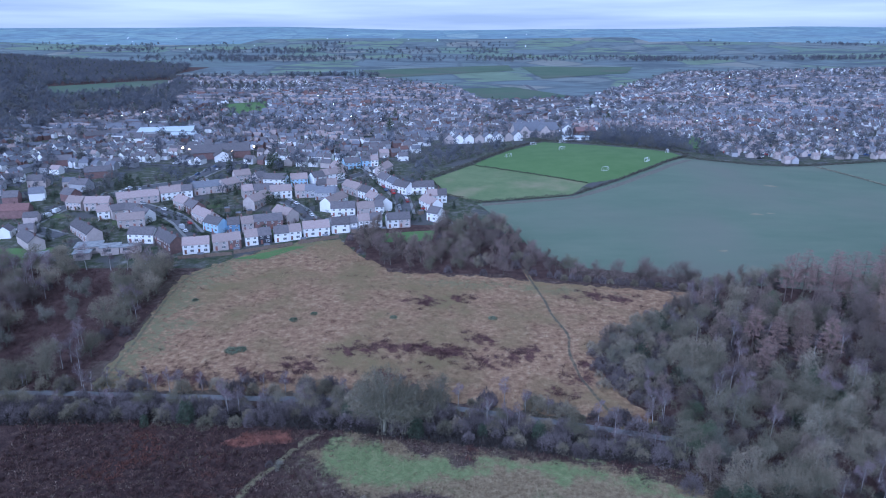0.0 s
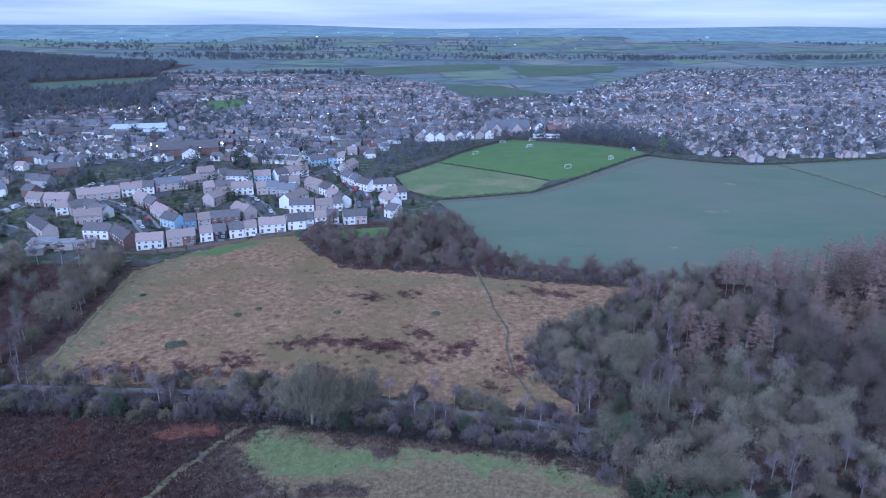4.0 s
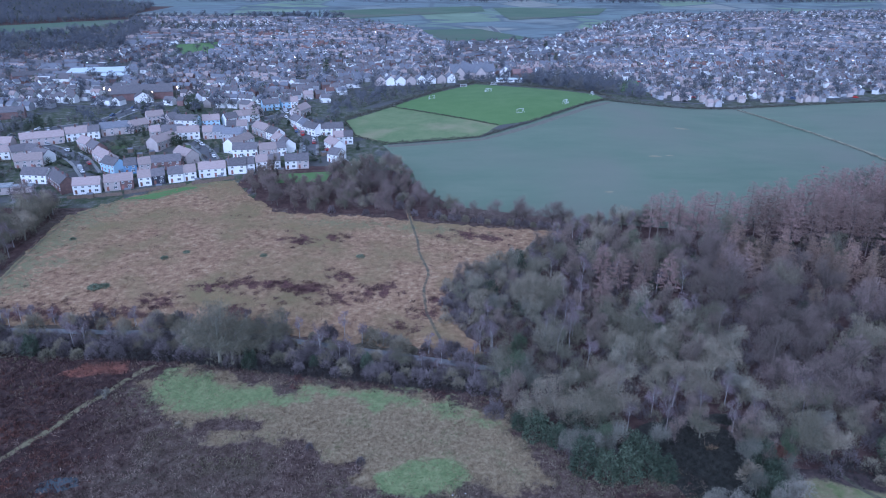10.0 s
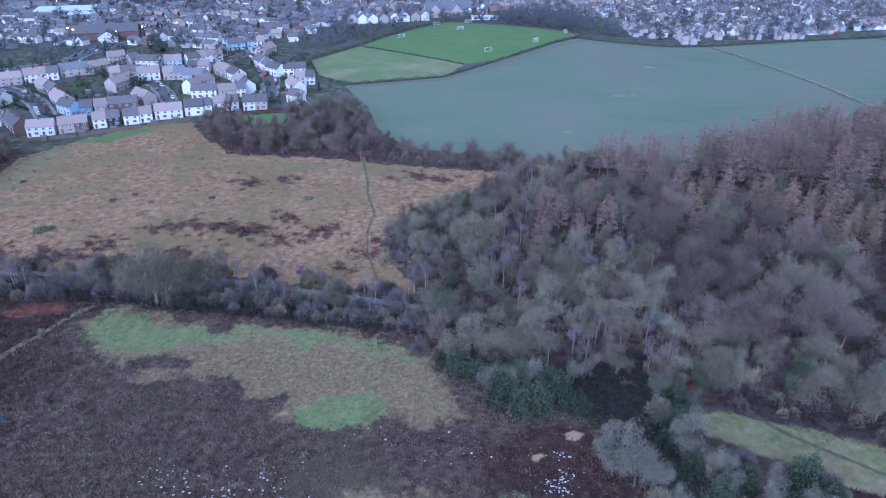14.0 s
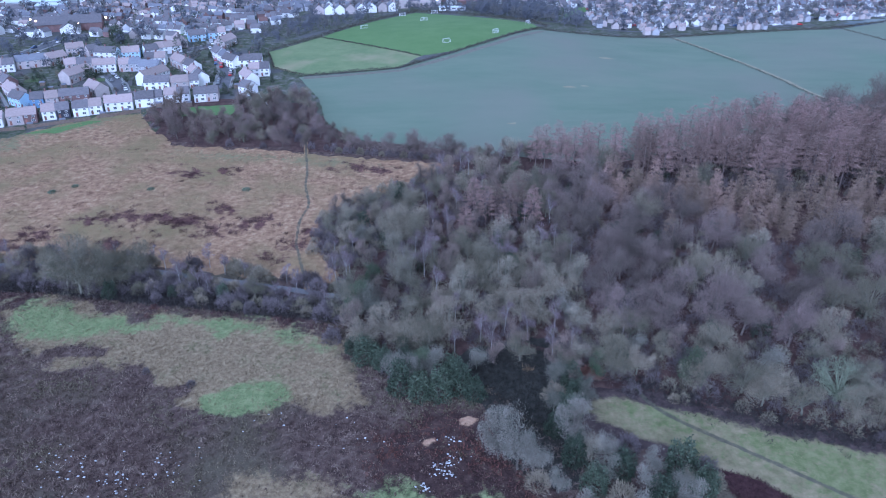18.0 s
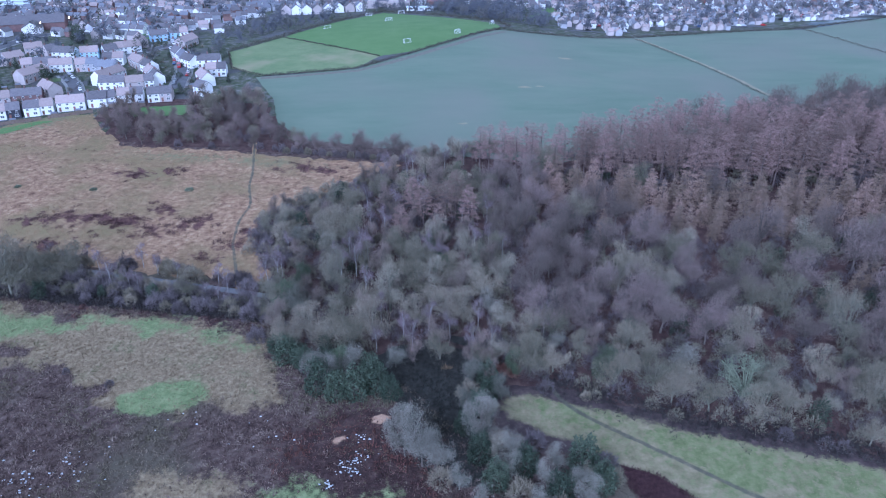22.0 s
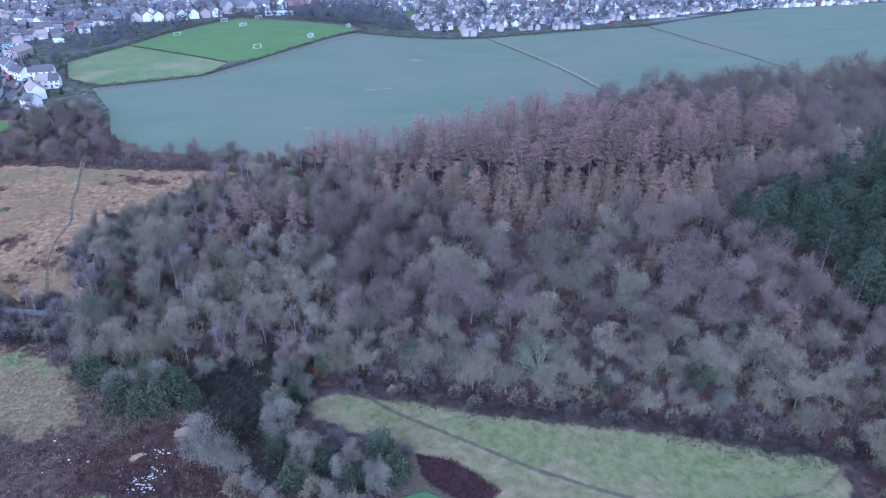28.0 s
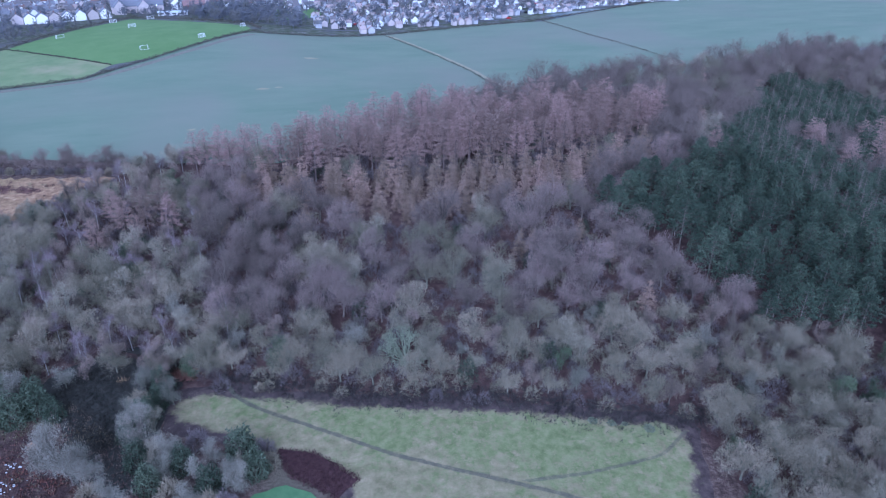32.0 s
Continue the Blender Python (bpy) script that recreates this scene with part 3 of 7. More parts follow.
def farmland(name, cols, hedge_colour, size, wood_colour):
    """Far fields: cells of pasture, plough and wood, parted by hedges."""
    m = bpy.data.materials.new(name)
    m.use_nodes = True
    n, l = m.node_tree.nodes, m.node_tree.links
    bsdf = n["Principled BSDF"]
    bsdf.inputs["Roughness"].default_value, bsdf.inputs["Specular IOR Level"].default_value = 0.95, 0.1
    geo, mp = n.new("ShaderNodeNewGeometry"), n.new("ShaderNodeMapping")
    mp.inputs["Scale"].default_value = size
    l.new(geo.outputs["Position"], mp.inputs["Vector"])
    warp = n.new("ShaderNodeTexNoise")
    warp.inputs["Scale"].default_value = 1.3
    l.new(mp.outputs["Vector"], warp.inputs["Vector"])
    mixv = n.new("ShaderNodeMix")
    mixv.data_type = "VECTOR"
    mixv.inputs["Factor"].default_value = 0.12
    l.new(mp.outputs["Vector"], mixv.inputs["A"])
    l.new(warp.outputs["Color"], mixv.inputs["B"])
    cell, edge = n.new("ShaderNodeTexVoronoi"), n.new("ShaderNodeTexVoronoi")
    edge.feature = "DISTANCE_TO_EDGE"
    for c in (cell, edge):
        c.inputs["Scale"].default_value = 1.0
        l.new(mixv.outputs["Result"], c.inputs["Vector"])
    ramp = n.new("ShaderNodeValToRGB")
    ramp.color_ramp.interpolation = "CONSTANT"
    while len(ramp.color_ramp.elements) < len(cols):
        ramp.color_ramp.elements.new(0.5)
    for e, (at, c) in zip(ramp.color_ramp.elements, cols):
        e.position, e.color = at, (*c, 1)
    sep = n.new("ShaderNodeSeparateColor")
    l.new(cell.outputs["Color"], sep.inputs["Color"])
    l.new(sep.outputs["Red"], ramp.inputs["Fac"])
    grain = n.new("ShaderNodeTexNoise")
    grain.inputs["Scale"].default_value, grain.inputs["Detail"].default_value = 0.02, 8
    l.new(geo.outputs["Position"], grain.inputs["Vector"])
    near = n.new("ShaderNodeMapRange")
    near.inputs["From Min"].default_value, near.inputs["From Max"].default_value = 0.01, 0.045
    l.new(edge.outputs["Distance"], near.inputs["Value"])
    mix = n.new("ShaderNodeMix")
    mix.data_type = "RGBA"
    l.new(near.outputs["Result"], mix.inputs["Factor"])
    mix.inputs["A"].default_value = (*hedge_colour, 1)
    l.new(ramp.outputs["Color"], mix.inputs["B"])
    # scattered woods and spinneys, drawn out along the valley
    spin, wmap = n.new("ShaderNodeTexNoise"), n.new("ShaderNodeMapping")
    wmap.inputs["Scale"].default_value = (0.0042, 0.0075, 0)
    spin.inputs["Scale"].default_value, spin.inputs["Detail"].default_value, spin.inputs["Roughness"].default_value = 1.0, 7, 0.62
    l.new(geo.outputs["Position"], wmap.inputs["Vector"])
    l.new(wmap.outputs["Vector"], spin.inputs["Vector"])
    there = n.new("ShaderNodeMapRange")
    there.inputs["From Min"].default_value, there.inputs["From Max"].default_value = 0.53, 0.58
    l.new(spin.outputs["Fac"], there.inputs["Value"])
    wooded = n.new("ShaderNodeMix")
    wooded.data_type = "RGBA"
    l.new(there.outputs["Result"], wooded.inputs["Factor"])
    l.new(mix.outputs["Result"], wooded.inputs["A"])
    wooded.inputs["B"].default_value = (*wood_colour, 1)
    mix = wooded
    hsv = n.new("ShaderNodeHueSaturation")
    r = n.new("ShaderNodeMapRange")
    r.inputs["To Min"].default_value, r.inputs["To Max"].default_value = 0.6, 1.4
    l.new(grain.outputs["Fac"], r.inputs["Value"])
    l.new(r.outputs["Result"], hsv.inputs["Value"])
    l.new(mix.outputs["Result"], hsv.inputs["Color"])
    l.new(hsv.outputs["Color"], bsdf.inputs["Base Color"])
    return m


# Blue air haze is painted into both palettes, strongest on the hills.
M_FARM_HAZE = farmland("hazy_farmland", [(0, (0.17, 0.205, 0.215)), (0.25, (0.185, 0.24, 0.19)), (0.45, (0.205, 0.23, 0.225)), (0.6, (0.175, 0.215, 0.215)), (0.75, (0.2, 0.255, 0.18)), (0.92, (0.255, 0.26, 0.235))], (0.14, 0.165, 0.175), (0.007, 0.0042, 0), (0.12, 0.142, 0.155))
M_HILLS_HAZE = farmland("hazy_hills", [(0, (0.225, 0.31, 0.355)), (0.28, (0.25, 0.345, 0.37)), (0.5, (0.235, 0.33, 0.365)), (0.68, (0.28, 0.375, 0.385)), (0.84, (0.255, 0.335, 0.36)), (0.95, (0.32, 0.4, 0.405))], (0.21, 0.285, 0.33), (0.006, 0.0034, 0), (0.2, 0.265, 0.315))
land = mesh_of("ground", V, [], Q, [M_HEATH, M_TOWN, M_FLOOR, M_FARM_HAZE, M_HILLS_HAZE], True)
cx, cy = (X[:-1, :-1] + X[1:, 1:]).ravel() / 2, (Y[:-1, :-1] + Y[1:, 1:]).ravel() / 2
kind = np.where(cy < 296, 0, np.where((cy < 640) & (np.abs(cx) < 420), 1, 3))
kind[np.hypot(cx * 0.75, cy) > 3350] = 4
kind[inside(TOWN, cx, cy)] = 1
WEST_FAR = [(-300, 500), (-374, 588), (-400, 772), (-333, 860), (-420, 1190), (-560, 1500), (-634, 1816), (-1500, 2300), (-2000, 1500), (-1000, 640), (-420, 420)]
kind[inside(WEST_FAR, cx, cy) | inside(WOOD, cx, cy) | inside(LEFT_WOOD, cx, cy) | inside(COPSE, cx, cy)] = 2
land.polygons.foreach_set("material_index", kind.astype(np.int32))
GROUND = new("ground", land)
tagged(GROUND, "heath, gardens, woodland floor and far fields", kind="structure")

FRINGE = [(-33, 160), (-35, 167), (-28, 174), (-11, 169), (3, 165), (28, 164), (45, 161), (58, 152), (66, 149), (60, 147), (45, 155), (28, 159), (8, 160), (-3, 157), (-8, 153), (-16, 151), (-20, 156), (-27, 155)]
GREEN_PATCH = [(33, 129), (41, 134), (52, 135), (56, 129), (53, 124), (39, 122), (35, 123)]
TONGUES = [[(-16, 150), (-8, 152), (1, 149), (2, 146), (-8, 145), (-17, 147)], [(2, 166), (9, 167), (8, 162), (3, 161)], [(20, 130), (29, 134), (31, 131), (24, 127)]]
LOW_STRAW = [(47, 103), (58, 104.5), (70, 101), (74, 96), (66, 90), (50, 93)]
LOW_GREEN = [(74, 99), (82, 99), (90, 96), (104, 95), (100, 86), (84, 86), (76, 92)]
BRACKEN = [(-62, 172), (-57, 176), (-46, 177), (-44, 173.5), (-52, 172)]
FIELD_PATH = [(36, 292), (38, 279), (41, 262), (42, 249), (46, 233), (44, 221), (45, 206), (49, 192), (53, 178)]
HEATH_PATH = [(-64, 128), (-57, 140), (-52, 148), (-50, 156), (-45, 162), (-42, 170), (-36, 176)]
SANDS = [[(98.5, 117), (100.5, 117), (103, 119), (101, 120.5), (98.5, 119)], [(88, 111), (90.5, 110.4), (93.5, 112), (92.5, 113.6), (90, 113)]]


def straw_cover(x, y):
    w = np.maximum(cover(NEAR_MEADOW, x, y, 3.0, 5, 1), 0.85 * cover(LOW_STRAW, x, y, 4, 4, 2))
    for tongue in TONGUES:
        w = np.minimum(w, 1 - cover(tongue, x, y, 1.5, 2.5, 3))
    return w


def dark_heath(x, y):
    """Old heather and bramble on the western heath and below the track."""
    west = cover([(-260, 40), (-260, 200), (-130, 196), (-30, 186), (66, 166), (60, 156), (28, 168), (-30, 178), (-44, 160), (-34, 140), (-46, 112), (-62, 40)], x, y, 10, 12, 21)
    hollow = cover([(78, 84), (80, 116), (97, 125), (106, 122), (112, 108), (120, 90), (112, 80)], x, y, 3, 5, 22)
    return 0.92 * np.maximum(west, 0.9 * hollow)


def green_cover(x, y):
    w = np.maximum(0.9 * cover(FRINGE, x, y, 3.5, 6, 4), cover(GREEN_PATCH, x, y, 1.6, 2.5, 5))
    w = np.maximum(w, 0.8 * cover(LOW_GREEN, x, y, 4, 5, 6))
    for tongue in TONGUES:
        w = np.minimum(w, 1 - cover(tongue, x, y, 1.5, 2.5, 3))
    return w


def red_cover(x, y):
    return cover(BRACKEN, x, y, 1.2, 3, 7)


def sand_cover(x, y):
    return np.maximum(cover(SANDS[0], x, y, 0.5, 1.2, 8), cover(SANDS[1], x, y, 0.5, 1.2, 8))


def pasture_green(x, y):
    edge = cover([(-125, 190), (-125, 300), (-92, 312), (-60, 330), (-45, 330), (-60, 316), (-88, 298), (-98, 270), (-96, 240), (-100, 215), (-96, 198)], x, y, 6, 8, 11)
    return np.maximum(0.6 * edge, np.maximum(0.75 * cover([(-92, 312), (-70, 326), (-60, 328), (-64, 320), (-86, 306)], x, y, 2, 2, 12), 0.5 * cover([(-24, 286), (40, 277), (80, 268), (70, 262), (30, 270), (-20, 278)], x, y, 4, 5, 13)))


THORNY = [(6, 220, 7), (12, 216, 7), (24, 218, 6), (28, 222, 5), (-24, 224, 6), (-10, 225, 6), (-34, 222, 5), (15, 230, 4), (36, 196, 4), (-1, 222, 6), (-46, 214, 6), (-60, 208, 7), (-80, 206, 6), (-95, 205, 6), (72, 262, 5), (60, 266, 6), (-8, 262, 6), (8, 263, 5), (45, 205, 5), (-50, 206, 6), (50, 214, 5), (-20, 206, 6)]


def bramble_cover(x, y):
    w = np.zeros(len(x))
    for a, b, r in THORNY:
        w = np.maximum(w, np.exp(-((x - a) / (r * 1.5)) ** 2 - ((y - b) / (r * 0.8)) ** 2))
    broken = np.array([noise.noise((a * 0.28, b * 0.4, 2.2)) + 0.5 * noise.noise((a * 0.7, b * 0.9, 5.2)) for a, b in zip(x, y)])
    return np.clip(w * (0.75 + 1.5 * broken) + 0.55 * (broken - 0.28), 0, 1)


MEADOW_WALK = [(143, 132), (144, 128.5), (145.4, 123), (149, 118.4), (155, 113), (161.4, 107.7), (171, 99.7), (180, 92), (192, 84), (203, 77), (214, 70), (230, 56)]


def meadow_straw(x, y):
    return cover(EAST_MEADOW, x, y, 1.6, 2.5, 15)


def meadow_green(x, y):
    north = cover([(136, 131), (146, 128), (158, 119), (172, 113), (212, 98), (255, 82), (240, 55), (225, 62), (205, 78), (180, 94), (160, 110), (150, 116), (142, 118)], x, y, 5, 7, 16)
    blotch = np.array([noise.noise((a / 13, b / 9, 8.1)) for a, b in zip(x, y)])
    return meadow_straw(x, y) * np.clip(0.3 + 0.38 * north + 0.28 * blotch, 0, 1)


HEATH_FIELDS = {"dark": dark_heath, "straw": straw_cover, "green": green_cover, "red": red_cover, "sand": sand_cover}
dress(GROUND, {"dark": dark_heath})
PASTURE_FIELDS = {"green": pasture_green, "bramble": bramble_cover}
MEADOW_FIELDS = {"straw": meadow_straw, "green": meadow_green}
dress(sheet("rough_pasture", BROWN, M_BROWN, 3.0, ragged=3.0, label="dead straw-brown rough pasture below the houses"), PASTURE_FIELDS)
sheet("crop_field", CROP, M_CROP, 9, ragged=0.6, label="blue-green young winter crop behind the hedges")
sheet("sports_field", PITCH, M_PITCH, label="bright green mown playing field with goals")
sheet("grass_paddock", PALE, M_PALE, label="pale green rough grass beside the playing field")
dress(sheet("near_meadow", spread_out(NEAR_MEADOW, 7), M_STRAW, 1.6, 0.07, 1.0, "straw-coloured tussock grass with green edges"), HEATH_FIELDS)
dress(sheet("low_grass", [(36, 84), (36, 112), (66, 112), (108, 104), (114, 96), (108, 78), (60, 78)], M_STRAW, 2, 0.09, 1.0, "patches of rough grass on the heath"), HEATH_FIELDS)
dress(sheet("east_meadow", spread_out(EAST_MEADOW, 4), M_MEADOW, 2.0, ragged=1.0, label="pale green meadow along the wood"), MEADOW_FIELDS)
dress(sheet("bracken_patch", spread_out(BRACKEN, 5), M_STRAW, 1.5, 0.12, 0.5, "orange-red dead bracken on the heath"), HEATH_FIELDS)
sheet("bramble_bank", [(155, 101), (163, 97), (171, 87), (166, 84), (158, 92)], M_DARKRED, 3, 0.15, 1.0, label="dark red bramble bank by the pond")
sheet("pond", [(133, 79), (141, 85), (149, 89), (156, 90), (161, 86), (165, 79), (150, 70)], M_POND, 4, 0.1, 0.8, label="pond covered with green duckweed")
sheet("pool", [(-46, 127), (-42, 129), (-38, 129), (-36, 126), (-40, 124), (-45, 124)], M_WATER, 3, 0.06, 0.6, label="small dark pool on the heath")
sheet("park_field", [(-700, 1245), (-590, 1372), (-500, 1445), (-480, 1190), (-559, 1026)], M_FAR_GRASS, 30, 0.4, 5, label="green park field among far woods")
sheet("village_green", [(-297, 969), (-253, 1010), (-216, 873), (-243, 811)], M_PITCH, 20, 0.4, 3, label="green open space between the houses")
sheet("allotment_field", [(-194, 1716), (175, 1927), (170, 1716), (-142, 1445)], M_FAR_GRASS, 40, 0.5, 4, label="far green pasture beyond the town")
sheet("far_pasture", [(199, 1859), (491, 1859), (415, 1617), (201, 1445)], M_FAR_GRASS, 40, 0.5, 4, label="far pale pasture beyond the town")
sheet("mid_pasture", [(25, 1212), (124, 1245), (202, 1076), (70, 1026)], M_FAR_GRASS, 30, 0.5, 4, label="pasture between the housing estates")
sheet("estate_green", [(233, 653), (230, 594), (206, 550), (192, 552)], M_PITCH, 15, 0.4, 2, label="small green slope among the houses")
sheet("west_green", [(-240, 318), (-209, 316), (-184, 317), (-187, 302), (-200, 296), (-240, 294)], M_PITCH, 8, 0.2, 1, label="green lawn beside the low school roofs")

ribbon("gravel_track", [(-300, 200), (-140, 197), (-123, 197), (-86, 195), (-32, 193), (3, 189), (28, 183), (52, 177), (70, 172)], 2.6, M_TRACK, 0.14, "straight grey gravel track between the trees")
ribbon("woodland_track", [(70, 172), (110, 152), (135, 139), (175, 122), (230, 100), (300, 70)], 1.8, M_FLOOR, 0.14, "dark track under the trees along the meadow")
dress(ribbon("field_path", FIELD_PATH, 1.9, M_BROWN, 0.16, "narrow trodden path across the rough pasture", 0.5, 2.0), PASTURE_FIELDS, (0, 0.62, 0.62, 0))
dress(ribbon("meadow_path", MEADOW_WALK, 2.1, M_MEADOW, 0.12, "trodden dark path across the meadow", 0.7, 2.0), MEADOW_FIELDS, (0, 0.66, 0.66, 0))
sheet("dark_clearing", [(92, 136), (100, 145), (112, 150), (128, 150), (134, 138), (128, 116), (124, 96), (114, 98), (108, 110), (106, 122), (99, 131)], M_CLEAR, 4, 0.1, 2.0, "dark heather clearing between bushes and wood")
dress(ribbon("meadow_branch_path", [(249, 79), (240, 74), (222, 74), (206, 76)], 1.8, M_MEADOW, 0.11, "faint trodden path to the meadow corner", 0.5, 2.0), MEADOW_FIELDS, (0, 0.55, 0.55, 0))
dress(ribbon("sandy_path", HEATH_PATH, 3.0, M_STRAW, 0.1, "pale grassy path through the heather", 1.2, 2.0), HEATH_FIELDS, (0, 0.75, 0.75, 0))
dress(ribbon("edge_path", [(-111, 199), (-110.5, 231), (-112, 262), (-111, 284), (-96, 304)], 2.0, M_BROWN, 0.1, "pale trodden edge of the rough pasture", 0.6, 2.0), PASTURE_FIELDS, (0, 0.5, 0.5, 0))


# ---- trees ----
def unit(v):
    return v / (np.linalg.norm(v) + 1e-9)


def unit_rows(v):
    return v / (np.linalg.norm(v, axis=1, keepdims=True) + 1e-9)


def broadleaf(seed, H, R, limbs=7, twigs=1500, low=0.22, twig=0.8, thick=1.0, tw=0.1, puff=1.5, boughs=6, wild=0.42, rise=0.45):
    """A leafless tree: a forking trunk with curved limbs in one mesh array, the twig crown in another."""
    rng = np.random.default_rng(seed)
    wood, crown = Geo(), Geo()
    lean = rng.normal(size=2) * 0.03 * H
    r0 = 0.022 * H * thick
    fork = H * (0.16 + 0.5 * low)
    pts = [np.array((0, 0, -0.4)), np.array((lean[0] * 0.2, lean[1] * 0.2, fork * 0.6)), np.array((lean[0] * 0.6, lean[1] * 0.6, fork * 1.5)), np.array((lean[0], lean[1], H * 0.7))]
    tube(wood, pts, [r0 * 1.3, r0, r0 * 0.6, r0 * 0.15], 5)
    centre = np.array((lean[0] * 0.7, lean[1] * 0.7, H * (0.38 + low * 0.5)))
    span = np.array((R, R, H - centre[2]))
    starts, ends, hubs = [], [], []
    for i in range(limbs):
        # limb ends are spread over the dome; each carries a lobe of the crown
        up = -0.6 + 1.55 * ((i * 0.618 + 0.1) % 1.0)
        a = i * 2.4 + rng.uniform(-0.35, 0.35)
        flat = math.sqrt(max(0.02, 1 - min(0.99, abs(up)) ** 2))
        way = np.array((math.cos(a) * flat, math.sin(a) * flat, up))
        far = rng.uniform(0.62, 0.84) if i % 5 else rng.uniform(0.2, 0.45)
        start = np.array((lean[0] * 0.4, lean[1] * 0.4, fork * rng.uniform(0.8, 1.6)))
        end = centre + span * way * far
        mid = start * 0.55 + end * 0.45 + np.array((0, 0, 0.05 * H)) + rng.normal(size=3) * 0.025 * H
        tube(wood, [start, mid, end], [r0 * 0.5, r0 * 0.3, r0 * 0.07], 3)
        for _ in range(boughs):
            f = rng.uniform(0.25, 1)
            b0 = (start * (1 - f) + mid * f) if f < 0.4 else mid + (end - mid) * (f - 0.4) / 0.6
            b1 = end + rng.normal(size=3) * (0.27 * R, 0.27 * R, 0.27 * R) + np.array((0, 0, 0.08 * R))
            off = (b1 - centre) / span
            reach = np.linalg.norm(off)
            if reach > 1.0:
                b1 = centre + span * off / reach
            tube(wood, [b0, (b0 + b1) / 2 + rng.normal(size=3) * 0.02 * H, b1], [r0 * 0.17, r0 * 0.11, r0 * 0.03], 3)
            starts.append(b0)
            ends.append(b1)
            hubs.append(end * 0.75 + mid * 0.25)
    starts, ends, hubs = np.array(starts), np.array(ends), np.array(hubs)
    pick = rng.integers(0, len(starts), twigs)
    f = rng.uniform(0.06, 1.0, twigs)[:, None] ** 0.62
    along = ends[pick] - starts[pick]
    base = starts[pick] + along * f + rng.normal(size=(twigs, 3)) * puff * (0.2 + 0.3 * f)
    off = (base - centre) / span
    reach = np.linalg.norm(off, axis=1, keepdims=True)
    base = np.where((reach > 0.97) & (off[:, 2:] > -0.4), centre + off / np.maximum(reach, 0.1) * span * rng.uniform(0.88, 0.98, (twigs, 1)), base)
    base[:, 2] = np.maximum(base[:, 2], H * 0.06)
    way = unit_rows(base - hubs[pick]) * 0.45 + unit_rows(along) * 0.5 + rng.normal(size=(twigs, 3)) * wild + np.array((0, 0, rise))
    slivers(crown, rng, base, way, rng.uniform(0.4, 1.25, twigs) * twig * (1.2 - 0.5 * f[:, 0]), rng.uniform(0.5, 1.5, twigs) * tw)
    return wood.arrays(), crown.arrays()


def conifer(seed, H, R, start=0.12, twigs=1400, droop=-0.1, layers=16, tw=0.1, cone=1.0):
    """A larch: straight trunk, whorls of level boughs that carry fine bare shoots."""
    rng = np.random.default_rng(seed)
    wood, crown = Geo(), Geo()
    tube(wood, [(0, 0, -0.4), (0, 0, H * 0.5), (0, 0, H)], [0.014 * H, 0.009 * H, 0.02], 5)
    boughs = []
    for i in range(layers):
        z = H * (start + (0.97 - start) * i / (layers - 1))
        f = (z / H - start) / (1 - start)
        reach = R * (1 - f) ** (0.75 * cone) * (0.75 if i == 0 else 1) + 0.25
        for k in range(5):
            a = i * 1.1 + k * 1.257 + rng.uniform(-0.3, 0.3)
            l = reach * rng.uniform(0.7, 1.15)
            z = z + rng.uniform(-0.3, 0.3)
            end = np.array((math.cos(a) * l, math.sin(a) * l, z + l * (droop + rng.uniform(-0.15, 0.2))))
            tube(wood, [(0, 0, z), end], [0.05, 0.015], 3)
            boughs.append((np.array((0, 0, z)), end))
    weights = np.array([np.linalg.norm(b - a) for a, b in boughs])
    pick = rng.choice(len(boughs), twigs, p=weights / weights.sum())
    f = rng.uniform(0.15, 1.05, twigs)[:, None] ** 0.7
    b0, b1 = np.array([boughs[i][0] for i in pick]), np.array([boughs[i][1] for i in pick])
    base = b0 * (1 - f) + b1 * f + rng.normal(size=(twigs, 3)) * (0.36, 0.36, 0.22)
    out = (b1 - b0) / (np.linalg.norm(b1 - b0, axis=1, keepdims=True) + 1e-9)
    way = out * 0.7 + rng.normal(size=(twigs, 3)) * (0.7, 0.7, 0.4)
    slivers(crown, rng, base, way, rng.uniform(0.4, 1.0, twigs), rng.uniform(0.7, 1.5, twigs) * tw)
    return wood.arrays(), crown.arrays()


def pine(seed, H, R, clumps=46, blades=34, start=0.3, tw=0.16):
    """A pine: trunk, rising boughs, and many flattened tufts of needles."""
    rng = np.random.default_rng(seed)
    wood, crown = Geo(), Geo()
    tube(wood, [(0, 0, -0.4), (0.1, 0, H * 0.5), (0, 0.1, H * 0.95)], [0.016 * H, 0.011 * H, 0.03], 5)
    for i in range(clumps):
        f = (i + 0.5) / clumps
        z = H * (start + (0.98 - start) * f)
        reach = R * (1 - f ** 1.7) ** 0.6
        a, l = i * 2.399, reach * rng.uniform(0.45, 1.0)
        c = np.array((math.cos(a) * l, math.sin(a) * l, z + 0.1 * l))
        tube(wood, [(0, 0, z - 0.3 * l), c], [0.06, 0.02], 3)
        d = rng.normal(size=(blades, 3))
        d /= np.linalg.norm(d, axis=1, keepdims=True)
        base = c + d * rng.uniform(0.1, 1, (blades, 1)) * np.array((1.0, 1.0, 0.5)) * rng.uniform(0.8, 1.3)
        slivers(crown, rng, base, d + np.array((0, 0, 0.5)), rng.uniform(0.4, 0.9, blades), rng.uniform(0.7, 1.5, blades) * tw)
    return wood.arrays(), crown.arrays()


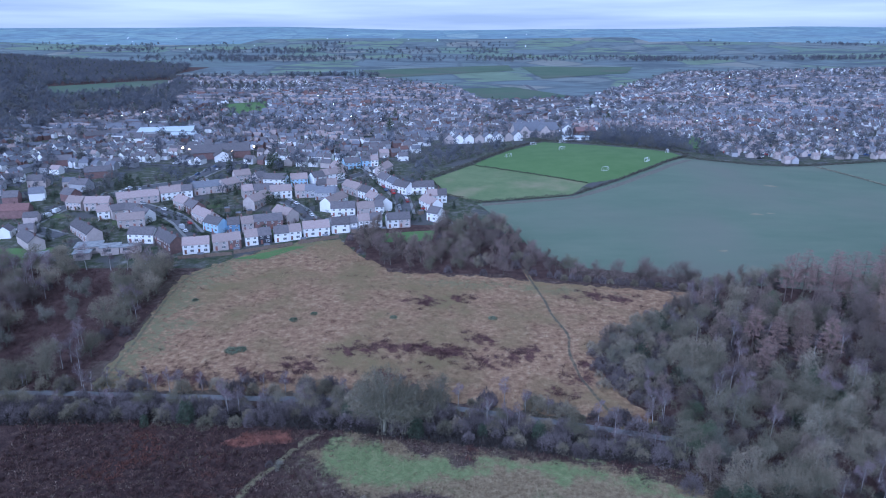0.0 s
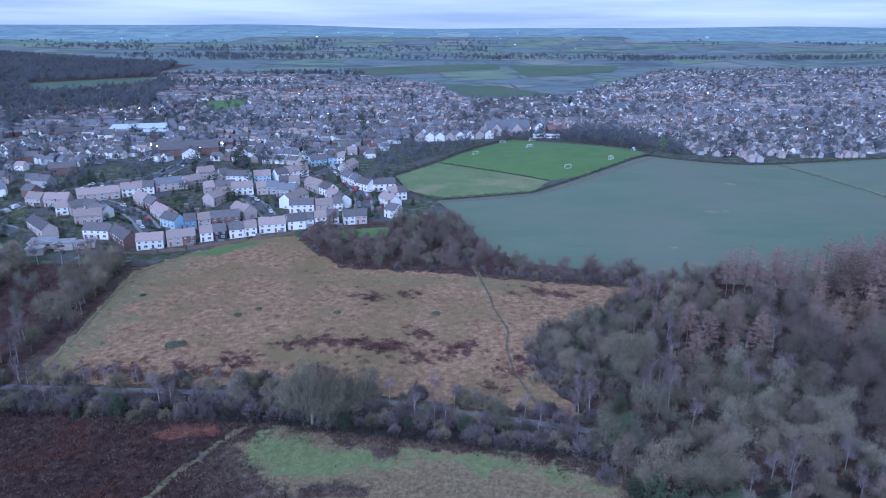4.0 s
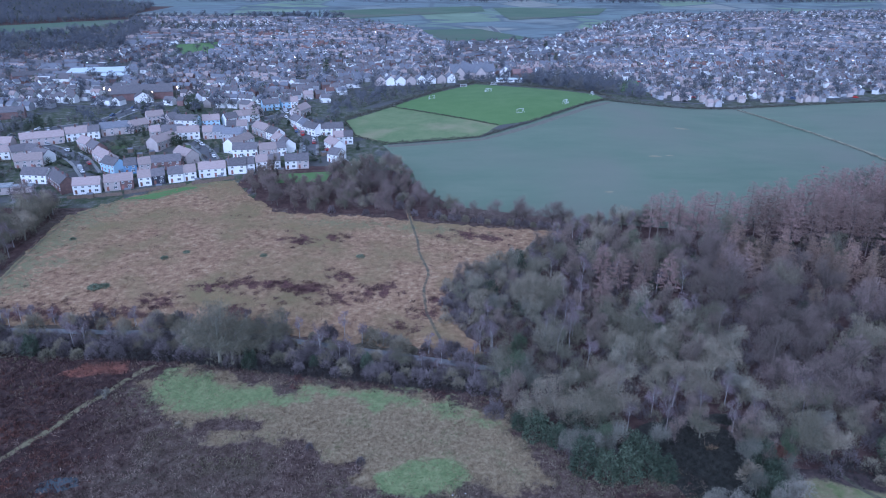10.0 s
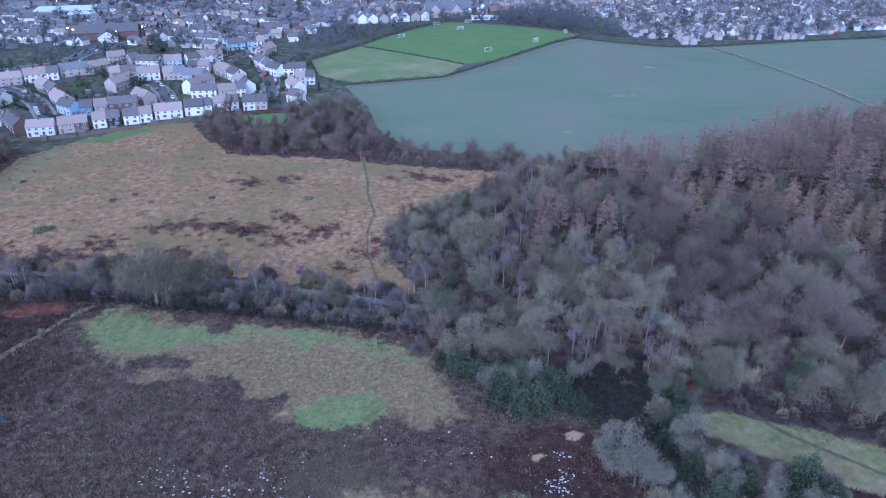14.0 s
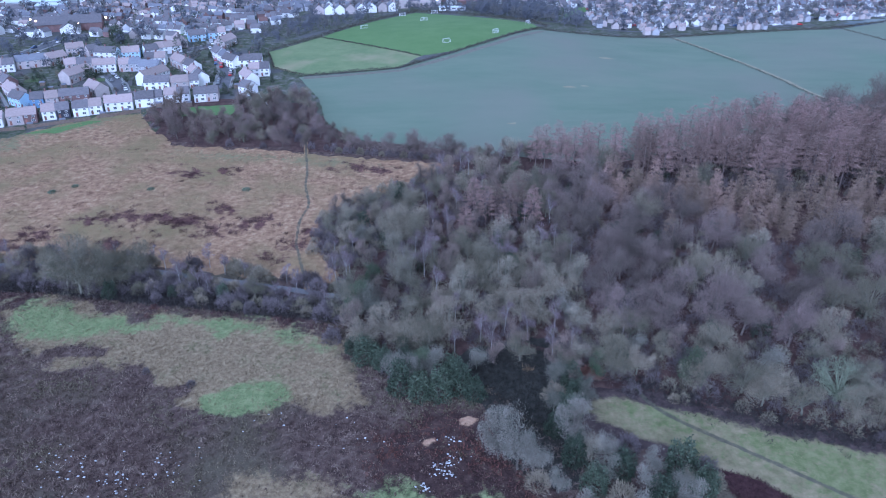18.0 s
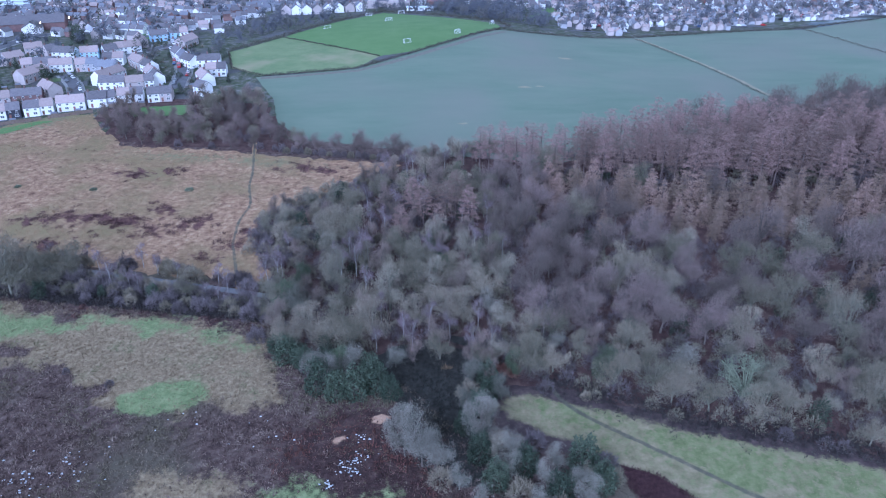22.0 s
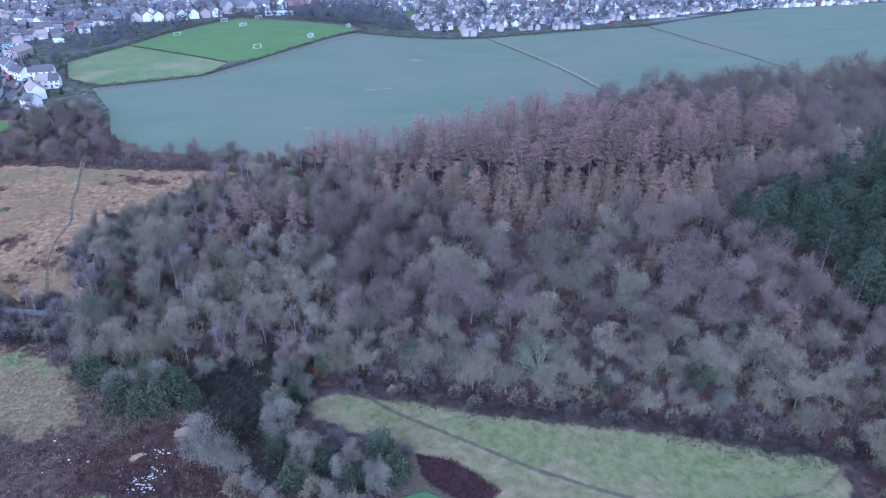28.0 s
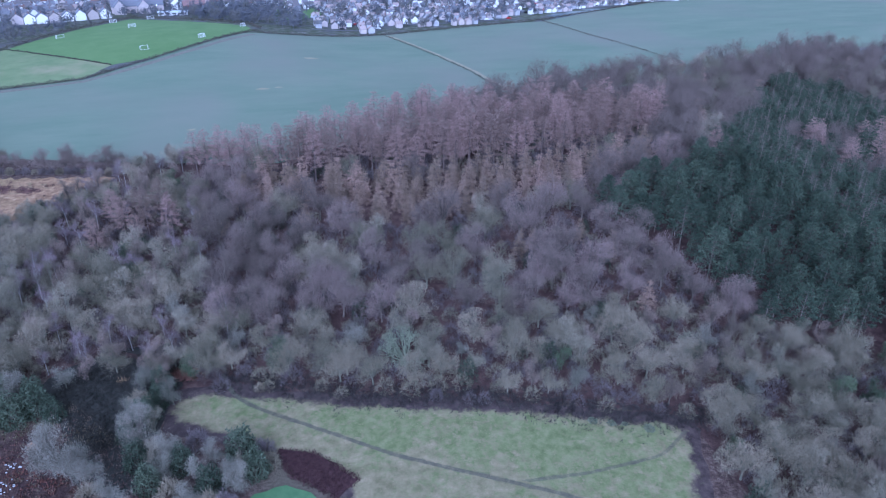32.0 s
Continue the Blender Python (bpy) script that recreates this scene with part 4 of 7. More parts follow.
def shrub(seed, H, R, twigs=700, leafy=False, tw=0.08, stems=9):
    """A many-stemmed bush, bare or evergreen."""
    rng = np.random.default_rng(seed)
    wood, crown = Geo(), Geo()
    ends = []
    for i in range(stems):
        a, l = i * 2.4, R * rng.uniform(0.3, 0.9)
        end = np.array((math.cos(a) * l, math.sin(a) * l, H * rng.uniform(0.55, 0.9)))
        tube(wood, [(math.cos(a) * 0.2, math.sin(a) * 0.2, -0.2), end * (0.4, 0.4, 0.6), end], [0.07, 0.045, 0.015], 3)
        ends.append(end)
    d = rng.normal(size=(twigs, 3))
    d[:, 2] = np.abs(d[:, 2]) * 1.1 - 0.15
    d /= np.linalg.norm(d, axis=1, keepdims=True)
    lump = 1 + 0.22 * np.sin(d[:, 0] * 5 + seed) * np.cos(d[:, 1] * 6 - seed)
    base = d * (np.array((R, R, H * 0.95)) * (rng.uniform(0.3, 1, (twigs, 1)) ** 0.45)) * lump[:, None]
    base[:, 2] = np.maximum(base[:, 2], 0.1)
    if leafy:
        slivers(crown, rng, base, d * 0.5 + rng.normal(size=(twigs, 3)), rng.uniform(0.3, 0.65, twigs), rng.uniform(0.16, 0.32, twigs))
    else:
        slivers(crown, rng, base, d + rng.normal(size=(twigs, 3)) * 0.5 + (0, 0, 0.4), rng.uniform(0.5, 1.2, twigs), rng.uniform(0.7, 1.4, twigs) * tw)
    return wood.arrays(), crown.arrays()


# kind: (shapes, bark, twigs, label, category)
KINDS = {
    "oak": ([broadleaf(s, 13.5, 6.9, 19, 5400, 0.08, 0.95, 1.0, 0.078, 1.6, 7, 0.6, 0.3) for s in (1, 2, 3, 4)], M_OAKBARK, M_TW_GREY, "broad leafless oak with olive-grey lichened twigs", "tree"),
    "beech": ([broadleaf(s, 17, 7.2, 22, 6600, 0.08, 0.95, 0.8, 0.078, 1.7, 7, 0.5, 0.55) for s in (11, 12, 13, 14, 15)], M_BARK, M_TW_MAUVE, "tall round-headed leafless tree with fine mauve-brown twigs", "tree"),
    "ash": ([broadleaf(s, 14.5, 5.9, 17, 4700, 0.06, 0.9, 1.0, 0.078, 1.5, 7, 0.6, 0.4) for s in (5, 6, 7, 8)], M_OAKBARK, M_TW_ASH, "rounded leafless ash with grey-green lichened twigs", "tree"),
    "alder": ([broadleaf(s, 15.5, 4.2, 16, 3500, 0.05, 0.75, 0.8, 0.088, 1.3, 7, 0.55, 0.6) for s in (15, 16, 17)], M_BARK, M_TW_ALDER, "upright leafless alder with dull brown twigs", "tree"),
    "ivy_oak": ([broadleaf(s, 13, 3.6, 14, 3800, 0.02, 0.6, 1.0, 0.14, 1.4, 7, 0.9, 0.2) for s in (18, 19)], M_BARK, M_IVY, "dark green ivy-covered tree among bare ones", "tree"),
    "lichen_oak": ([broadleaf(20, 14, 7.4, 18, 3800, 0.05, 0.9, 1.5, 0.09, 1.2, 8, 0.5, 0.35)], M_LICHEN, M_LICHEN, "wide oak with bright grey-green lichened limbs", "tree"),
    "birch": ([broadleaf(s, 13, 2.9, 8, 1300, 0.3, 0.7, 0.5, 0.085, 0.9, 6, 0.5, 0.5) for s in (21, 22, 23)], M_BIRCHBARK, M_TW_BIRCH, "slender bare birch with pale trunk and purplish twigs", "tree"),
    "sallow": ([broadleaf(s, 10.5, 3.9, 13, 4600, 0.02, 0.55, 0.7, 0.085, 1.2, 9, 0.8, 0.4) for s in (31, 32, 33)], M_OAKBARK, M_TW_WILLOW, "dense pale grey leafless sallow", "tree"),
    "tall_sallow": ([broadleaf(s, 17, 5.0, 20, 7600, 0.01, 0.7, 0.6, 0.08, 1.4, 8, 0.6, 0.6) for s in (35, 36)], M_BARK, M_TW_WILLOW, "tall dense grey leafless sallow by the heath", "tree"),
    "larch": ([conifer(s, 20.5, 4.7, 0.3, 2900, 0.02, 12, 0.12, 0.55) for s in (41, 42, 43, 44)], M_LARCHBARK, M_TW_LARCH, "tall bare larch with pinkish brown boughs", "tree"),
    "young_larch": ([conifer(s, 11.5, 3.0, 0.05, 1900, -0.1, 12, 0.11) for s in (51, 52, 53)], M_LARCHBARK, M_TW_LARCH_Y, "young cone-shaped larch with straw-brown twigs", "tree"),
    "pine": ([pine(s, 17, 4.6, 60, 40, 0.3, 0.2) for s in (61, 62, 63)], M_BARK, M_NEEDLE, "dark blue-green pine in a dense stand", "tree"),
    "holly": ([shrub(s, 6.8, 2.7, 2000, True) for s in (71, 72)], M_BARK, M_HOLLY, "dark green evergreen bush", "bush"),
    "gorse": ([shrub(s, 1.5, 2.6, 900, True) for s in (75, 76)], M_BARK, M_GORSE, "low grey-green gorse bush in the grass", "bush"),
    "thorn": ([shrub(s, 4.2, 2.6, 1200, False, 0.11) for s in (81, 82)], M_BARK, M_TW_THORN, "bare tangled thorn bush", "bush"),
    "scrub": ([shrub(s, 3.6, 2.4, 1100, False, 0.11) for s in (91, 92)], M_BARK, M_TW_GREY, "bare greenish grey scrub bush", "bush"),
    "far_broadleaf": ([broadleaf(s, 13, 6.2, 7, 230, 0.12, 1.8, 0.9, 0.8, 2.0, 3, 0.8) for s in (101, 102)], M_FAR_TREE_HAZE, M_FAR_TREE_HAZE, "far leafless tree", "tree"),
    "far_oak": ([broadleaf(s, 11, 6.2, 7, 230, 0.12, 1.8, 0.9, 0.8, 2.0, 3, 0.8) for s in (103, 104)], M_FAR_TREE_HAZE, M_FAR_TREE_G, "far leafless tree", "tree"),
    "far_conifer": ([pine(s, 13, 3.2, 14, 10, 0.12, 0.8) for s in (105, 106)], M_BARK, M_NEEDLE, "far dark conifer", "tree"),
    "cypress": ([conifer(s, 9, 1.7, 0.04, 1100, 0.25, 14, 0.22, 0.55) for s in (111, 112)], M_BARK, M_HOLLY, "dark green garden cypress", "tree"),
}
MASTERS = {}
for kind_name, (shapes, bark, twig_mat, label, cat) in KINDS.items():
    MASTERS[kind_name] = [(mesh_of("trunk", *w, bark, True), mesh_of("crown", *c, twig_mat)) for w, c in shapes]
tree_rng = np.random.default_rng(5)


def plant(kind_name, x, y, size=1.0, group="", label="", sink=0.0):
    """One tree as a thing of its own: an empty at its foot, with trunk and crown."""
    shapes = MASTERS[kind_name]
    trunk, crown = shapes[tree_rng.integers(len(shapes))]
    foot = new(kind_name + ("_tree" if KINDS[kind_name][4] == "tree" else "_bush"))
    s = size * tree_rng.uniform(0.88, 1.12)
    foot.matrix_basis = Matrix.LocRotScale((x, y, ground_at(x, y) - sink), Euler((0, 0, tree_rng.uniform(0, 6.28))), Vector((s * tree_rng.uniform(0.92, 1.08), s, s * tree_rng.uniform(0.92, 1.08))))
    part("trunk", trunk, foot)
    part("crown", crown, foot)
    return tagged(foot, label or KINDS[kind_name][3], KINDS[kind_name][4], group)


def mass(name, places, kinds, label, thin=1.0):
    """Trees past counting, joined: places are (x, y, size, kind)."""
    gw, gc = {}, {}
    for x, y, s, k in places:
        shapes = KINDS[k][0]
        w, c = shapes[tree_rng.integers(len(shapes))]
        a = tree_rng.uniform(0, 6.28)
        rot = np.array(((math.cos(a), -math.sin(a), 0), (math.sin(a), math.cos(a), 0), (0, 0, 1))) * s
        at = np.array((x, y, ground_at(x, y)))
        gw.setdefault(k, Geo()).add(w[0] @ rot.T + at, w[1], w[2])
        n = int(len(c[1]) * thin)
        gc.setdefault(k, Geo()).add(c[0][:3 * n] @ rot.T + at, c[1][:n])
    for k in gc:
        foot = tagged(new(name), label, "trees", kind="stuff")
        part("trunks", gw[k].mesh("trunks", KINDS[k][1], True), foot)
        part("crowns", gc[k].mesh("crowns", KINDS[k][2]), foot)


def scatter(poly, spacing, rng, jitter=0.42):
    xs, ys = [p[0] for p in poly], [p[1] for p in poly]
    a, b = np.meshgrid(np.arange(min(xs), max(xs), spacing), np.arange(min(ys), max(ys), spacing * 0.87))
    a = a + (np.arange(a.shape[0]) % 2)[:, None] * spacing * 0.5
    a, b = a + rng.uniform(-jitter, jitter, a.shape) * spacing, b + rng.uniform(-jitter, jitter, b.shape) * spacing
    ok = inside(poly, a.ravel(), b.ravel())
    return list(zip(a.ravel()[ok], b.ravel()[ok]))


# the stands of the big wood
LARCH = [(132, 247), (154, 250), (190, 232), (221, 216), (262, 209), (300, 208), (335, 228), (336, 246), (323, 258), (290, 262), (262, 268), (240, 285), (215, 283), (190, 274), (160, 264), (135, 262)]
YOUNG = [(150, 221), (172, 216), (192, 194), (213, 182), (243, 183), (262, 179), (286, 190), (318, 200), (322, 214), (290, 205), (262, 206), (221, 213), (190, 229), (160, 243)]
PINES = [(266, 164), (275, 152), (283, 139), (282, 128), (288, 119), (288, 104), (330, 84), (420, 100), (470, 180), (478, 278), (463, 310), (434, 293), (380, 240), (330, 200), (300, 182), (286, 174)]
rest = []
wr = np.random.default_rng(17)
SPECIAL = [(190, 119), (178, 129)]
SPIRES = [(112, 214), (116, 220), (120, 212), (108, 222), (124, 222), (117, 206), (104, 204), (128, 210)]


def belt(x, y):
    """The smaller trees that border the meadow."""
    return x > 132 and y < 150 - 0.27 * (x - 135)


stand = [p for p in scatter(WOOD, 8.0, wr, 0.38) if p[0] < 138 or belt(*p)] + [p for p in scatter(WOOD, 11.2, wr, 0.34) if p[0] >= 138 and not belt(*p)]
for x, y in stand:
    if inside(LARCH, x, y) or inside(YOUNG, x, y) or inside(PINES, x, y) or inside(EAST_MEADOW, x, y):
        continue
    if any(math.hypot(x - a, y - b) < 6 for a, b in SPECIAL) or any(math.hypot(x - a, y - b) < 4 for a, b in SPIRES):
        continue
    if 100 < x < 132 and y < 138 and x - y * 0.2 < 95:
        continue
    p = wr.uniform()
    clan = noise.noise((x / 26, y / 26, 5.5))
    if belt(x, y):
        k, s = ("oak" if p < 0.6 else "ash" if p < 0.7 else "alder" if p < 0.86 else "sallow" if p < 0.95 else "ivy_oak"), wr.uniform(0.6, 0.95)
        if gap_to(EAST_MEADOW, x, y) < 6.5:
            k, s = ("thorn" if p < 0.5 else "scrub" if p < 0.8 else "sallow"), wr.uniform(0.6, 0.95)
    elif x < 138:
        if clan > 0.14:
            k = "birch" if p < 0.45 else "alder" if p < 0.8 else "oak"
        else:
            k = "oak" if p < 0.34 else "ash" if p < 0.66 else "alder" if p < 0.8 else "ivy_oak" if p < 0.87 else "sallow" if p < 0.95 else "young_larch"
        s = wr.uniform(0.72, 1.0) * (1.2 if k == "sallow" else 1)
    else:
        k = "beech" if p < 0.78 - 0.5 * max(0, clan) else "oak" if p < 0.9 else "ash" if p < 0.95 else "young_larch"
        s = wr.uniform(0.78, 1.06)
    if x < 60 + 0.2 * (y - 170) + 12 and y > 190:
        s *= 0.7
    if x < 318 and y < 275:
        plant(k, x, y, s, "trees of the wood")
    else:
        rest.append((x, y, s * (1.28 if x > 300 else 1.1), k))
for x, y in SPIRES:
    plant("larch", x, y, wr.uniform(0.68, 0.85), "larches among the oaks")
plant("lichen_oak", 190, 119, 0.95, "trees of the wood")
plant("sallow", 178, 129, 1.1, "trees of the wood", "greenish dense round-headed bare tree")
for x, y in scatter(LARCH, 7.9, wr, 0.4):
    if y < 244 + 0.1 * (x - 130):
        plant("larch", x, y, wr.uniform(0.85, 1.1), "larch stand")
    else:
        rest.append((x, y, wr.uniform(0.85, 1.1), "larch"))
for x, y in scatter(YOUNG, 6.0, wr, 0.5):
    plant("young_larch", x, y, wr.uniform(0.55, 1.25), "young larches")
for x, y in scatter(PINES, 7.2, wr):
    if (388 < x < 450 and 172 < y < 225 and wr.uniform() < 0.85) or abs((y - 182) - 0.55 * (x - 300)) < 7 and 296 < x < 345:
        rest.append((x, y, wr.uniform(0.75, 0.95), "larch" if wr.uniform() < 0.3 else "beech"))
        continue
    if x < 345 and y < 222:
        plant("pine", x, y, wr.uniform(0.8, 1.1), "pine stand")
    else:
        rest.append((x, y, wr.uniform(0.8, 1.1), "pine"))
under = []
for x, y in scatter(WOOD, 5.4, wr):
    if x < 330 and y < 250 and not inside(PINES, x, y) and not inside(EAST_MEADOW, x, y) and not inside(YOUNG, x, y) and not (100 < x < 132 and y < 148):
        p = wr.uniform()
        under.append((x, y, wr.uniform(0.6, 1.15), "thorn" if p < 0.6 else "scrub" if p < 0.93 else "holly"))
mass("woodland_understorey", under, KINDS, "bare brown undergrowth below the trees", 0.4)
mass("back_of_the_wood", rest, KINDS, "dense leafless woodland and conifers on the hill", 0.65)
# birches with pale stems inside the wood
for x, y in ((83, 189), (92, 190), (87, 195), (114, 185), (118, 188), (145, 147), (90, 184), (62, 181)):
    plant("birch", x, y, wr.uniform(0.95, 1.15), "pale-stemmed birches")
# western wood: birches to the far side, bushes in the dark bracken
for x, y in scatter(LEFT_WOOD, 7.0, wr):
    p = wr.uniform()
    gap = -160 < x < -128 and 205 < y < 290
    if x > -225 and (not gap or p < 0.18):
        k = "oak" if p < 0.25 else "birch" if p < 0.7 else "thorn" if p < 0.85 else "beech"
        plant("sallow" if gap else k, x, y, wr.uniform(0.7, 1.0) * (1.1 if k == "birch" and not gap else 1), "western wood")
for x, y, s in ((-124, 262, 0.85), (-122, 272, 0.9), (-126, 280, 0.85), (-121, 250, 0.75), (-127, 255, 0.8), (-122, 290, 0.75), (-119, 282, 0.7), (-130, 268, 0.85), (-118, 268, 0.6), (-131, 286, 0.8)):
    plant("oak", x, y, s, "western wood")
for x, y in scatter(COPSE, 6.3, wr):
    p = wr.uniform()
    if not (-30 < x < -4 and y > 322):
        plant("alder" if p < 0.4 else "oak" if p < 0.6 else "beech" if p < 0.75 else "thorn", x, y, wr.uniform(0.5, 0.8), "copse behind the houses")
# trees along the track
for i, x in enumerate(np.arange(-170, 66, 5.2)):
    y = np.interp(x, [-170, -86, -32, 3, 28, 52, 75], [197, 195, 193, 189, 183, 177, 170])
    p = wr.uniform()
    plant("birch" if p < 0.2 else "oak" if p < 0.5 else "thorn", x + wr.uniform(-1.5, 1.5), y - wr.uniform(3.5, 7), wr.uniform(0.45, 0.62) * (1.7 if p >= 0.5 else 1), "trees along the track")
    plant("thorn" if p < 0.5 else "scrub" if p < 0.8 else "holly", x + wr.uniform(-1.5, 1.5), y - wr.uniform(8, 15), wr.uniform(0.6, 1.0), "trees along the track")
    plant("thorn" if p < 0.6 else "scrub", x + 2.6, y - wr.uniform(4, 11), wr.uniform(0.7, 1.1), "trees along the track")
    for _ in range(2):
        q = wr.uniform()
        k = "birch" if q > 0.72 else "thorn" if q > 0.4 else "scrub"
        plant(k, x + wr.uniform(-2.6, 2.6), y + wr.uniform(2.2, 6.5), wr.uniform(0.45, 0.75) if k == "birch" else wr.uniform(0.6, 1.3), "trees along the track")
for x, y, s in ((-25, 182, 0.95), (-17, 177, 1.4), (-8, 180, 0.95), (-12, 187, 1.05), (-2, 187, 0.95), (-21, 188, 0.95), (-30, 187, 0.7)):
    plant("oak", x, y, s, "trees along the track")
for x, y, s in ((-65, 186, 0.85), (-62, 187, 0.8), (13, 180, 0.9), (19, 179, 0.85), (22, 178, 0.8), (50, 177, 0.7), (-42, 187, 0.75)):
    plant("birch", x, y, s, "pale-stemmed birches")
low = []
for x, y in scatter([(50, 198), (50, 224), (64, 238), (90, 256), (104, 266), (100, 246), (80, 226), (66, 190)], 3.6, wr):
    low.append((x, y, wr.uniform(0.45, 1.0), "scrub" if wr.uniform() < 0.6 else "thorn"))
mass("edge_scrub", low, KINDS, "low grey scrub spreading from the wood", 0.6)
side = []
for x in np.arange(-170, 66, 1.7):
    y = np.interp(x, [-170, -86, -32, 3, 28, 52, 75], [197, 195, 193, 189, 183, 177, 170])
    side.append((x, y - wr.uniform(3, 13), wr.uniform(0.6, 1.15), "thorn" if wr.uniform() < 0.75 else "scrub"))
mass("track_thicket", side, KINDS, "bare thicket along the track", 0.6)
# the wood's edge against the crop field
for x in np.arange(107, 186, 4.6):
    y = np.interp(x, [106, 130, 180, 190], [270, 275, 268, 271])
    p = wr.uniform()
    plant("alder" if p < 0.4 else "oak" if p < 0.65 else "thorn", x + wr.uniform(-1, 1), y - wr.uniform(0, 3), wr.uniform(0.5, 0.72) * (1.4 if p >= 0.65 else 1), "trees of the wood")
# hedge trees between pasture and crop field
for x, y, s in ((103, 274, 0.9), (99, 276, 0.7), (87, 276, 0.88), (83, 277, 0.7), (75, 279, 0.72), (66, 281, 0.6), (94, 275, 0.5), (58, 283, 0.55)):
    plant("beech", x, y, s, "hedgerow trees")
for i, x in enumerate(np.arange(52, 104, 3.2)):
    plant("thorn" if i % 3 else "scrub", x, 282 - (x - 50) * 0.2, wr.uniform(0.5, 0.75), "hedgerow bushes")
# scrub spreading into the pasture by the wood
for x, y, k, s in ((53, 221, "scrub", 0.8), (60, 226, "sallow", 0.55), (66, 213, "scrub", 1.2), (56, 208, "thorn", 0.7), (63, 200, "scrub", 0.9), (70, 232, "sallow", 0.6), (78, 240, "scrub", 1.2), (64, 219, "sallow", 0.6), (72, 222, "oak", 0.45), (60, 192, "thorn", 0.8), (86, 247, "sallow", 0.6), (96, 254, "scrub", 1.3), (68, 205, "sallow", 0.7)):
    plant(k, x, y, s, "scrub at the wood's edge")
# bushes by the clearing, sallows and hollies
for x, y, k, s in ((124, 131, "sallow", 0.9), (127, 136, "oak", 0.65), (131, 139, "ash", 0.65), (122, 121, "sallow", 0.85), (127, 116, "ash", 0.6), (131, 124, "sallow", 0.8), (129, 130, "alder", 0.6), (124, 138, "alder", 0.65), (116, 141, "oak", 0.65), (109, 140, "alder", 0.65), (104, 138, "sallow", 0.85), (146, 91, "sallow", 0.75), (150, 95, "holly", 1.1), (143, 86, "thorn", 1.2), (136, 89, "sallow", 0.8), (153, 97, "scrub", 1.0), (140, 92, "holly", 1.1), (147, 97, "ash", 0.45), (111, 103, "tall_sallow", 1.2), (107, 106, "tall_sallow", 1.0), (114, 101, "tall_sallow", 0.85), (125, 110, "tall_sallow", 0.85), (128, 105, "ash", 0.6), (119, 96, "sallow", 0.75), (84, 131, "holly", 1.25), (89, 128, "holly", 1.35), (94, 128, "holly", 1.3), (99, 130, "holly", 1.3), (103, 127, "holly", 1.1), (82, 136, "sallow", 1.0), (92, 136, "sallow", 0.95), (87, 135, "sallow", 0.8), (97, 135, "holly", 1.1), (74, 143, "holly", 1.1), (79, 140, "holly", 1.0), (70, 147, "holly", 0.8), (64, 152, "thorn", 1.1), (125, 119, "holly", 1.2), (128, 125, "holly", 1.1), (123, 126, "scrub", 1.2), (131, 105, "sallow", 0.8), (134, 101, "holly", 1.2), (137, 108, "thorn", 1.1), (141, 101, "sallow", 0.8), (147, 101, "holly", 1.3), (138, 96, "sallow", 0.9), (132, 93, "scrub", 1.4), (127, 97, "holly", 1.2), (124, 88, "sallow", 0.9), (152, 100, "thorn", 1.1), (124, 105, "holly", 1.2), (128, 131, "holly", 1.1), (132, 85, "thorn", 1.4), (140, 88, "scrub", 1.3), (121, 114, "holly", 1.0), (115, 98, "scrub", 1.2), (144, 95, "sallow", 0.7), (130, 99, "sallow", 0.9), (29.5, 133.6, "thorn", 0.4), (-44, 160, "sallow", 0.4), (-20, 148, "scrub", 0.4), (16, 139, "thorn", 0.35), (-47, 162, "thorn", 0.4)):
    plant(k, x, y, s, "bushes by the clearing")
# gorse in the pasture, bushes by the meadow
for x, y, s in ((-74, 222, 1.0), (-71, 223, 0.8), (-57, 245, 0.6), (19, 246, 0.6), (-19, 247, 0.5), (-100, 262, 0.6), (-50, 250, 0.5), (229, 88, 0.5), (233, 86, 0.45), (241, 82, 0.55), (236, 85, 0.35)):
    plant("gorse", x, y, s, "gorse bushes")
# gardens and lanes of the village
for x, y, s in ((-114, 463, 1.0), (-111, 461, 1.1), (-117, 465, 0.95), (-108, 459, 0.9), (-139, 447, 1.1), (-137, 444, 0.9), (-117, 400, 0.8), (-114, 399, 0.9), (-111, 400, 0.8), (-121, 398, 0.7), (-193, 418, 0.9), (-190, 417, 0.8), (-104, 383, 0.75), (-101, 382, 0.7), (-98, 381, 0.75), (-95, 380, 0.7), (-48, 635, 1.6), (-52, 772, 1.5), (194, 930, 1.5), (181, 772, 1.5), (6, 372, 0.6)):
    plant("cypress", x, y, s, "garden conifers")
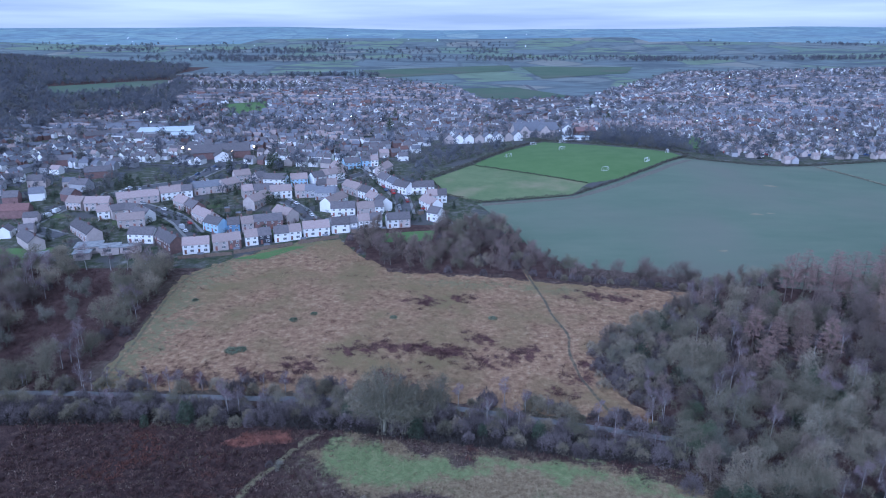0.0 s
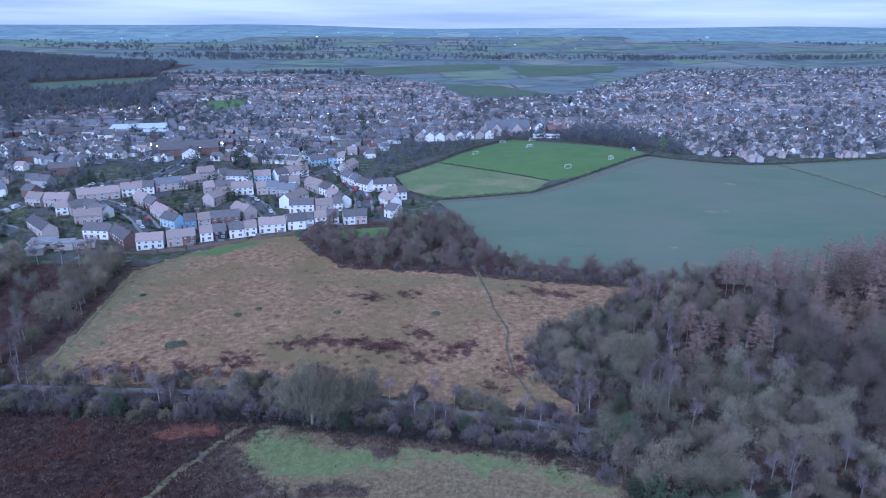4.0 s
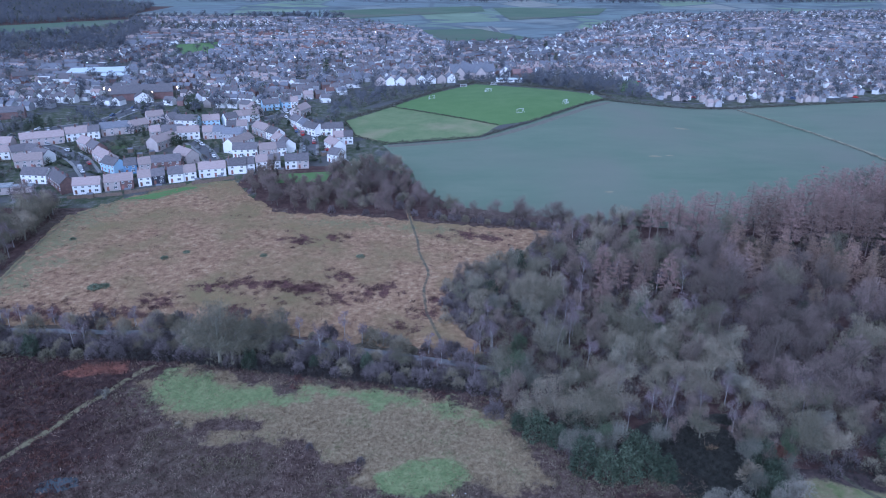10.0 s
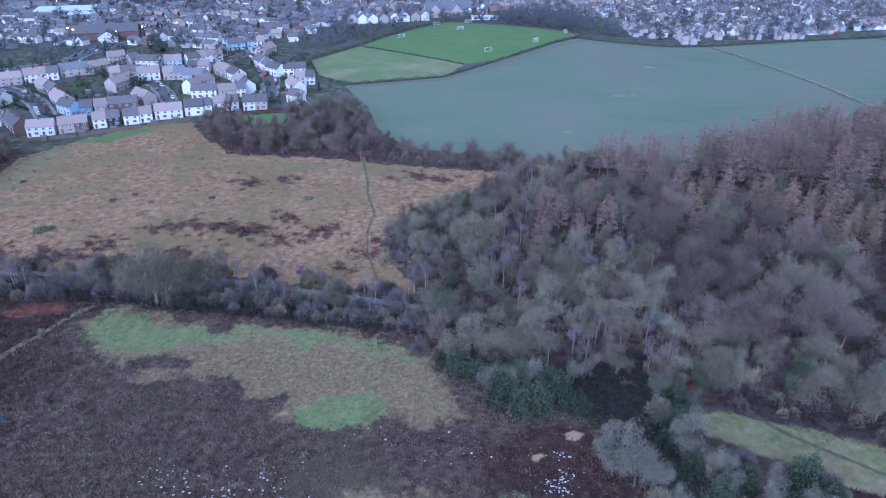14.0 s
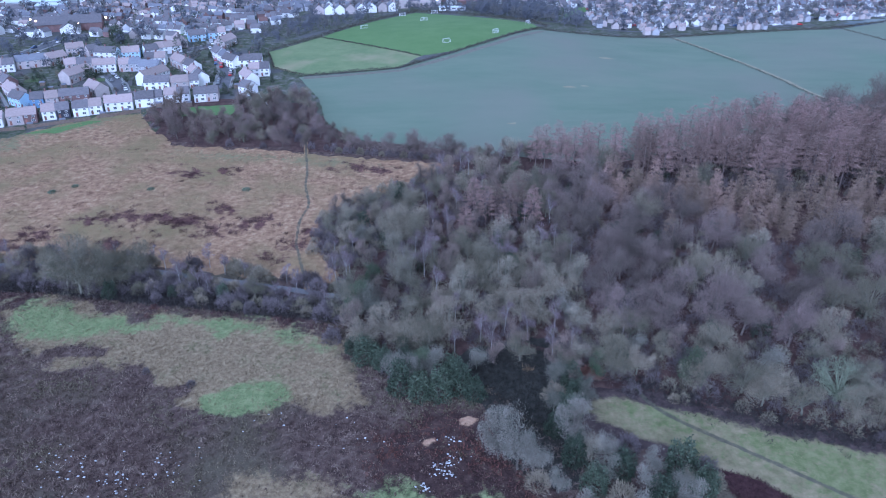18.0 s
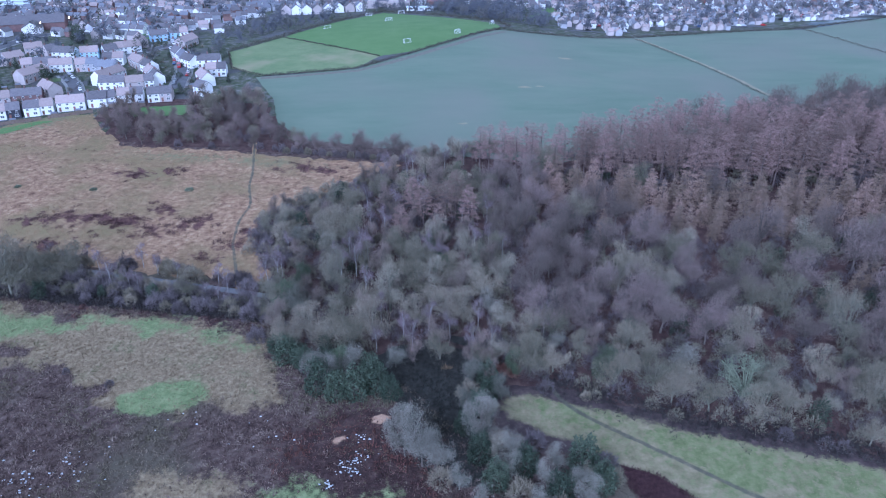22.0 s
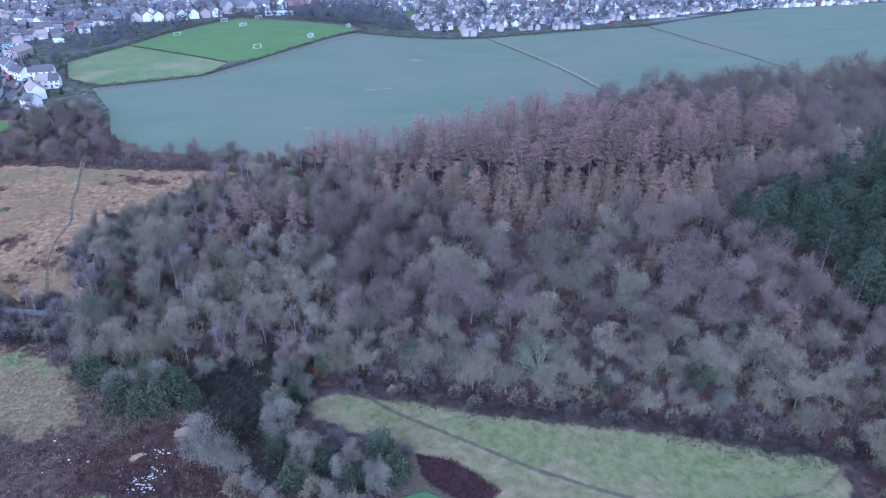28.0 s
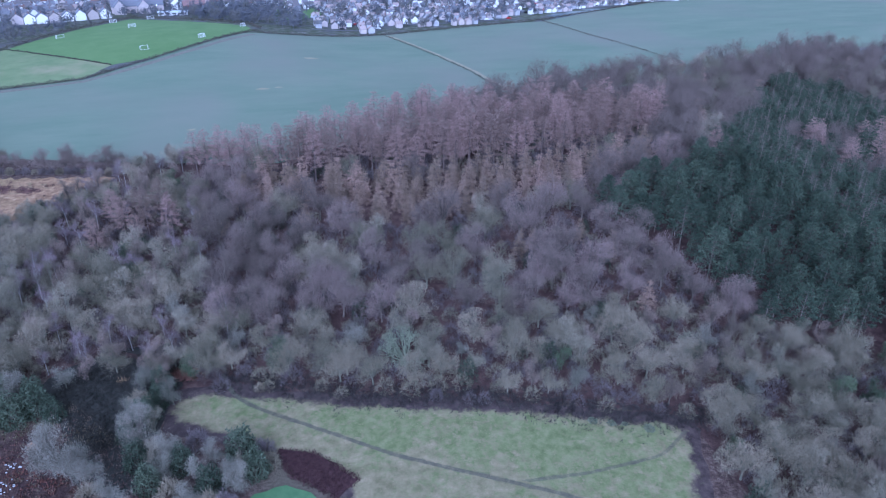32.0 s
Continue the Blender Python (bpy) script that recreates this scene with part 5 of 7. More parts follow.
# belts and woods too far to count
far = []
fr = np.random.default_rng(29)
PARK = [(-700, 1245), (-590, 1372), (-500, 1445), (-480, 1190), (-559, 1026)]
for x, y in scatter(WEST_FAR, 14, fr):
    if inside(PARK, x, y) or (y < 860 and fr.uniform() < 0.45):
        continue
    far.append((x, y, fr.uniform(0.8, 1.25), "far_broadleaf" if fr.uniform() < 0.6 else "far_oak" if fr.uniform() < 0.8 else "far_conifer"))
for x0, x1, y0, deep, step in ((-900, 700, 2060, 260, 15), (-2200, 200, 2480, 300, 18), (-520, -140, 1490, 50, 13), (600, 2200, 2120, 140, 18), (-2400, 2600, 2850, 260, 14)):
    for x in np.arange(x0, x1, step):
        wood_here = noise.noise((x / 210, y0 / 200, 1.7))
        for _ in range(int(5 + 9 * wood_here) if y0 < 2800 else int(9 * wood_here)):
            far.append((x + fr.uniform(-12, 12), y0 + 60 * math.sin(x / 300) + fr.uniform(0, deep), fr.uniform(0.7, 1.2), "far_broadleaf" if fr.uniform() < 0.8 else "far_conifer"))
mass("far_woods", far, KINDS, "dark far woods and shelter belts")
town = []
for x, y in scatter(TOWN, 17, fr):
    if y > 395 and not inside(PITCH, x, y) and not inside(PALE, x, y) and fr.uniform() < (0.55 + 0.5 * noise.noise((x / 90, y / 90, 7))):
        p = fr.uniform()
        town.append((x, y, fr.uniform(0.4, 0.95), "far_broadleaf" if p < 0.5 else "far_oak" if p < 0.86 else "far_conifer"))
NW_SCRUB = [(-33, 481), (-9, 461), (23, 496), (80, 590), (170, 522), (196, 560), (180, 620), (84, 640), (21, 553), (-28, 542)]
for x, y in scatter(NW_SCRUB, 7, fr):
    if y > 558 and x < 80:
        continue
    town.append((x, y, fr.uniform(0.22, 0.46), "far_broadleaf" if fr.uniform() < 0.5 else "far_oak"))
for x, y in scatter([(-430, 330), (-240, 330), (-200, 420), (-60, 470), (-40, 560), (-120, 800), (-330, 860), (-430, 700)], 10, fr):
    if fr.uniform() < 0.22 + 0.6 * noise.noise((x / 60, y / 60, 3)) and math.hypot(x + 245, y - 610) > 45 and math.hypot(x + 160, y - 490) > 45:
        town.append((x, y, fr.uniform(0.3, 0.75), "far_broadleaf" if fr.uniform() < 0.6 else "far_oak" if fr.uniform() < 0.8 else "far_conifer"))
for x, y in scatter([(215, 505), (330, 526), (470, 582), (700, 650), (700, 760), (240, 700)], 15, fr):
    town.append((x, y, fr.uniform(0.3, 0.7), "far_broadleaf" if fr.uniform() < 0.6 else "far_oak"))
for x, y in scatter([(112, 584), (170, 524), (208, 502), (214, 556), (196, 628), (150, 640)], 8.5, fr):
    if not inside([(233, 653), (230, 594), (206, 550), (192, 552)], x, y):
        town.append((x, y, fr.uniform(0.45, 0.85), "far_broadleaf" if fr.uniform() < 0.6 else "far_oak"))
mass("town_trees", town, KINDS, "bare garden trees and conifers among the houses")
# garden bushes of the estate
gb = []
for x, y in scatter([(-240, 330), (-130, 306), (-60, 336), (0, 356), (-8, 430), (-40, 470), (-150, 440), (-240, 420)], 6.5, fr, 0.45):
    p = fr.uniform()
    if p < 0.6 or fr.uniform() < 0.6:
        gb.append((x, y, fr.uniform(0.25, 0.65), "thorn" if p < 0.2 else "scrub" if p < 0.4 else "holly"))
mass("garden_bushes", gb, KINDS, "garden shrubs between the houses", 0.4)


# ---- houses ----
WALLS = {"w": (M_WHITE, "white rendered"), "k": (M_CREAM, "pinkish pebbledashed"), "r": (M_BRICK, "red brick"), "R": (M_REDPAINT, "red painted"), "d": (M_DARKWALL, "black painted"), "b": (M_PALEBLUE, "pale blue rendered"), "B": (M_BLUEPAINT, "blue painted"), "g": (M_GREYWALL, "grey rendered")}
ROOFS = {"p": (M_R_PINK, "a faded pinkish tile roof"), "s": (M_R_SLATE, "a dark tile roof"), "g": (M_R_GREY, "a grey slate roof"), "r": (M_R_RED, "a red tile roof"), "w": (M_SHEET, "a pale roof")}
DEEP, EAVES, RIDGE = 7.2, 4.3, 7.2


def shell(g, length, deep=DEEP, eaves=EAVES, ridge=RIDGE):
    l, d = length / 2, deep / 2
    v = [(-l, -d, -1), (l, -d, -1), (l, d, -1), (-l, d, -1), (-l, -d, eaves), (l, -d, eaves), (l, d, eaves), (-l, d, eaves), (-l, 0, ridge - 0.05), (l, 0, ridge - 0.05)]
    g.add(v, t=[(5, 6, 9), (7, 4, 8)], q=[(0, 1, 5, 4), (1, 2, 6, 5), (2, 3, 7, 6), (3, 0, 4, 7)])


def roof_shape(g, length, deep=DEEP, eaves=EAVES, ridge=RIDGE, over=0.3):
    l, d = length / 2 + over * 0.6, deep / 2 + over
    drop = (ridge - eaves) * over / (deep / 2)
    for s in (-1, 1):
        e, k = eaves - drop + 0.06, ridge + 0.06
        v = [(-l, s * d, e), (l, s * d, e), (l, 0, k), (-l, 0, k), (-l, s * d, e + 0.16), (l, s * d, e + 0.16), (l, 0, k + 0.16), (-l, 0, k + 0.16)]
        g.add(v, q=[(0, 1, 2, 3), (4, 7, 6, 5), (0, 4, 5, 1), (1, 5, 6, 2), (3, 2, 6, 7), (0, 3, 7, 4)])


def opening_mesh(w, h, depth=0.1, bar=True):
    g = Geo()
    for x0, x1, z0, z1 in ((-w / 2, w / 2, 0, 0.09), (-w / 2, w / 2, h - 0.09, h), (-w / 2, -w / 2 + 0.09, 0.09, h - 0.09), (w / 2 - 0.09, w / 2, 0.09, h - 0.09)):
        box(g, x0, x1, -depth, 0.05, z0, z1)
    if bar:
        box(g, -0.04, 0.04, -depth, 0.05, 0.09, h - 0.09)
    return g.mesh("window", M_FRAME)


def pane_mesh(w, h):
    g = Geo()
    box(g, -w / 2 + 0.08, w / 2 - 0.08, -0.045, 0.04, 0.08, h - 0.08)
    return g.mesh("pane", M_PANE)


WIN_UP, PANE_UP = opening_mesh(1.2, 1.05), pane_mesh(1.2, 1.05)
WIN_DOWN, PANE_DOWN = opening_mesh(1.7, 1.25), pane_mesh(1.7, 1.25)
g_ = Geo()
box(g_, -0.5, 0.5, -0.07, 0.05, 0.0, 2.05)
DOOR = g_.mesh("door", M_DOOR)
g_ = Geo()
box(g_, -0.4, 0.4, -0.32, 0.32, -0.9, 0.95)
box(g_, -0.46, 0.46, -0.38, 0.38, 0.95, 1.05)
tube(g_, [(-0.18, 0, 1.05), (-0.18, 0, 1.4)], [0.11, 0.1], 6)
tube(g_, [(0.18, 0, 1.05), (0.18, 0, 1.4)], [0.11, 0.1], 6)
CHIMNEY = g_.mesh("chimney", M_BRICK)
SHELLS = {}


def house(x, y, angle, length, style, group, windows=True, size=1.0):
    wall, roof = style
    key = (round(length), style)
    if key not in SHELLS:
        g1, g2 = Geo(), Geo()
        shell(g1, round(length))
        roof_shape(g2, round(length))
        SHELLS[key] = g1.mesh("wall", WALLS[wall][0]), g2.mesh("roof", ROOFS[roof][0])
    n = max(1, round(length / 6.3))
    kindname = "terraced_house" if n > 2 else "semi_detached_house" if n == 2 else "house"
    z = min(ground_at(x, y), ground_at(x + 3 * math.sin(radians(angle)), y - 3 * math.cos(radians(angle)))) + 0.1
    h = new(kindname)
    h.matrix_basis = pose(x, y, z, 0, 0, angle) @ Matrix.Diagonal((size, size, size, 1))
    part("wall", SHELLS[key][0], h)
    part("roof", SHELLS[key][1], h)
    L = round(length)
    w = L / n
    for i in range(n):
        c = -L / 2 + w * (i + 0.5)
        if i % 2 == 0:
            part("chimney", CHIMNEY, h, m=pose(c + (w / 2 - 0.5 if n > 1 else -w / 2 + 0.6), 0, RIDGE + 0.1, 0, 0, 90))
        if windows:
            for side in (0, 180):
                s = -1 if side == 0 else 1
                y0 = s * DEEP / 2
                for dx in (-w * 0.25, w * 0.25):
                    o = part("window", WIN_UP, h, m=pose(c + dx, y0, 2.9, 0, 0, side))
                    part("pane", PANE_UP, o)
                o = part("window", WIN_DOWN, h, m=pose(c - s * w * 0.2, y0, 0.85, 0, 0, side))
                part("pane", PANE_DOWN, o)
                part("door", DOOR, h, m=pose(c + s * w * 0.28, y0, 0.0, 0, 0, side))
    return tagged(h, f"{WALLS[wall][1]} house with {ROOFS[roof][1]}", "house", group)


STREETS = {
    "field_row": [ (-116.3, 313.9, 14, 12.2, "wp"), (-106.1, 317.7, 17, 6.6, "kp"), (-100.2, 319.7, 20, 5.8, "rp"), (-93, 323.7, 19, 6.2, "wp"), (-87.2, 325.7, 22, 5.6, "ds"), (-79.5, 328.3, 18, 6.6, "ws"), (-73.5, 330.9, 19, 6.4, "wp"), (-63.6, 335.6, 16, 13, "wp"), (-52.2, 340.2, 12, 9, "ws")],
    "field_row2": [ (-50.7, 341.4, 19, 12.6, "ws"), (-40.9, 345.6, 13, 6.3, "wp"), (-34.8, 347, 13, 6.3, "ws"), (-26.3, 347, 13, 6.3, "ws"), (-20.2, 348.1, 8, 6.1, "ks"), (-3.7, 356.3, -36, 7.4, "ws"), (-6.7, 373.1, -62, 15, "wp"), (-6.3, 386.1, 9, 5.9, "wp"), (-0.7, 386.9, 6, 5.4, "ws"), (-12.1, 403.4, 9, 12.9, "ws")],
    "close_east": [ (-38.6, 450.5, 75, 16.1, "kp"), (-34.9, 420.9, -58, 12.4, "ws"), (-29.5, 413.4, -58, 9.6, "wg"), (-23.3, 404.2, -44, 12.3, "ws"), (-44.3, 394.3, -50, 11.6, "ws"), (-38.5, 381.7, -58, 10.5, "wp"), (-33.6, 374, -61, 11.4, "ws"), (-42, 364.9, 17, 8.7, "kp"), (-35.4, 367.6, 18, 5.2, "ws"), (-53.9, 365.1, 7, 13.1, "ws"), (-60.5, 377.2, 69, 19.4, "wp"), (-67, 392.3, -4, 11.5, "gg"), (-52.4, 402.7, -50, 16.2, "kp")],
    "close_north": [ (-72.1, 408.5, 9, 5.5, "ws"), (-66.4, 409.3, 8, 5.9, "wp"), (-70.6, 434.7, 34, 14.9, "wp"), (-68.8, 452.6, -62, 14.2, "kp"), (-62.1, 467.3, 26, 11.1, "bs"), (-53.1, 473.7, 23, 6.7, "bs"), (-47.5, 475.6, 14, 5.2, "wp")],
    "middle_street": [ (-89.8, 345.6, 18, 14.1, "rs"), (-99.7, 341.8, 22, 6.1, "kp"), (-106.2, 340.3, 18, 6.4, "Bs"), (-115.3, 341.4, -35, 12.2, "bs"), (-143, 375, -43, 12.4, "kp"), (-135.1, 367.6, -48, 13, "rs"), (-124.5, 353.5, -48, 19.3, "kp"), (-130.9, 319.6, -46, 19.9, "rs"), (-83.3, 356.4, -44, 13.9, "kp"), (-103.7, 379.8, 72, 17.6, "kp"), (-94.2, 395.8, 18, 12.3, "wp"), (-83, 396.6, 15, 5.9, "kp"), (-76.9, 397.5, 3, 6.5, "gg"), (-66.6, 392.8, -10, 11.8, "gg")],
    "north_street": [ (-157, 392.9, 29, 11.8, "wp"), (-148.9, 396.8, 18, 6.2, "ws"), (-140, 404.3, 29, 15.7, "kg"), (-128.6, 409.9, 57, 11.4, "kp"), (-126.6, 431.7, 32, 9.5, "kp"), (-114.1, 426.3, 44, 6.5, "ks"), (-102.8, 421.7, -8, 13.9, "ws"), (-88.7, 422.2, 16, 10.3, "bp"), (-78.4, 426.5, 40, 7.7, "ws"), (-71, 435, 43, 12.9, "wp"), (-113.8, 396.4, 25, 6.4, "kp"), (-104.6, 398.2, 16, 11.2, "ks")],
    "west_street": [ (-172.3, 383.9, 27, 21.8, "kp"), (-157.4, 394.2, 34, 11.6, "wp"), (-201.7, 374.6, -15, 10.2, "kp"), (-189.9, 373.9, 5, 12.7, "kp"), (-160.7, 347.2, 19, 12.9, "kp"), (-180.9, 359.6, 26, 6.3, "wp"), (-173.5, 360.9, 41, 8.3, "ks"), (-166.3, 362.3, -20, 8.1, "ks"), (-157.6, 354.7, -26, 9.8, "ws"), (-146.3, 326.7, -6, 13.3, "ws"), (-131.7, 320.2, -49, 23, "rs"), (-177.2, 332.5, -46, 24.6, "ks")],
    "far_west": [ (-216.7, 409.7, -16, 12.1, "gs"), (-221.1, 441.3, 21, 16.4, "rs"), (-233, 391, 23, 8.5, "wg"), (-228.1, 361.4, 10, 13.9, "rr"), (-197.7, 319.7, -45, 19.2, "ks"), (-247, 418.4, 5, 10.9, "ks"), (-264.4, 475, 17, 18.1, "rs"), (-295.2, 597.4, 38, 21.4, "rs"), (-212.6, 388.9, -27, 9, "rs"), (-243.5, 383.9, 13, 8.5, "rs")],
}
for street, rows in STREETS.items():
    for x, y, angle, length, style in rows:
        house(x, y, angle, length, style, street.replace("_", " "), windows=street != "far_west")
NEAR_XY = np.array([(r[0], r[1]) for rows in STREETS.values() for r in rows])

# ---- the town behind: countable nearer houses, then the mass ----
tr = np.random.default_rng(23)
KEEP_FREE = [PITCH, PALE, CROP, [(233, 653), (230, 594), (206, 550), (192, 552)], [(-297, 969), (-253, 1010), (-216, 873), (-243, 811)], [(25, 1212), (124, 1245), (202, 1076), (70, 1026)], [(-38, 452), (-8, 430), (20, 465), (60, 530), (95, 585), (84, 640), (60, 640), (-10, 580), (-20, 520)], [(-240, 330), (-240, 290), (-120, 290), (-120, 330)], [(-275, 600), (-275, 650), (-210, 650), (-210, 600)], [(-195, 485), (-195, 530), (-135, 530), (-135, 485)], [(55, 600), (55, 650), (140, 650), (140, 585)], [(84, 592), (170, 516), (210, 498), (218, 560), (196, 640), (140, 650), (120, 604)]]
wall_mix = ["w"] * 8 + ["k"] * 6 + ["r"] * 3 + ["g"] * 7
roof_mix = ["s"] * 10 + ["p"] * 6 + ["g"] * 13 + ["r"]
def town_free(x, y):
    """Where the town may stand: inside its outline, off greens, fields and the near streets."""
    ok = inside(TOWN, x, y) & ~((x < 10) & (y < 470) & (x > -205))
    for free in KEEP_FREE:
        ok &= ~inside(free, x, y)
    return ok & (np.hypot(x[:, None] - NEAR_XY[:, 0], y[:, None] - NEAR_XY[:, 1]).min(axis=1) > 13)


# districts, each with streets running one way: two rows of houses to a street, gardens between
centres = [(cx_ + tr.uniform(-50, 50), cy_ + tr.uniform(-50, 50)) for cx_ in np.arange(-560, 1700, 190) for cy_ in np.arange(360, 1960, 170)]
CX, CY = np.array(centres).T
spots, streets, kerbs = [], Geo(), []
for d, (dx, dy) in enumerate(centres):
    east = dx > 130 and dy < 760
    ang = 6 + tr.uniform(-4, 4) if east else tr.choice((12, 20, -14, 4, 95, 60)) + tr.uniform(-6, 6)
    ca, sa = math.cos(radians(ang)), math.sin(radians(ang))
    bend, kind_of = tr.uniform(-9, 9), tr.uniform()
    terraced = kind_of < 0.3 and not east
    for v in np.arange(-150, 151, 29.0):
        u = np.arange(-160, 160, 3.0)
        w = v + bend * np.sin(u / 55 + d)
        lx, ly = dx + ca * u - sa * w, dy + sa * u + ca * w
        own = np.argmin((CX[:, None] - lx) ** 2 + (CY[:, None] - ly) ** 2, axis=0) == d
        if not own.any():
            continue
        own &= town_free(lx, ly)
        way = np.gradient(np.column_stack([lx, ly]), axis=0)
        way /= np.linalg.norm(way, axis=1, keepdims=True) + 1e-9
        if not own.any():
            continue
        edge_x = np.stack([lx - way[:, 1] * sd for sd in (-2.3, 2.3)], 1).ravel()
        edge_y = np.stack([ly + way[:, 0] * sd for sd in (-2.3, 2.3)], 1).ravel()
        streets.add(np.column_stack([edge_x, edge_y, height(edge_x, edge_y) + 0.25]), q=[(2 * k, 2 * k + 1, 2 * k + 3, 2 * k + 2) for k in range(len(u) - 1) if own[k] and own[k + 1]])
        beside = {sd: town_free(lx - way[:, 1] * sd, ly + way[:, 0] * sd) for sd in (-9.5, 9.5)}
        wall_of, roof_of = tr.choice(wall_mix), tr.choice(roof_mix)
        for sd in (-9.5, 9.5):
            at = -160 + tr.uniform(0, 8)
            while at < 158:
                length = float(tr.choice((16, 20, 24)) if terraced else tr.choice((5, 6, 6, 7) if east else (6, 7, 8, 9, 9)))
                k = int(round((at + length / 2 + 160) / 3))
                at += length * (0.78 if not terraced else 0.8) + (tr.uniform(0.8, 2.6) if tr.uniform() < 0.85 else tr.uniform(5, 14))
                if k >= len(u) or not own[k]:
                    continue
                px, py = lx[k] - way[k][1] * sd, ly[k] + way[k][0] * sd + tr.uniform(-0.8, 0.8)
                if not beside[sd][k]:
                    continue
                turn = math.degrees(math.atan2(way[k][1], way[k][0])) + tr.uniform(-4, 4) + (90 if (east and dy < 600 and tr.uniform() < 0.6) or (not terraced and tr.uniform() < 0.12) else 0)
                wk = wall_of if tr.uniform() < 0.5 else tr.choice(wall_mix)
                rk = roof_of if tr.uniform() < 0.6 else tr.choice(roof_mix)
                if px < -200 and py < 860 and noise.noise((px / 60, py / 60, 4)) > 0.4:
                    continue
                spots.append((px, py, turn, length, wk, rk))
                if tr.uniform() < 0.75:
                    kx, ky = lx[k] - way[k][1] * sd * 0.34, ly[k] + way[k][0] * sd * 0.34
                    kerbs.append((kx + way[k][0] * tr.uniform(-2, 2), ky + way[k][1] * tr.uniform(-2, 2), math.atan2(way[k][1], way[k][0])))
tagged(new("town_streets", streets.mesh("town_streets", M_ROAD)), "grey asphalt streets of the far estates", kind="structure")
spots.sort(key=lambda s: math.hypot(s[0] - 60, s[1]))
mass_wall, mass_roof, stacks = {}, {}, Geo()
for i, (x, y, ang, length, wk, rk) in enumerate(spots):
    bright = y < 620 and x > 150
    if bright:
        wk = tr.choice(["w", "k", "g", "k", "g"])
        rk = tr.choice(["s", "p", "g"])
    if i < 150:
        house(x, y, ang, length, wk + rk, "town houses", windows=False, size=0.7 if bright else 0.78)
        continue
    g1, g2 = Geo(), Geo()
    low = tr.choice((3.6, 4.7, 5.0))
    rise = tr.choice((2.0, 2.4, 2.8))
    shell(g1, length, 6.2, low, low + rise)
    roof_shape(g2, length, 6.2, low, low + rise)
    if tr.uniform() < 0.35 and length < 12:
        # a gabled front wing
        lo = low - 0.5
        g1.add([(-1.5, -4.6, -1), (1.5, -4.6, -1), (1.5, -2.9, -1), (-1.5, -2.9, -1), (-1.5, -4.6, lo), (1.5, -4.6, lo), (1.5, -2.9, lo), (-1.5, -2.9, lo), (0, -4.6, lo + 1.4), (0, -1.5, lo + 1.4)], t=[(4, 5, 8)], q=[(0, 1, 5, 4), (1, 2, 6, 5), (3, 0, 4, 7)])
        g2.add([(-1.8, -4.8, lo - 0.2), (1.8, -4.8, lo - 0.2), (0, -4.8, lo + 1.5), (-1.8, -1.5, lo - 0.2), (1.8, -1.5, lo - 0.2), (0, -1.5, lo + 1.5)], q=[(0, 3, 5, 2), (1, 2, 5, 4)])
    m = np.array(pose(x, y, ground_at(x, y), 0, 0, ang) @ Matrix.Diagonal((0.7, 0.7, 0.68, 1) if bright else (0.78, 0.78, 0.8, 1)))
    for g, store, k in ((g1, mass_wall, wk), (g2, mass_roof, rk)):
        v, t, q = g.arrays()
        store.setdefault(k, Geo()).add(v @ m[:3, :3].T + m[:3, 3], t, q)
    if y < 1000 and low > 4:
        g3 = Geo()
        box(g3, length / 2 - 1.1, length / 2 - 0.2, -0.4, 0.4, low + rise - 0.6, low + rise + 1.3)
        v, t, q = g3.arrays()
        stacks.add(v @ m[:3, :3].T + m[:3, 3], t, q)
tagged(new("far_chimneys", stacks.mesh("far_chimneys", M_BRICK)), "brick chimney stacks of far town houses", "chimneys", kind="stuff")
for store, table, nm in ((mass_wall, WALLS, "walls"), (mass_roof, ROOFS, "roofs")):
    for k, g in store.items():
        tagged(new("far_house_" + nm, g.mesh("far_house_" + nm, table[k][0])), f"{table[k][1]} of far town houses".replace(" a ", " "), "houses", kind="stuff")


# ---- hedges, goals, cars, lamps ----
def hedge(line, high, wide, label, per=38, mat=M_HEDGE, rng=np.random.default_rng(61)):
    """A clipped or wild hedge along a line on the land: stems and twigs."""
    stems, leaves = Geo(), Geo()
    pts = np.array(line, float)
    for a, b in zip(pts, pts[1:]):
        L = np.linalg.norm(b - a)
        d = (b - a) / L
        nrm = np.array((-d[1], d[0]))
        n = int(L * per)
        f, s = rng.uniform(0, L, n), rng.normal(size=n) * wide * 0.3
        lump = 0.8 + 0.25 * np.sin(f * 0.7) + 0.15 * np.sin(f * 2.3)
        z = rng.uniform(0.05, 1, n) ** 0.7 * high * lump
        xy = a + d * f[:, None] + nrm * s[:, None]
        base = np.column_stack([xy, height(xy[:, 0], xy[:, 1]) + z])
        slivers(leaves, rng, base, rng.normal(size=(n, 3)) + np.array((0, 0, 0.8)), rng.uniform(0.3, 0.8, n), rng.uniform(0.12, 0.28, n))
        for k in np.arange(0.5, L, 1.5):
            p = a + d * k
            g = ground_at(p[0], p[1])
            tube(stems, [(p[0], p[1], g - 0.2), (p[0], p[1], g + high * 0.7)], [0.05, 0.02], 3)
    h = tagged(new("hedge"), label, "hedge", "field hedges")
    part("hedge_stem", stems.mesh("hedge_stem", M_BARK), h)
    part("hedge_body", leaves.mesh("hedge_body", mat), h)


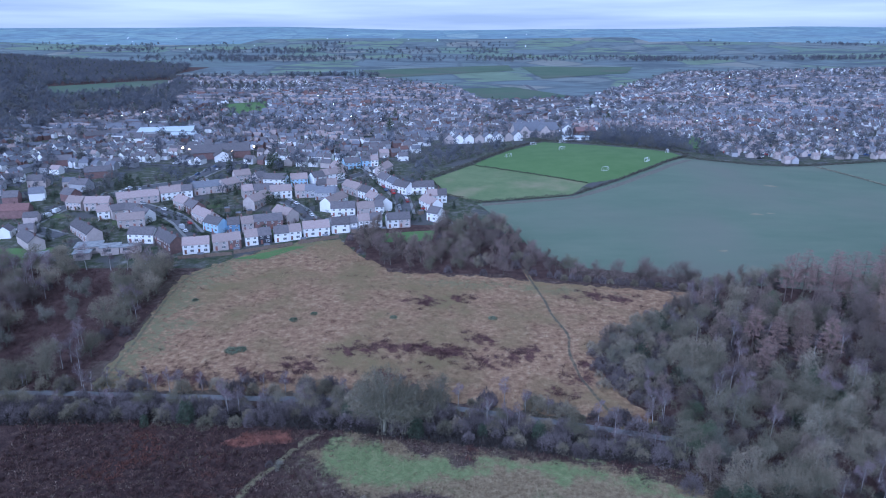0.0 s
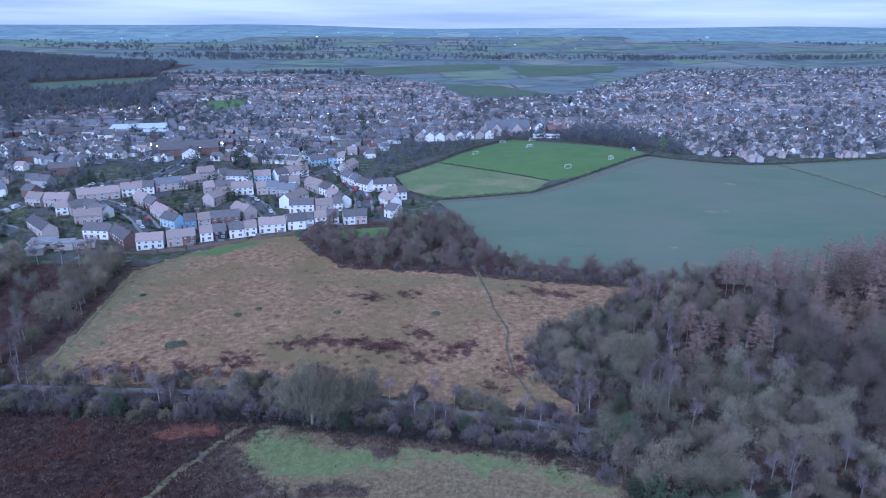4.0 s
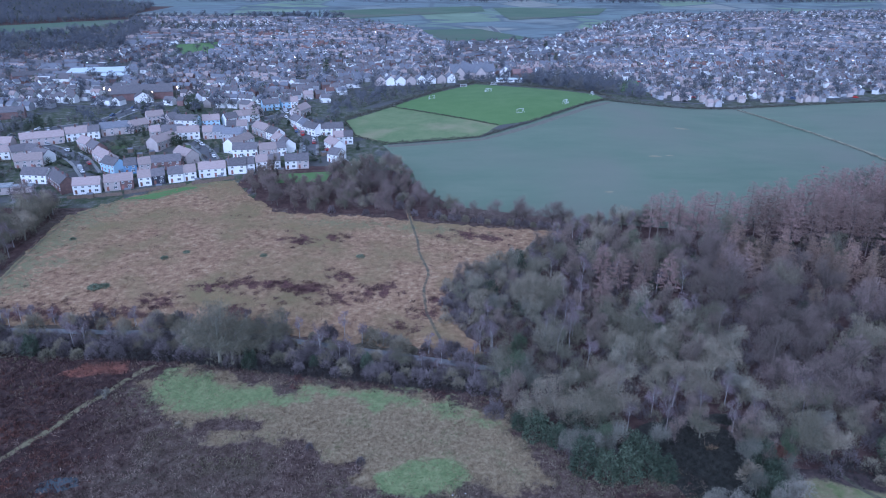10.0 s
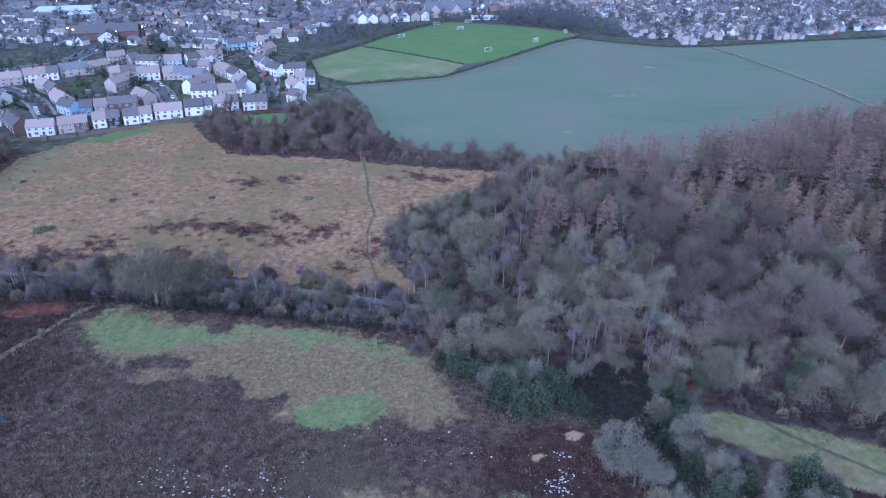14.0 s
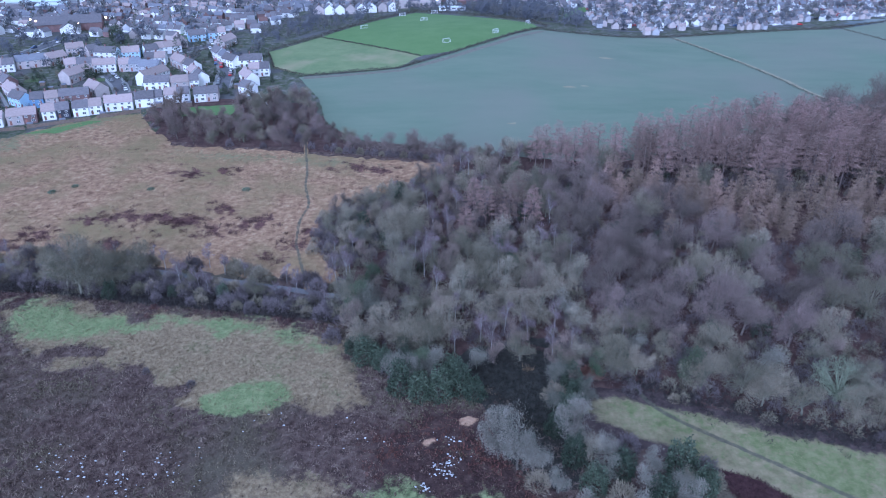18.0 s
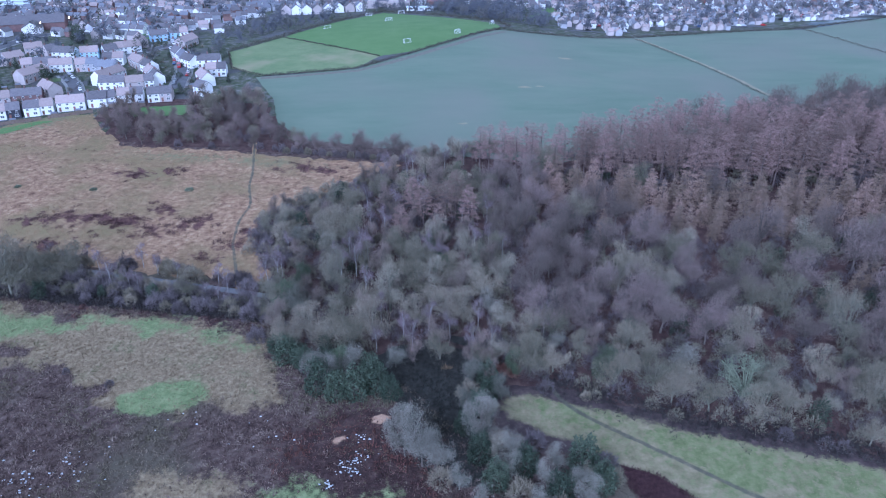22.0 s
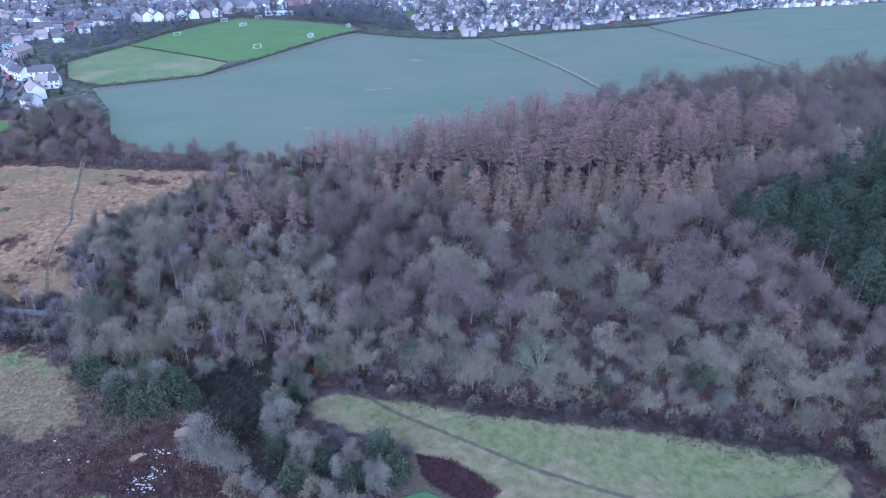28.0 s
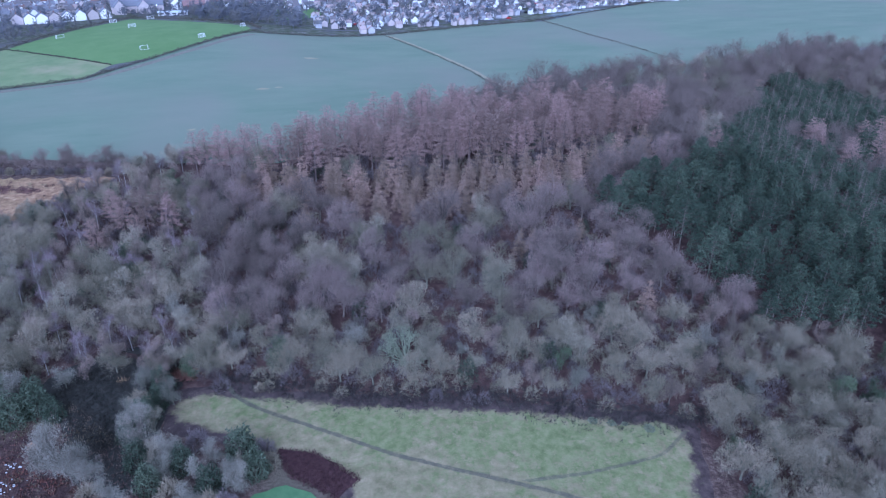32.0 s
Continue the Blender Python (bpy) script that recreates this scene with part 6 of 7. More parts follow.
hedge([(19, 382), (48, 387), (75, 391), (92, 404), (109, 418), (132, 440), (172, 489)], 1.7, 1.8, "dark clipped hedge round the playing field")
hedge([(-8, 436), (20, 474), (50, 528), (83, 580)], 2.2, 2.4, "tall dark hedge behind the playing field")
hedge([(83, 580), (123, 551), (169, 516), (176, 496)], 1.9, 2.0, "dark hedge on the far side of the pitch")
hedge([(20, 470), (56, 438), (87, 412)], 0.7, 1.2, "low rough hedge between pitch and paddock", 26)
hedge([(-8, 433), (2, 398), (21, 384)], 1.0, 1.2, "low hedge by the paddock", 22)
hedge([(172, 484), (181, 480), (228, 484), (263, 492), (319, 507), (406, 531), (477, 567), (558, 614)], 1.7, 1.6, "field hedge below the gardens")
hedge([(262, 489), (281, 431), (295, 384), (302, 340)], 1.3, 1.4, "thin gappy hedge between crop fields", 12)
hedge([(403, 525), (414, 464), (426, 429), (440, 380)], 1.3, 1.4, "thin gappy hedge between crop fields", 14)
sheet("field_margin", [(22, 381), (75, 389), (92, 401), (110, 415), (134, 438), (168, 477), (172, 476), (137, 435), (113, 412), (95, 398), (76, 386), (22, 377)], M_MUD, 6, 0.1, 0.3, "pale unsown strip along the hedge")
sheet("hedge_margin", [(264, 489), (283, 431), (297, 384), (303, 345), (305.6, 345), (299.6, 384), (285.6, 431), (266.6, 489)], M_BALD, 6, 0.1, 0.4, "pale unsown strip along the hedge")
for i, (x, y, rx, ry) in enumerate(((201, 419, 5, 1.8), (168, 362, 4, 1.4), (132, 312, 2.4, 1.0), (177, 364, 2.5, 1.0))):
    sheet("bare_patch", [(x + rx * math.cos(a * 0.785), y + ry * math.sin(a * 0.785)) for a in range(8)], M_BALD, 3, 0.1, 1.0, "pale bare patch in the crop")


def goal_frame():
    g, n = Geo(), Geo()
    W, H, D = 5.0, 2.2, 1.6
    for x in (-W / 2, W / 2):
        tube(g, [(x, 0, 0), (x, 0, H)], [0.09, 0.09], 6)
        tube(g, [(x, 0, H), (x, D * 0.4, H)], [0.06, 0.06], 5)
        tube(g, [(x, D * 0.4, H), (x, D, 0.05)], [0.06, 0.06], 5)
        tube(g, [(x, 0, 0.05), (x, D, 0.05)], [0.06, 0.06], 5)
    tube(g, [(-W / 2, 0, H), (W / 2, 0, H)], [0.09, 0.09], 6)
    tube(g, [(-W / 2, D, 0.05), (W / 2, D, 0.05)], [0.06, 0.06], 5)
    for k in np.linspace(-W / 2, W / 2, 14):
        tube(n, [(k, 0, H), (k, D * 0.4, H), (k, D, 0.05)], [0.02, 0.02, 0.02], 3)
    for k in np.linspace(0.2, H, 7):
        y = D - (D * 0.6) * k / H
        tube(n, [(-W / 2, y, k), (W / 2, y, k)], [0.02, 0.02], 3)
    return g.mesh("goal_frame", M_METAL), n.mesh("net", M_METAL)


GOAL, NET = goal_frame()
for x, y, a, net in ((103, 439, 215, 0), (136, 463, 230, 1), (89, 518, 30, 1), (47, 494, 40, 0), (72, 554, 20, 1), (163, 506, 240, 1), (97, 566, 20, 1)):
    o = tagged(new("football_goal"), "white tubular football goal on the grass" if not net else "white football goal with a net", "goal", "goals on the playing field")
    o.matrix_basis = pose(x, y, ground_at(x, y) + 0.05, 0, 0, a)
    part("goal_frame", GOAL, o)
    if net:
        part("net", NET, o)

# roads of the estate
for nm, ln, w in (("road_1", [(-186, 412), (-172, 380), (-150, 366), (-140, 357), (-124, 334)], 7.5), ("road_2", [(-86, 540), (-62, 490), (-47, 458), (-32, 420), (-24, 392), (-20, 364)], 7.5), ("road_3", [(-90, 388), (-78, 372), (-70, 356)], 6.0), ("road_4", [(-330, 930), (-247, 696), (-187, 556), (-150, 480), (-160, 430), (-186, 412)], 8.0), ("road_5", [(-186, 412), (-212, 372), (-215, 345), (-190, 332)], 6.5), ("road_6", [(-160, 430), (-120, 420), (-90, 410), (-75, 418), (-47, 458)], 6.0), ("road_7", [(330, 700), (322, 620), (350, 560)], 7.0), ("road_8", [(-150, 480), (-60, 560), (60, 700), (160, 1000), (150, 1300)], 8.0)):
    ribbon(nm, ln, w + 3.2, M_PAVE, 0.12, "paved footways along the estate road", 0.1)
    ribbon(nm, ln, w, M_ROAD, 0.2, "grey asphalt estate road", 0.05)


CAR_PAINT = {"white": (0.75, 0.75, 0.76), "silver": (0.45, 0.46, 0.48), "black": (0.03, 0.03, 0.035), "blue": (0.06, 0.1, 0.22), "red": (0.35, 0.03, 0.03), "grey": (0.18, 0.19, 0.2)}
PAINTS = {k: material("car_paint_" + k, [(0.3, c), (0.7, tuple(v * 1.05 for v in c))], 0.5, 2, rough=0.3, spec=0.5) for k, c in CAR_PAINT.items()}
M_TYRE = material("tyre", [(0.3, (0.02, 0.02, 0.02)), (0.7, (0.03, 0.03, 0.03))], 3, 2)


def profile_solid(g, prof, half, inset=0.0):
    n = len(prof)
    v = [(x, -half + inset * (z > 0.9), z) for x, z in prof] + [(x, half - inset * (z > 0.9), z) for x, z in prof]
    g.add(v, q=[(i, (i + 1) % n, n + (i + 1) % n, n + i) for i in range(n)], t=[(0, i, i + 1) for i in range(1, n - 1)] + [(n, n + i + 1, n + i) for i in range(1, n - 1)])


def car_parts(van=False):
    body, glass, wheel = Geo(), Geo(), Geo()
    if van:
        profile_solid(body, [(-2.5, 0.3), (2.5, 0.3), (2.5, 1.0), (1.7, 1.25), (1.1, 2.2), (-2.45, 2.25)], 0.95)
        profile_solid(glass, [(1.72, 1.3), (1.66, 1.3), (1.18, 2.05), (1.24, 2.05)], 0.8)
    else:
        profile_solid(body, [(-2.1, 0.3), (2.1, 0.3), (2.12, 0.75), (1.2, 0.93), (-1.95, 0.98), (-2.12, 0.8)], 0.87)
        profile_solid(body, [(-1.4, 1.36), (0.35, 1.38), (0.3, 1.46), (-1.3, 1.45)], 0.68)
        profile_solid(glass, [(-1.85, 0.98), (1.05, 0.94), (0.38, 1.37), (-1.42, 1.36)], 0.74)
    tube(wheel, [(0, -0.1, 0), (0, 0.1, 0)], [0.31, 0.31], 10)
    wheel.add([(0, 0.1, 0)] + [(0.3 * math.cos(a * 0.628), 0.1, 0.3 * math.sin(a * 0.628)) for a in range(10)] + [(0, -0.1, 0)] + [(0.3 * math.cos(a * 0.628), -0.1, 0.3 * math.sin(a * 0.628)) for a in range(10)], t=[(0, 1 + i, 1 + (i + 1) % 10) for i in range(10)] + [(11, 12 + (i + 1) % 10, 12 + i) for i in range(10)])
    return body, glass, wheel


CARS = {}
for shape in ("car", "van"):
    b_, gl_, wh_ = car_parts(shape == "van")
    wheel_mesh, glass_mesh = wh_.mesh("wheel", M_TYRE), gl_.mesh("glazing", M_PANE)
    for k in PAINTS:
        CARS[shape, k] = b_.mesh("body", PAINTS[k]), glass_mesh, wheel_mesh


def park(x, y, a, colour, shape="car"):
    c = new("car" if shape == "car" else "van")
    c.matrix_basis = pose(x, y, ground_at(x, y) + 0.2, 0, 0, a)
    body, glass, wheel = CARS[shape, colour]
    part("body", body, c)
    part("glazing", glass, c, "dark glass")
    for wx in (-1.3, 1.3):
        for wy in (-0.8, 0.8):
            part("wheel", wheel, c, m=pose(wx, wy, 0.31))
    tagged(c, f"{colour} {shape} parked by the kerb", shape, "parked cars")


far_car = [g.arrays() for g in car_parts()[:2]]
far_cars = {k: Geo() for k in PAINTS}
for kx, ky, ka in kerbs:
    if math.hypot(kx, ky) > 1100:
        continue
    g_ = far_cars[tr.choice(["white", "silver", "white", "black", "grey", "blue", "red", "silver"])]
    m = np.array(pose(kx, ky, ground_at(kx, ky) + 0.25, 0, 0, math.degrees(ka)))
    for v, t, q in far_car:
        g_.add(v @ m[:3, :3].T + m[:3, 3], t, q)
for k, g in far_cars.items():
    tagged(new("far_parked_cars", g.mesh("far_parked_cars", PAINTS[k])), f"{k} cars parked along far streets", "cars", kind="stuff")

cr = np.random.default_rng(71)
def kerb_side(line, gap, off):
    pts = np.array(line, float)
    for a, b in zip(pts, pts[1:]):
        L = np.linalg.norm(b - a)
        d = (b - a) / L
        for f in np.arange(3, L - 2, gap):
            s = cr.choice((-1, 1))
            p = a + d * (f + cr.uniform(-2, 2)) + np.array((-d[1], d[0])) * s * off
            park(p[0], p[1], math.degrees(math.atan2(d[1], d[0])) + 180 * int(cr.integers(2)), cr.choice(["white", "silver", "black", "blue", "grey", "red", "white", "grey"]), "van" if cr.uniform() < 0.12 else "car")
kerb_side([(-186, 412), (-172, 380), (-150, 366), (-140, 357), (-124, 334)], 6.0, 2.7)
kerb_side([(-62, 490), (-47, 458), (-32, 420), (-24, 392), (-20, 366)], 6.0, 2.7)
kerb_side([(-90, 388), (-78, 372), (-70, 356)], 5.5, 2.2)
kerb_side([(-160, 430), (-120, 420), (-90, 410), (-75, 418)], 7.0, 2.2)
kerb_side([(-186, 412), (-212, 372), (-215, 345)], 8.0, 2.4)
kerb_side([(-187, 556), (-150, 480), (-160, 430)], 8.0, 3.0)
kerb_side([(-47, 458), (-32, 420), (-24, 392)], 10, 5.5)
park(-44, 452, 60, "white", "van")
park(-10, 372, 20, "red")
park(-13, 379, 95, "black")

# garden fences, sheds, hedges behind the near rows
M_FENCE = material("fence_wood", [(0.3, (0.16, 0.12, 0.09)), (0.7, (0.25, 0.2, 0.16))], 1.2, 4)
g_ = Geo()
box(g_, -0.92, 0.92, -0.02, 0.02, -0.1, 1.6)
for k in range(7):
    box(g_, -0.92 + 0.3 * k, -0.88 + 0.3 * k, -0.06, 0.06, -0.2, 1.62)
FENCE_PANEL = g_.mesh("fence_panel", M_FENCE)
g_ = Geo()
shell(g_, 2.6, 2.0, 1.8, 2.3)
SHED_WALL = g_.mesh("shed_wall", M_FENCE)
g_ = Geo()
roof_shape(g_, 2.6, 2.0, 1.8, 2.3, 0.12)
SHED_ROOF = g_.mesh("shed_roof", M_R_GREY)


def fence(x0, y0, x1, y1, label="brown wooden garden fence"):
    L = math.hypot(x1 - x0, y1 - y0)
    f = tagged(new("garden_fence"), label, "fence", "garden fences")
    for k in range(int(L / 1.85)):
        x, y = x0 + (x1 - x0) * (k + 0.5) * 1.85 / L, y0 + (y1 - y0) * (k + 0.5) * 1.85 / L
        part("fence_panel", FENCE_PANEL, f, m=pose(x, y, ground_at(x, y), 0, 0, math.degrees(math.atan2(y1 - y0, x1 - x0))))


fence(-122, 304, -98, 309)
fence(-98, 310, -72, 321)
fence(-70, 322, -50, 331)
for x, y, a in ((-112, 306, 15), (-97, 312, 18), (-84, 317, 20), (-68, 325, 16), (-58, 329, 16), (-96, 333, 20), (-76, 338, 18), (-45, 338, 12), (-30, 339, 12), (-12, 365, 30), (-110, 362, 20), (-105, 366, 40), (-118, 370, 10), (-60, 352, 15)):
    s = tagged(new("garden_shed"), "small wooden garden shed with felt roof", "shed", "garden sheds")
    s.matrix_basis = pose(x, y, ground_at(x, y), 0, 0, a)
    part("wall", SHED_WALL, s)
    part("roof", SHED_ROOF, s)
sheet("garden_lawn", [(-96, 304), (-72, 319), (-66, 319), (-82, 304)], M_PITCH, 4, 0.14, 0.8, "bright green lawn strip below the gardens")
sheet("copse_glade", [(-30, 324), (-6, 326), (-4, 340), (-30, 336)], M_PITCH, 4, 0.14, 0.8, "green glade inside the copse")
sheet("lane_green", [(-88, 480), (-78, 500), (-60, 540), (-50, 520), (-70, 470)], M_PITCH, 6, 0.2, 1, "green verge beside the lane")
for x, y, a, w_, l_ in ((-112, 327, 15, 5, 7), (-84, 338, 20, 5, 6), (-60, 346, 18, 6, 6), (-30, 358, 12, 5, 6), (-150, 340, 15, 7, 8), (-170, 352, 25, 6, 7), (-128, 378, 20, 7, 6), (-92, 378, 18, 8, 6), (-60, 420, 20, 8, 7), (-110, 412, 15, 8, 6), (-146, 388, 25, 6, 6), (-186, 345, 20, 8, 8), (-206, 362, 5, 8, 7), (-40, 430, 60, 7, 6), (-84, 436, 15, 8, 7), (-15, 392, 20, 6, 7)):
    ca, sa = math.cos(radians(a)), math.sin(radians(a))
    sheet("garden_lawn", [(x + ca * u - sa * v, y + sa * u + ca * v) for u, v in ((-w_ / 2, -l_ / 2), (w_ / 2, -l_ / 2), (w_ / 2, l_ / 2), (-w_ / 2, l_ / 2))], M_LAWN, 3, 0.13, 0.5, "small green back-garden lawn")
# white railing at the end of the close
r = tagged(new("white_railing"), "long white railing sloping down to the copse", "railing")
for k in range(12):
    x, y = 0 + 13 * k / 11, 359 - 28 * k / 11
    g_ = Geo()
    z = ground_at(x, y)
    tube(g_, [(x, y, z - 0.2), (x, y, z + 1.2)], [0.06, 0.06], 4)
    part("post", g_.mesh("post", M_METAL), r)
g_ = Geo()
for up in (0.6, 1.15):
    tube(g_, [(13 * k / 11, 359 - 28 * k / 11, ground_at(13 * k / 11, 359 - 28 * k / 11) + up) for k in range(12)], [0.06] * 12, 4)
part("rail", g_.mesh("rail", M_METAL), r)


# larger buildings of the town
def hall(name, x, y, a, L, W, eaves, ridge, wall, roof, label, flat=False):
    b = tagged(new(name), label, "building")
    b.matrix_basis = pose(x, y, ground_at(x, y), 0, 0, a)
    g1, g2 = Geo(), Geo()
    if flat:
        box(g1, -L / 2, L / 2, -W / 2, W / 2, -1, eaves)
        box(g2, -L / 2 - 0.5, L / 2 + 0.5, -W / 2 - 0.5, W / 2 + 0.5, eaves, ridge)
        g3 = Geo()
        for k in np.arange(-L / 2 + 3, L / 2 - 2, 4.5):
            box(g3, k - 1.6, k + 1.6, -W / 2 - 0.06, W / 2 + 0.06, eaves * 0.45, eaves * 0.8)
        part("window_band", g3.mesh("window_band", M_PANE), b)
    else:
        shell(g1, L, W, eaves, ridge)
        roof_shape(g2, L, W, eaves, ridge, 0.5)
    part("wall", g1.mesh("wall", wall), b)
    part("roof", g2.mesh("roof", roof), b)
    return b


hall("sports_hall", -248, 628, 17, 46, 30, 6, 6.6, M_GREYWALL, M_SHEET, "large pale flat-roofed hall with window band", True)
hall("sports_hall", -226, 612, 17, 22, 20, 4, 4.5, M_GREYWALL, M_SHEET, "low pale flat-roofed annexe of the hall", True)
hall("supermarket", -166, 512, 20, 44, 26, 5, 9, M_BRICK, M_R_SLATE, "red brick shop with broad dark roof")
shop = hall("supermarket_porch", -157, 494, 110, 14, 12, 4, 7.5, M_WHITE, M_R_SLATE, "lit white gable porch of the shop")
hall("school", 82, 628, 10, 40, 14, 6, 12, M_CREAM, M_R_GREY, "stone school with steep blue-grey roofs")
hall("school", 70, 614, 100, 14, 9, 6, 11, M_CREAM, M_R_GREY, "gabled wing of the stone school")
hall("school", 88, 616, 100, 14, 9, 6, 11, M_CREAM, M_R_GREY, "gabled wing of the stone school")
hall("club_house", 127, 628, 8, 18, 10, 5, 8, M_BRICK, M_BRICK, "red brick building with a red tile roof")
hall("club_house", 114, 640, 80, 13, 10, 6, 10, M_WHITE, M_R_GREY, "white gabled house beyond the pitch")
hall("pavilion", 112, 590, 0, 22, 6, 2.6, 3, M_WHITE, M_SHEET, "low white pavilion beside the playing field", True)
for x, y, a, L, W, hh in ((-167, 314, 15, 11, 9, 3), (-156, 312, 15, 8, 7, 3.3), (-166, 305, 15, 7, 5, 3), (-186, 303, 20, 9, 6, 2.8), (-147, 313, 15, 9, 4, 3), (-176, 298, 15, 6, 5, 2.6)):
    hall("low_school_block", x, y, a, L, W, hh, hh + 0.35, M_CREAM, M_FELT, "low flat-roofed block with pale grey roof", True)
for i, x in enumerate(np.arange(4, 70, 8.3)):
    y = 574 + max(0.0, (x - 25) * 0.42)
    house(float(x), float(y), 105, 8.5, "wg" if i % 3 else "ks", "gabled houses above the scrub", False, size=1.05)

# lamps that are lit at dusk
M_COOL, M_WARM = glow("cool_lamp", (0.9, 0.95, 1.0), 14), glow("warm_lamp", (1.0, 0.5, 0.22), 12)
M_POLE = material("lamp_pole", [(0.3, (0.3, 0.31, 0.32)), (0.7, (0.36, 0.37, 0.38))], 1, 2, rough=0.5)


def bulb(radius):
    bm = bmesh.new()
    bmesh.ops.create_icosphere(bm, subdivisions=2, radius=radius)
    return bm


def lamp_mesh(radius, mat, name="lamp_head"):
    me = bpy.data.meshes.new(name)
    bm = bulb(radius)
    bm.to_mesh(me)
    bm.free()
    me.materials.append(mat)
    return me


g_ = Geo()
tube(g_, [(0, 0, -0.3), (0, 0, 7.0)], [0.09, 0.05], 6)
tube(g_, [(0, 0, 7.0), (0.9, 0, 7.15)], [0.05, 0.04], 5)
POLE = g_.mesh("pole", M_POLE)
HEADS = {("c", r): lamp_mesh(r, M_COOL) for r in (0.35, 0.6, 0.9)} | {("w", r): lamp_mesh(r, M_WARM) for r in (0.35, 0.6, 0.9)}
LIT = [(-190, 505, "w", 0.6), (-183, 498, "w", 0.6), (-340, 800, "c", 0.35), (-325, 812, "w", 0.6), (-310, 820, "c", 0.35), (-352, 770, "c", 0.35), (-292, 700, "c", 0.35), (-226, 302, "c", 0.35), (99, 600, "c", 0.35), (-140, 512, "w", 0.6), (-150, 490, "w", 0.6), (420, 1050, "c", 0.6), (430, 1130, "c", 0.35), (560, 1400, "c", 0.35), (700, 1420, "c", 0.35), (640, 1000, "c", 0.35), (-140, 900, "c", 0.35), (-100, 760, "c", 0.35), (40, 900, "c", 0.35), (-180, 1020, "c", 0.35), (-40, 1100, "c", 0.35), (260, 720, "c", 0.35), (360, 640, "c", 0.35), (500, 760, "c", 0.35), (820, 1100, "c", 0.35), (980, 1300, "c", 0.35)]
for x, y, c, rad in LIT:
    s = tagged(new("street_lamp"), "lit street lamp with cool white light" if c == "c" else "lit street lamp with warm orange light", "street lamp", "lit street lamps")
    s.matrix_basis = pose(x, y, ground_at(x, y), 0, 0, 40)
    part("pole", POLE, s)
    part("lamp_head", HEADS[c, rad], s, m=pose(0.9, 0, 7.1))
g_ = Geo()
lr = np.random.default_rng(83)
for _ in range(34):
    x, y = lr.uniform(-2200, 2600), lr.uniform(2700, 3700)
    r_ = lr.uniform(0.4, 1.1)
    z = ground_at(x, y) + 4
    g_.add([(x + r_, y, z), (x - r_, y, z), (x, y + r_, z), (x, y - r_, z), (x, y, z + r_), (x, y, z - r_)], t=[(0, 2, 4), (2, 1, 4), (1, 3, 4), (3, 0, 4), (2, 0, 5), (1, 2, 5), (3, 1, 5), (0, 3, 5)])
tagged(new("distant_lights", g_.mesh("distant_lights", M_COOL)), "points of light in the far valley", "lights", kind="stuff")


# ---- ground cover ----
def tufts(name, poly, count, mat, label, blades=6, high=0.45, spread=0.28, width=0.16, clear=(), seed=7, fray=0.0, share=None):
    rng = np.random.default_rng(seed)
    xs, ys = [p[0] for p in poly], [p[1] for p in poly]
    x, y = rng.uniform(min(xs), max(xs), count * 3), rng.uniform(min(ys), max(ys), count * 3)
    ok = inside(poly, x, y)
    for c in clear:
        ok &= ~inside(c, x, y)
    x, y = x[ok], y[ok]
    if share:
        ok = rng.uniform(size=len(x)) < share(x, y)
        x, y = x[ok], y[ok]
    x, y = x[:count], y[:count]
    x, y = x + rng.normal(size=len(x)) * fray, y + rng.normal(size=len(x)) * fray
    size = rng.uniform(0.6, 1.5, len(x))
    x, y, size = np.repeat(x, blades), np.repeat(y, blades), np.repeat(size, blades)
    x, y = x + rng.normal(size=len(x)) * spread * size, y + rng.normal(size=len(x)) * spread * size
    base = np.column_stack([x, y, height(x, y) - 0.02])
    way = rng.normal(size=(len(x), 3)) * 0.8 + np.array((0, 0, 1.0))
    way[:, 2] = np.abs(way[:, 2])
    g = Geo()
    slivers(g, rng, base, way, rng.uniform(0.5, 1.3, len(x)) * high * size, rng.uniform(0.6, 1.4, len(x)) * width)
    tagged(new(name, g.mesh(name, mat)), label, "grass" if "grass" in name else "undergrowth", kind="stuff")


def clumps(name, spots, mat, label, each=150, blades=7, high=0.7, width=0.2, seed=6):
    """Low thickets: clumps gathered round a few places."""
    rng = np.random.default_rng(seed)
    pts = np.concatenate([np.column_stack([a + rng.normal(size=int(each * r / 6)) * r * 0.7, b + rng.normal(size=int(each * r / 6)) * r * 0.45]) for a, b, r in spots])
    pts = np.repeat(pts, blades, axis=0) + rng.normal(size=(len(pts) * blades, 2)) * 0.35
    base = np.column_stack([pts, height(pts[:, 0], pts[:, 1])])
    way = rng.normal(size=(len(pts), 3)) + np.array((0, 0, 0.9))
    way[:, 2] = np.abs(way[:, 2])
    g = Geo()
    slivers(g, rng, base, way, rng.uniform(0.4, 1.2, len(pts)) * high, rng.uniform(0.6, 1.4, len(pts)) * width)
    tagged(new(name, g.mesh(name, mat)), label, "undergrowth", kind="stuff")


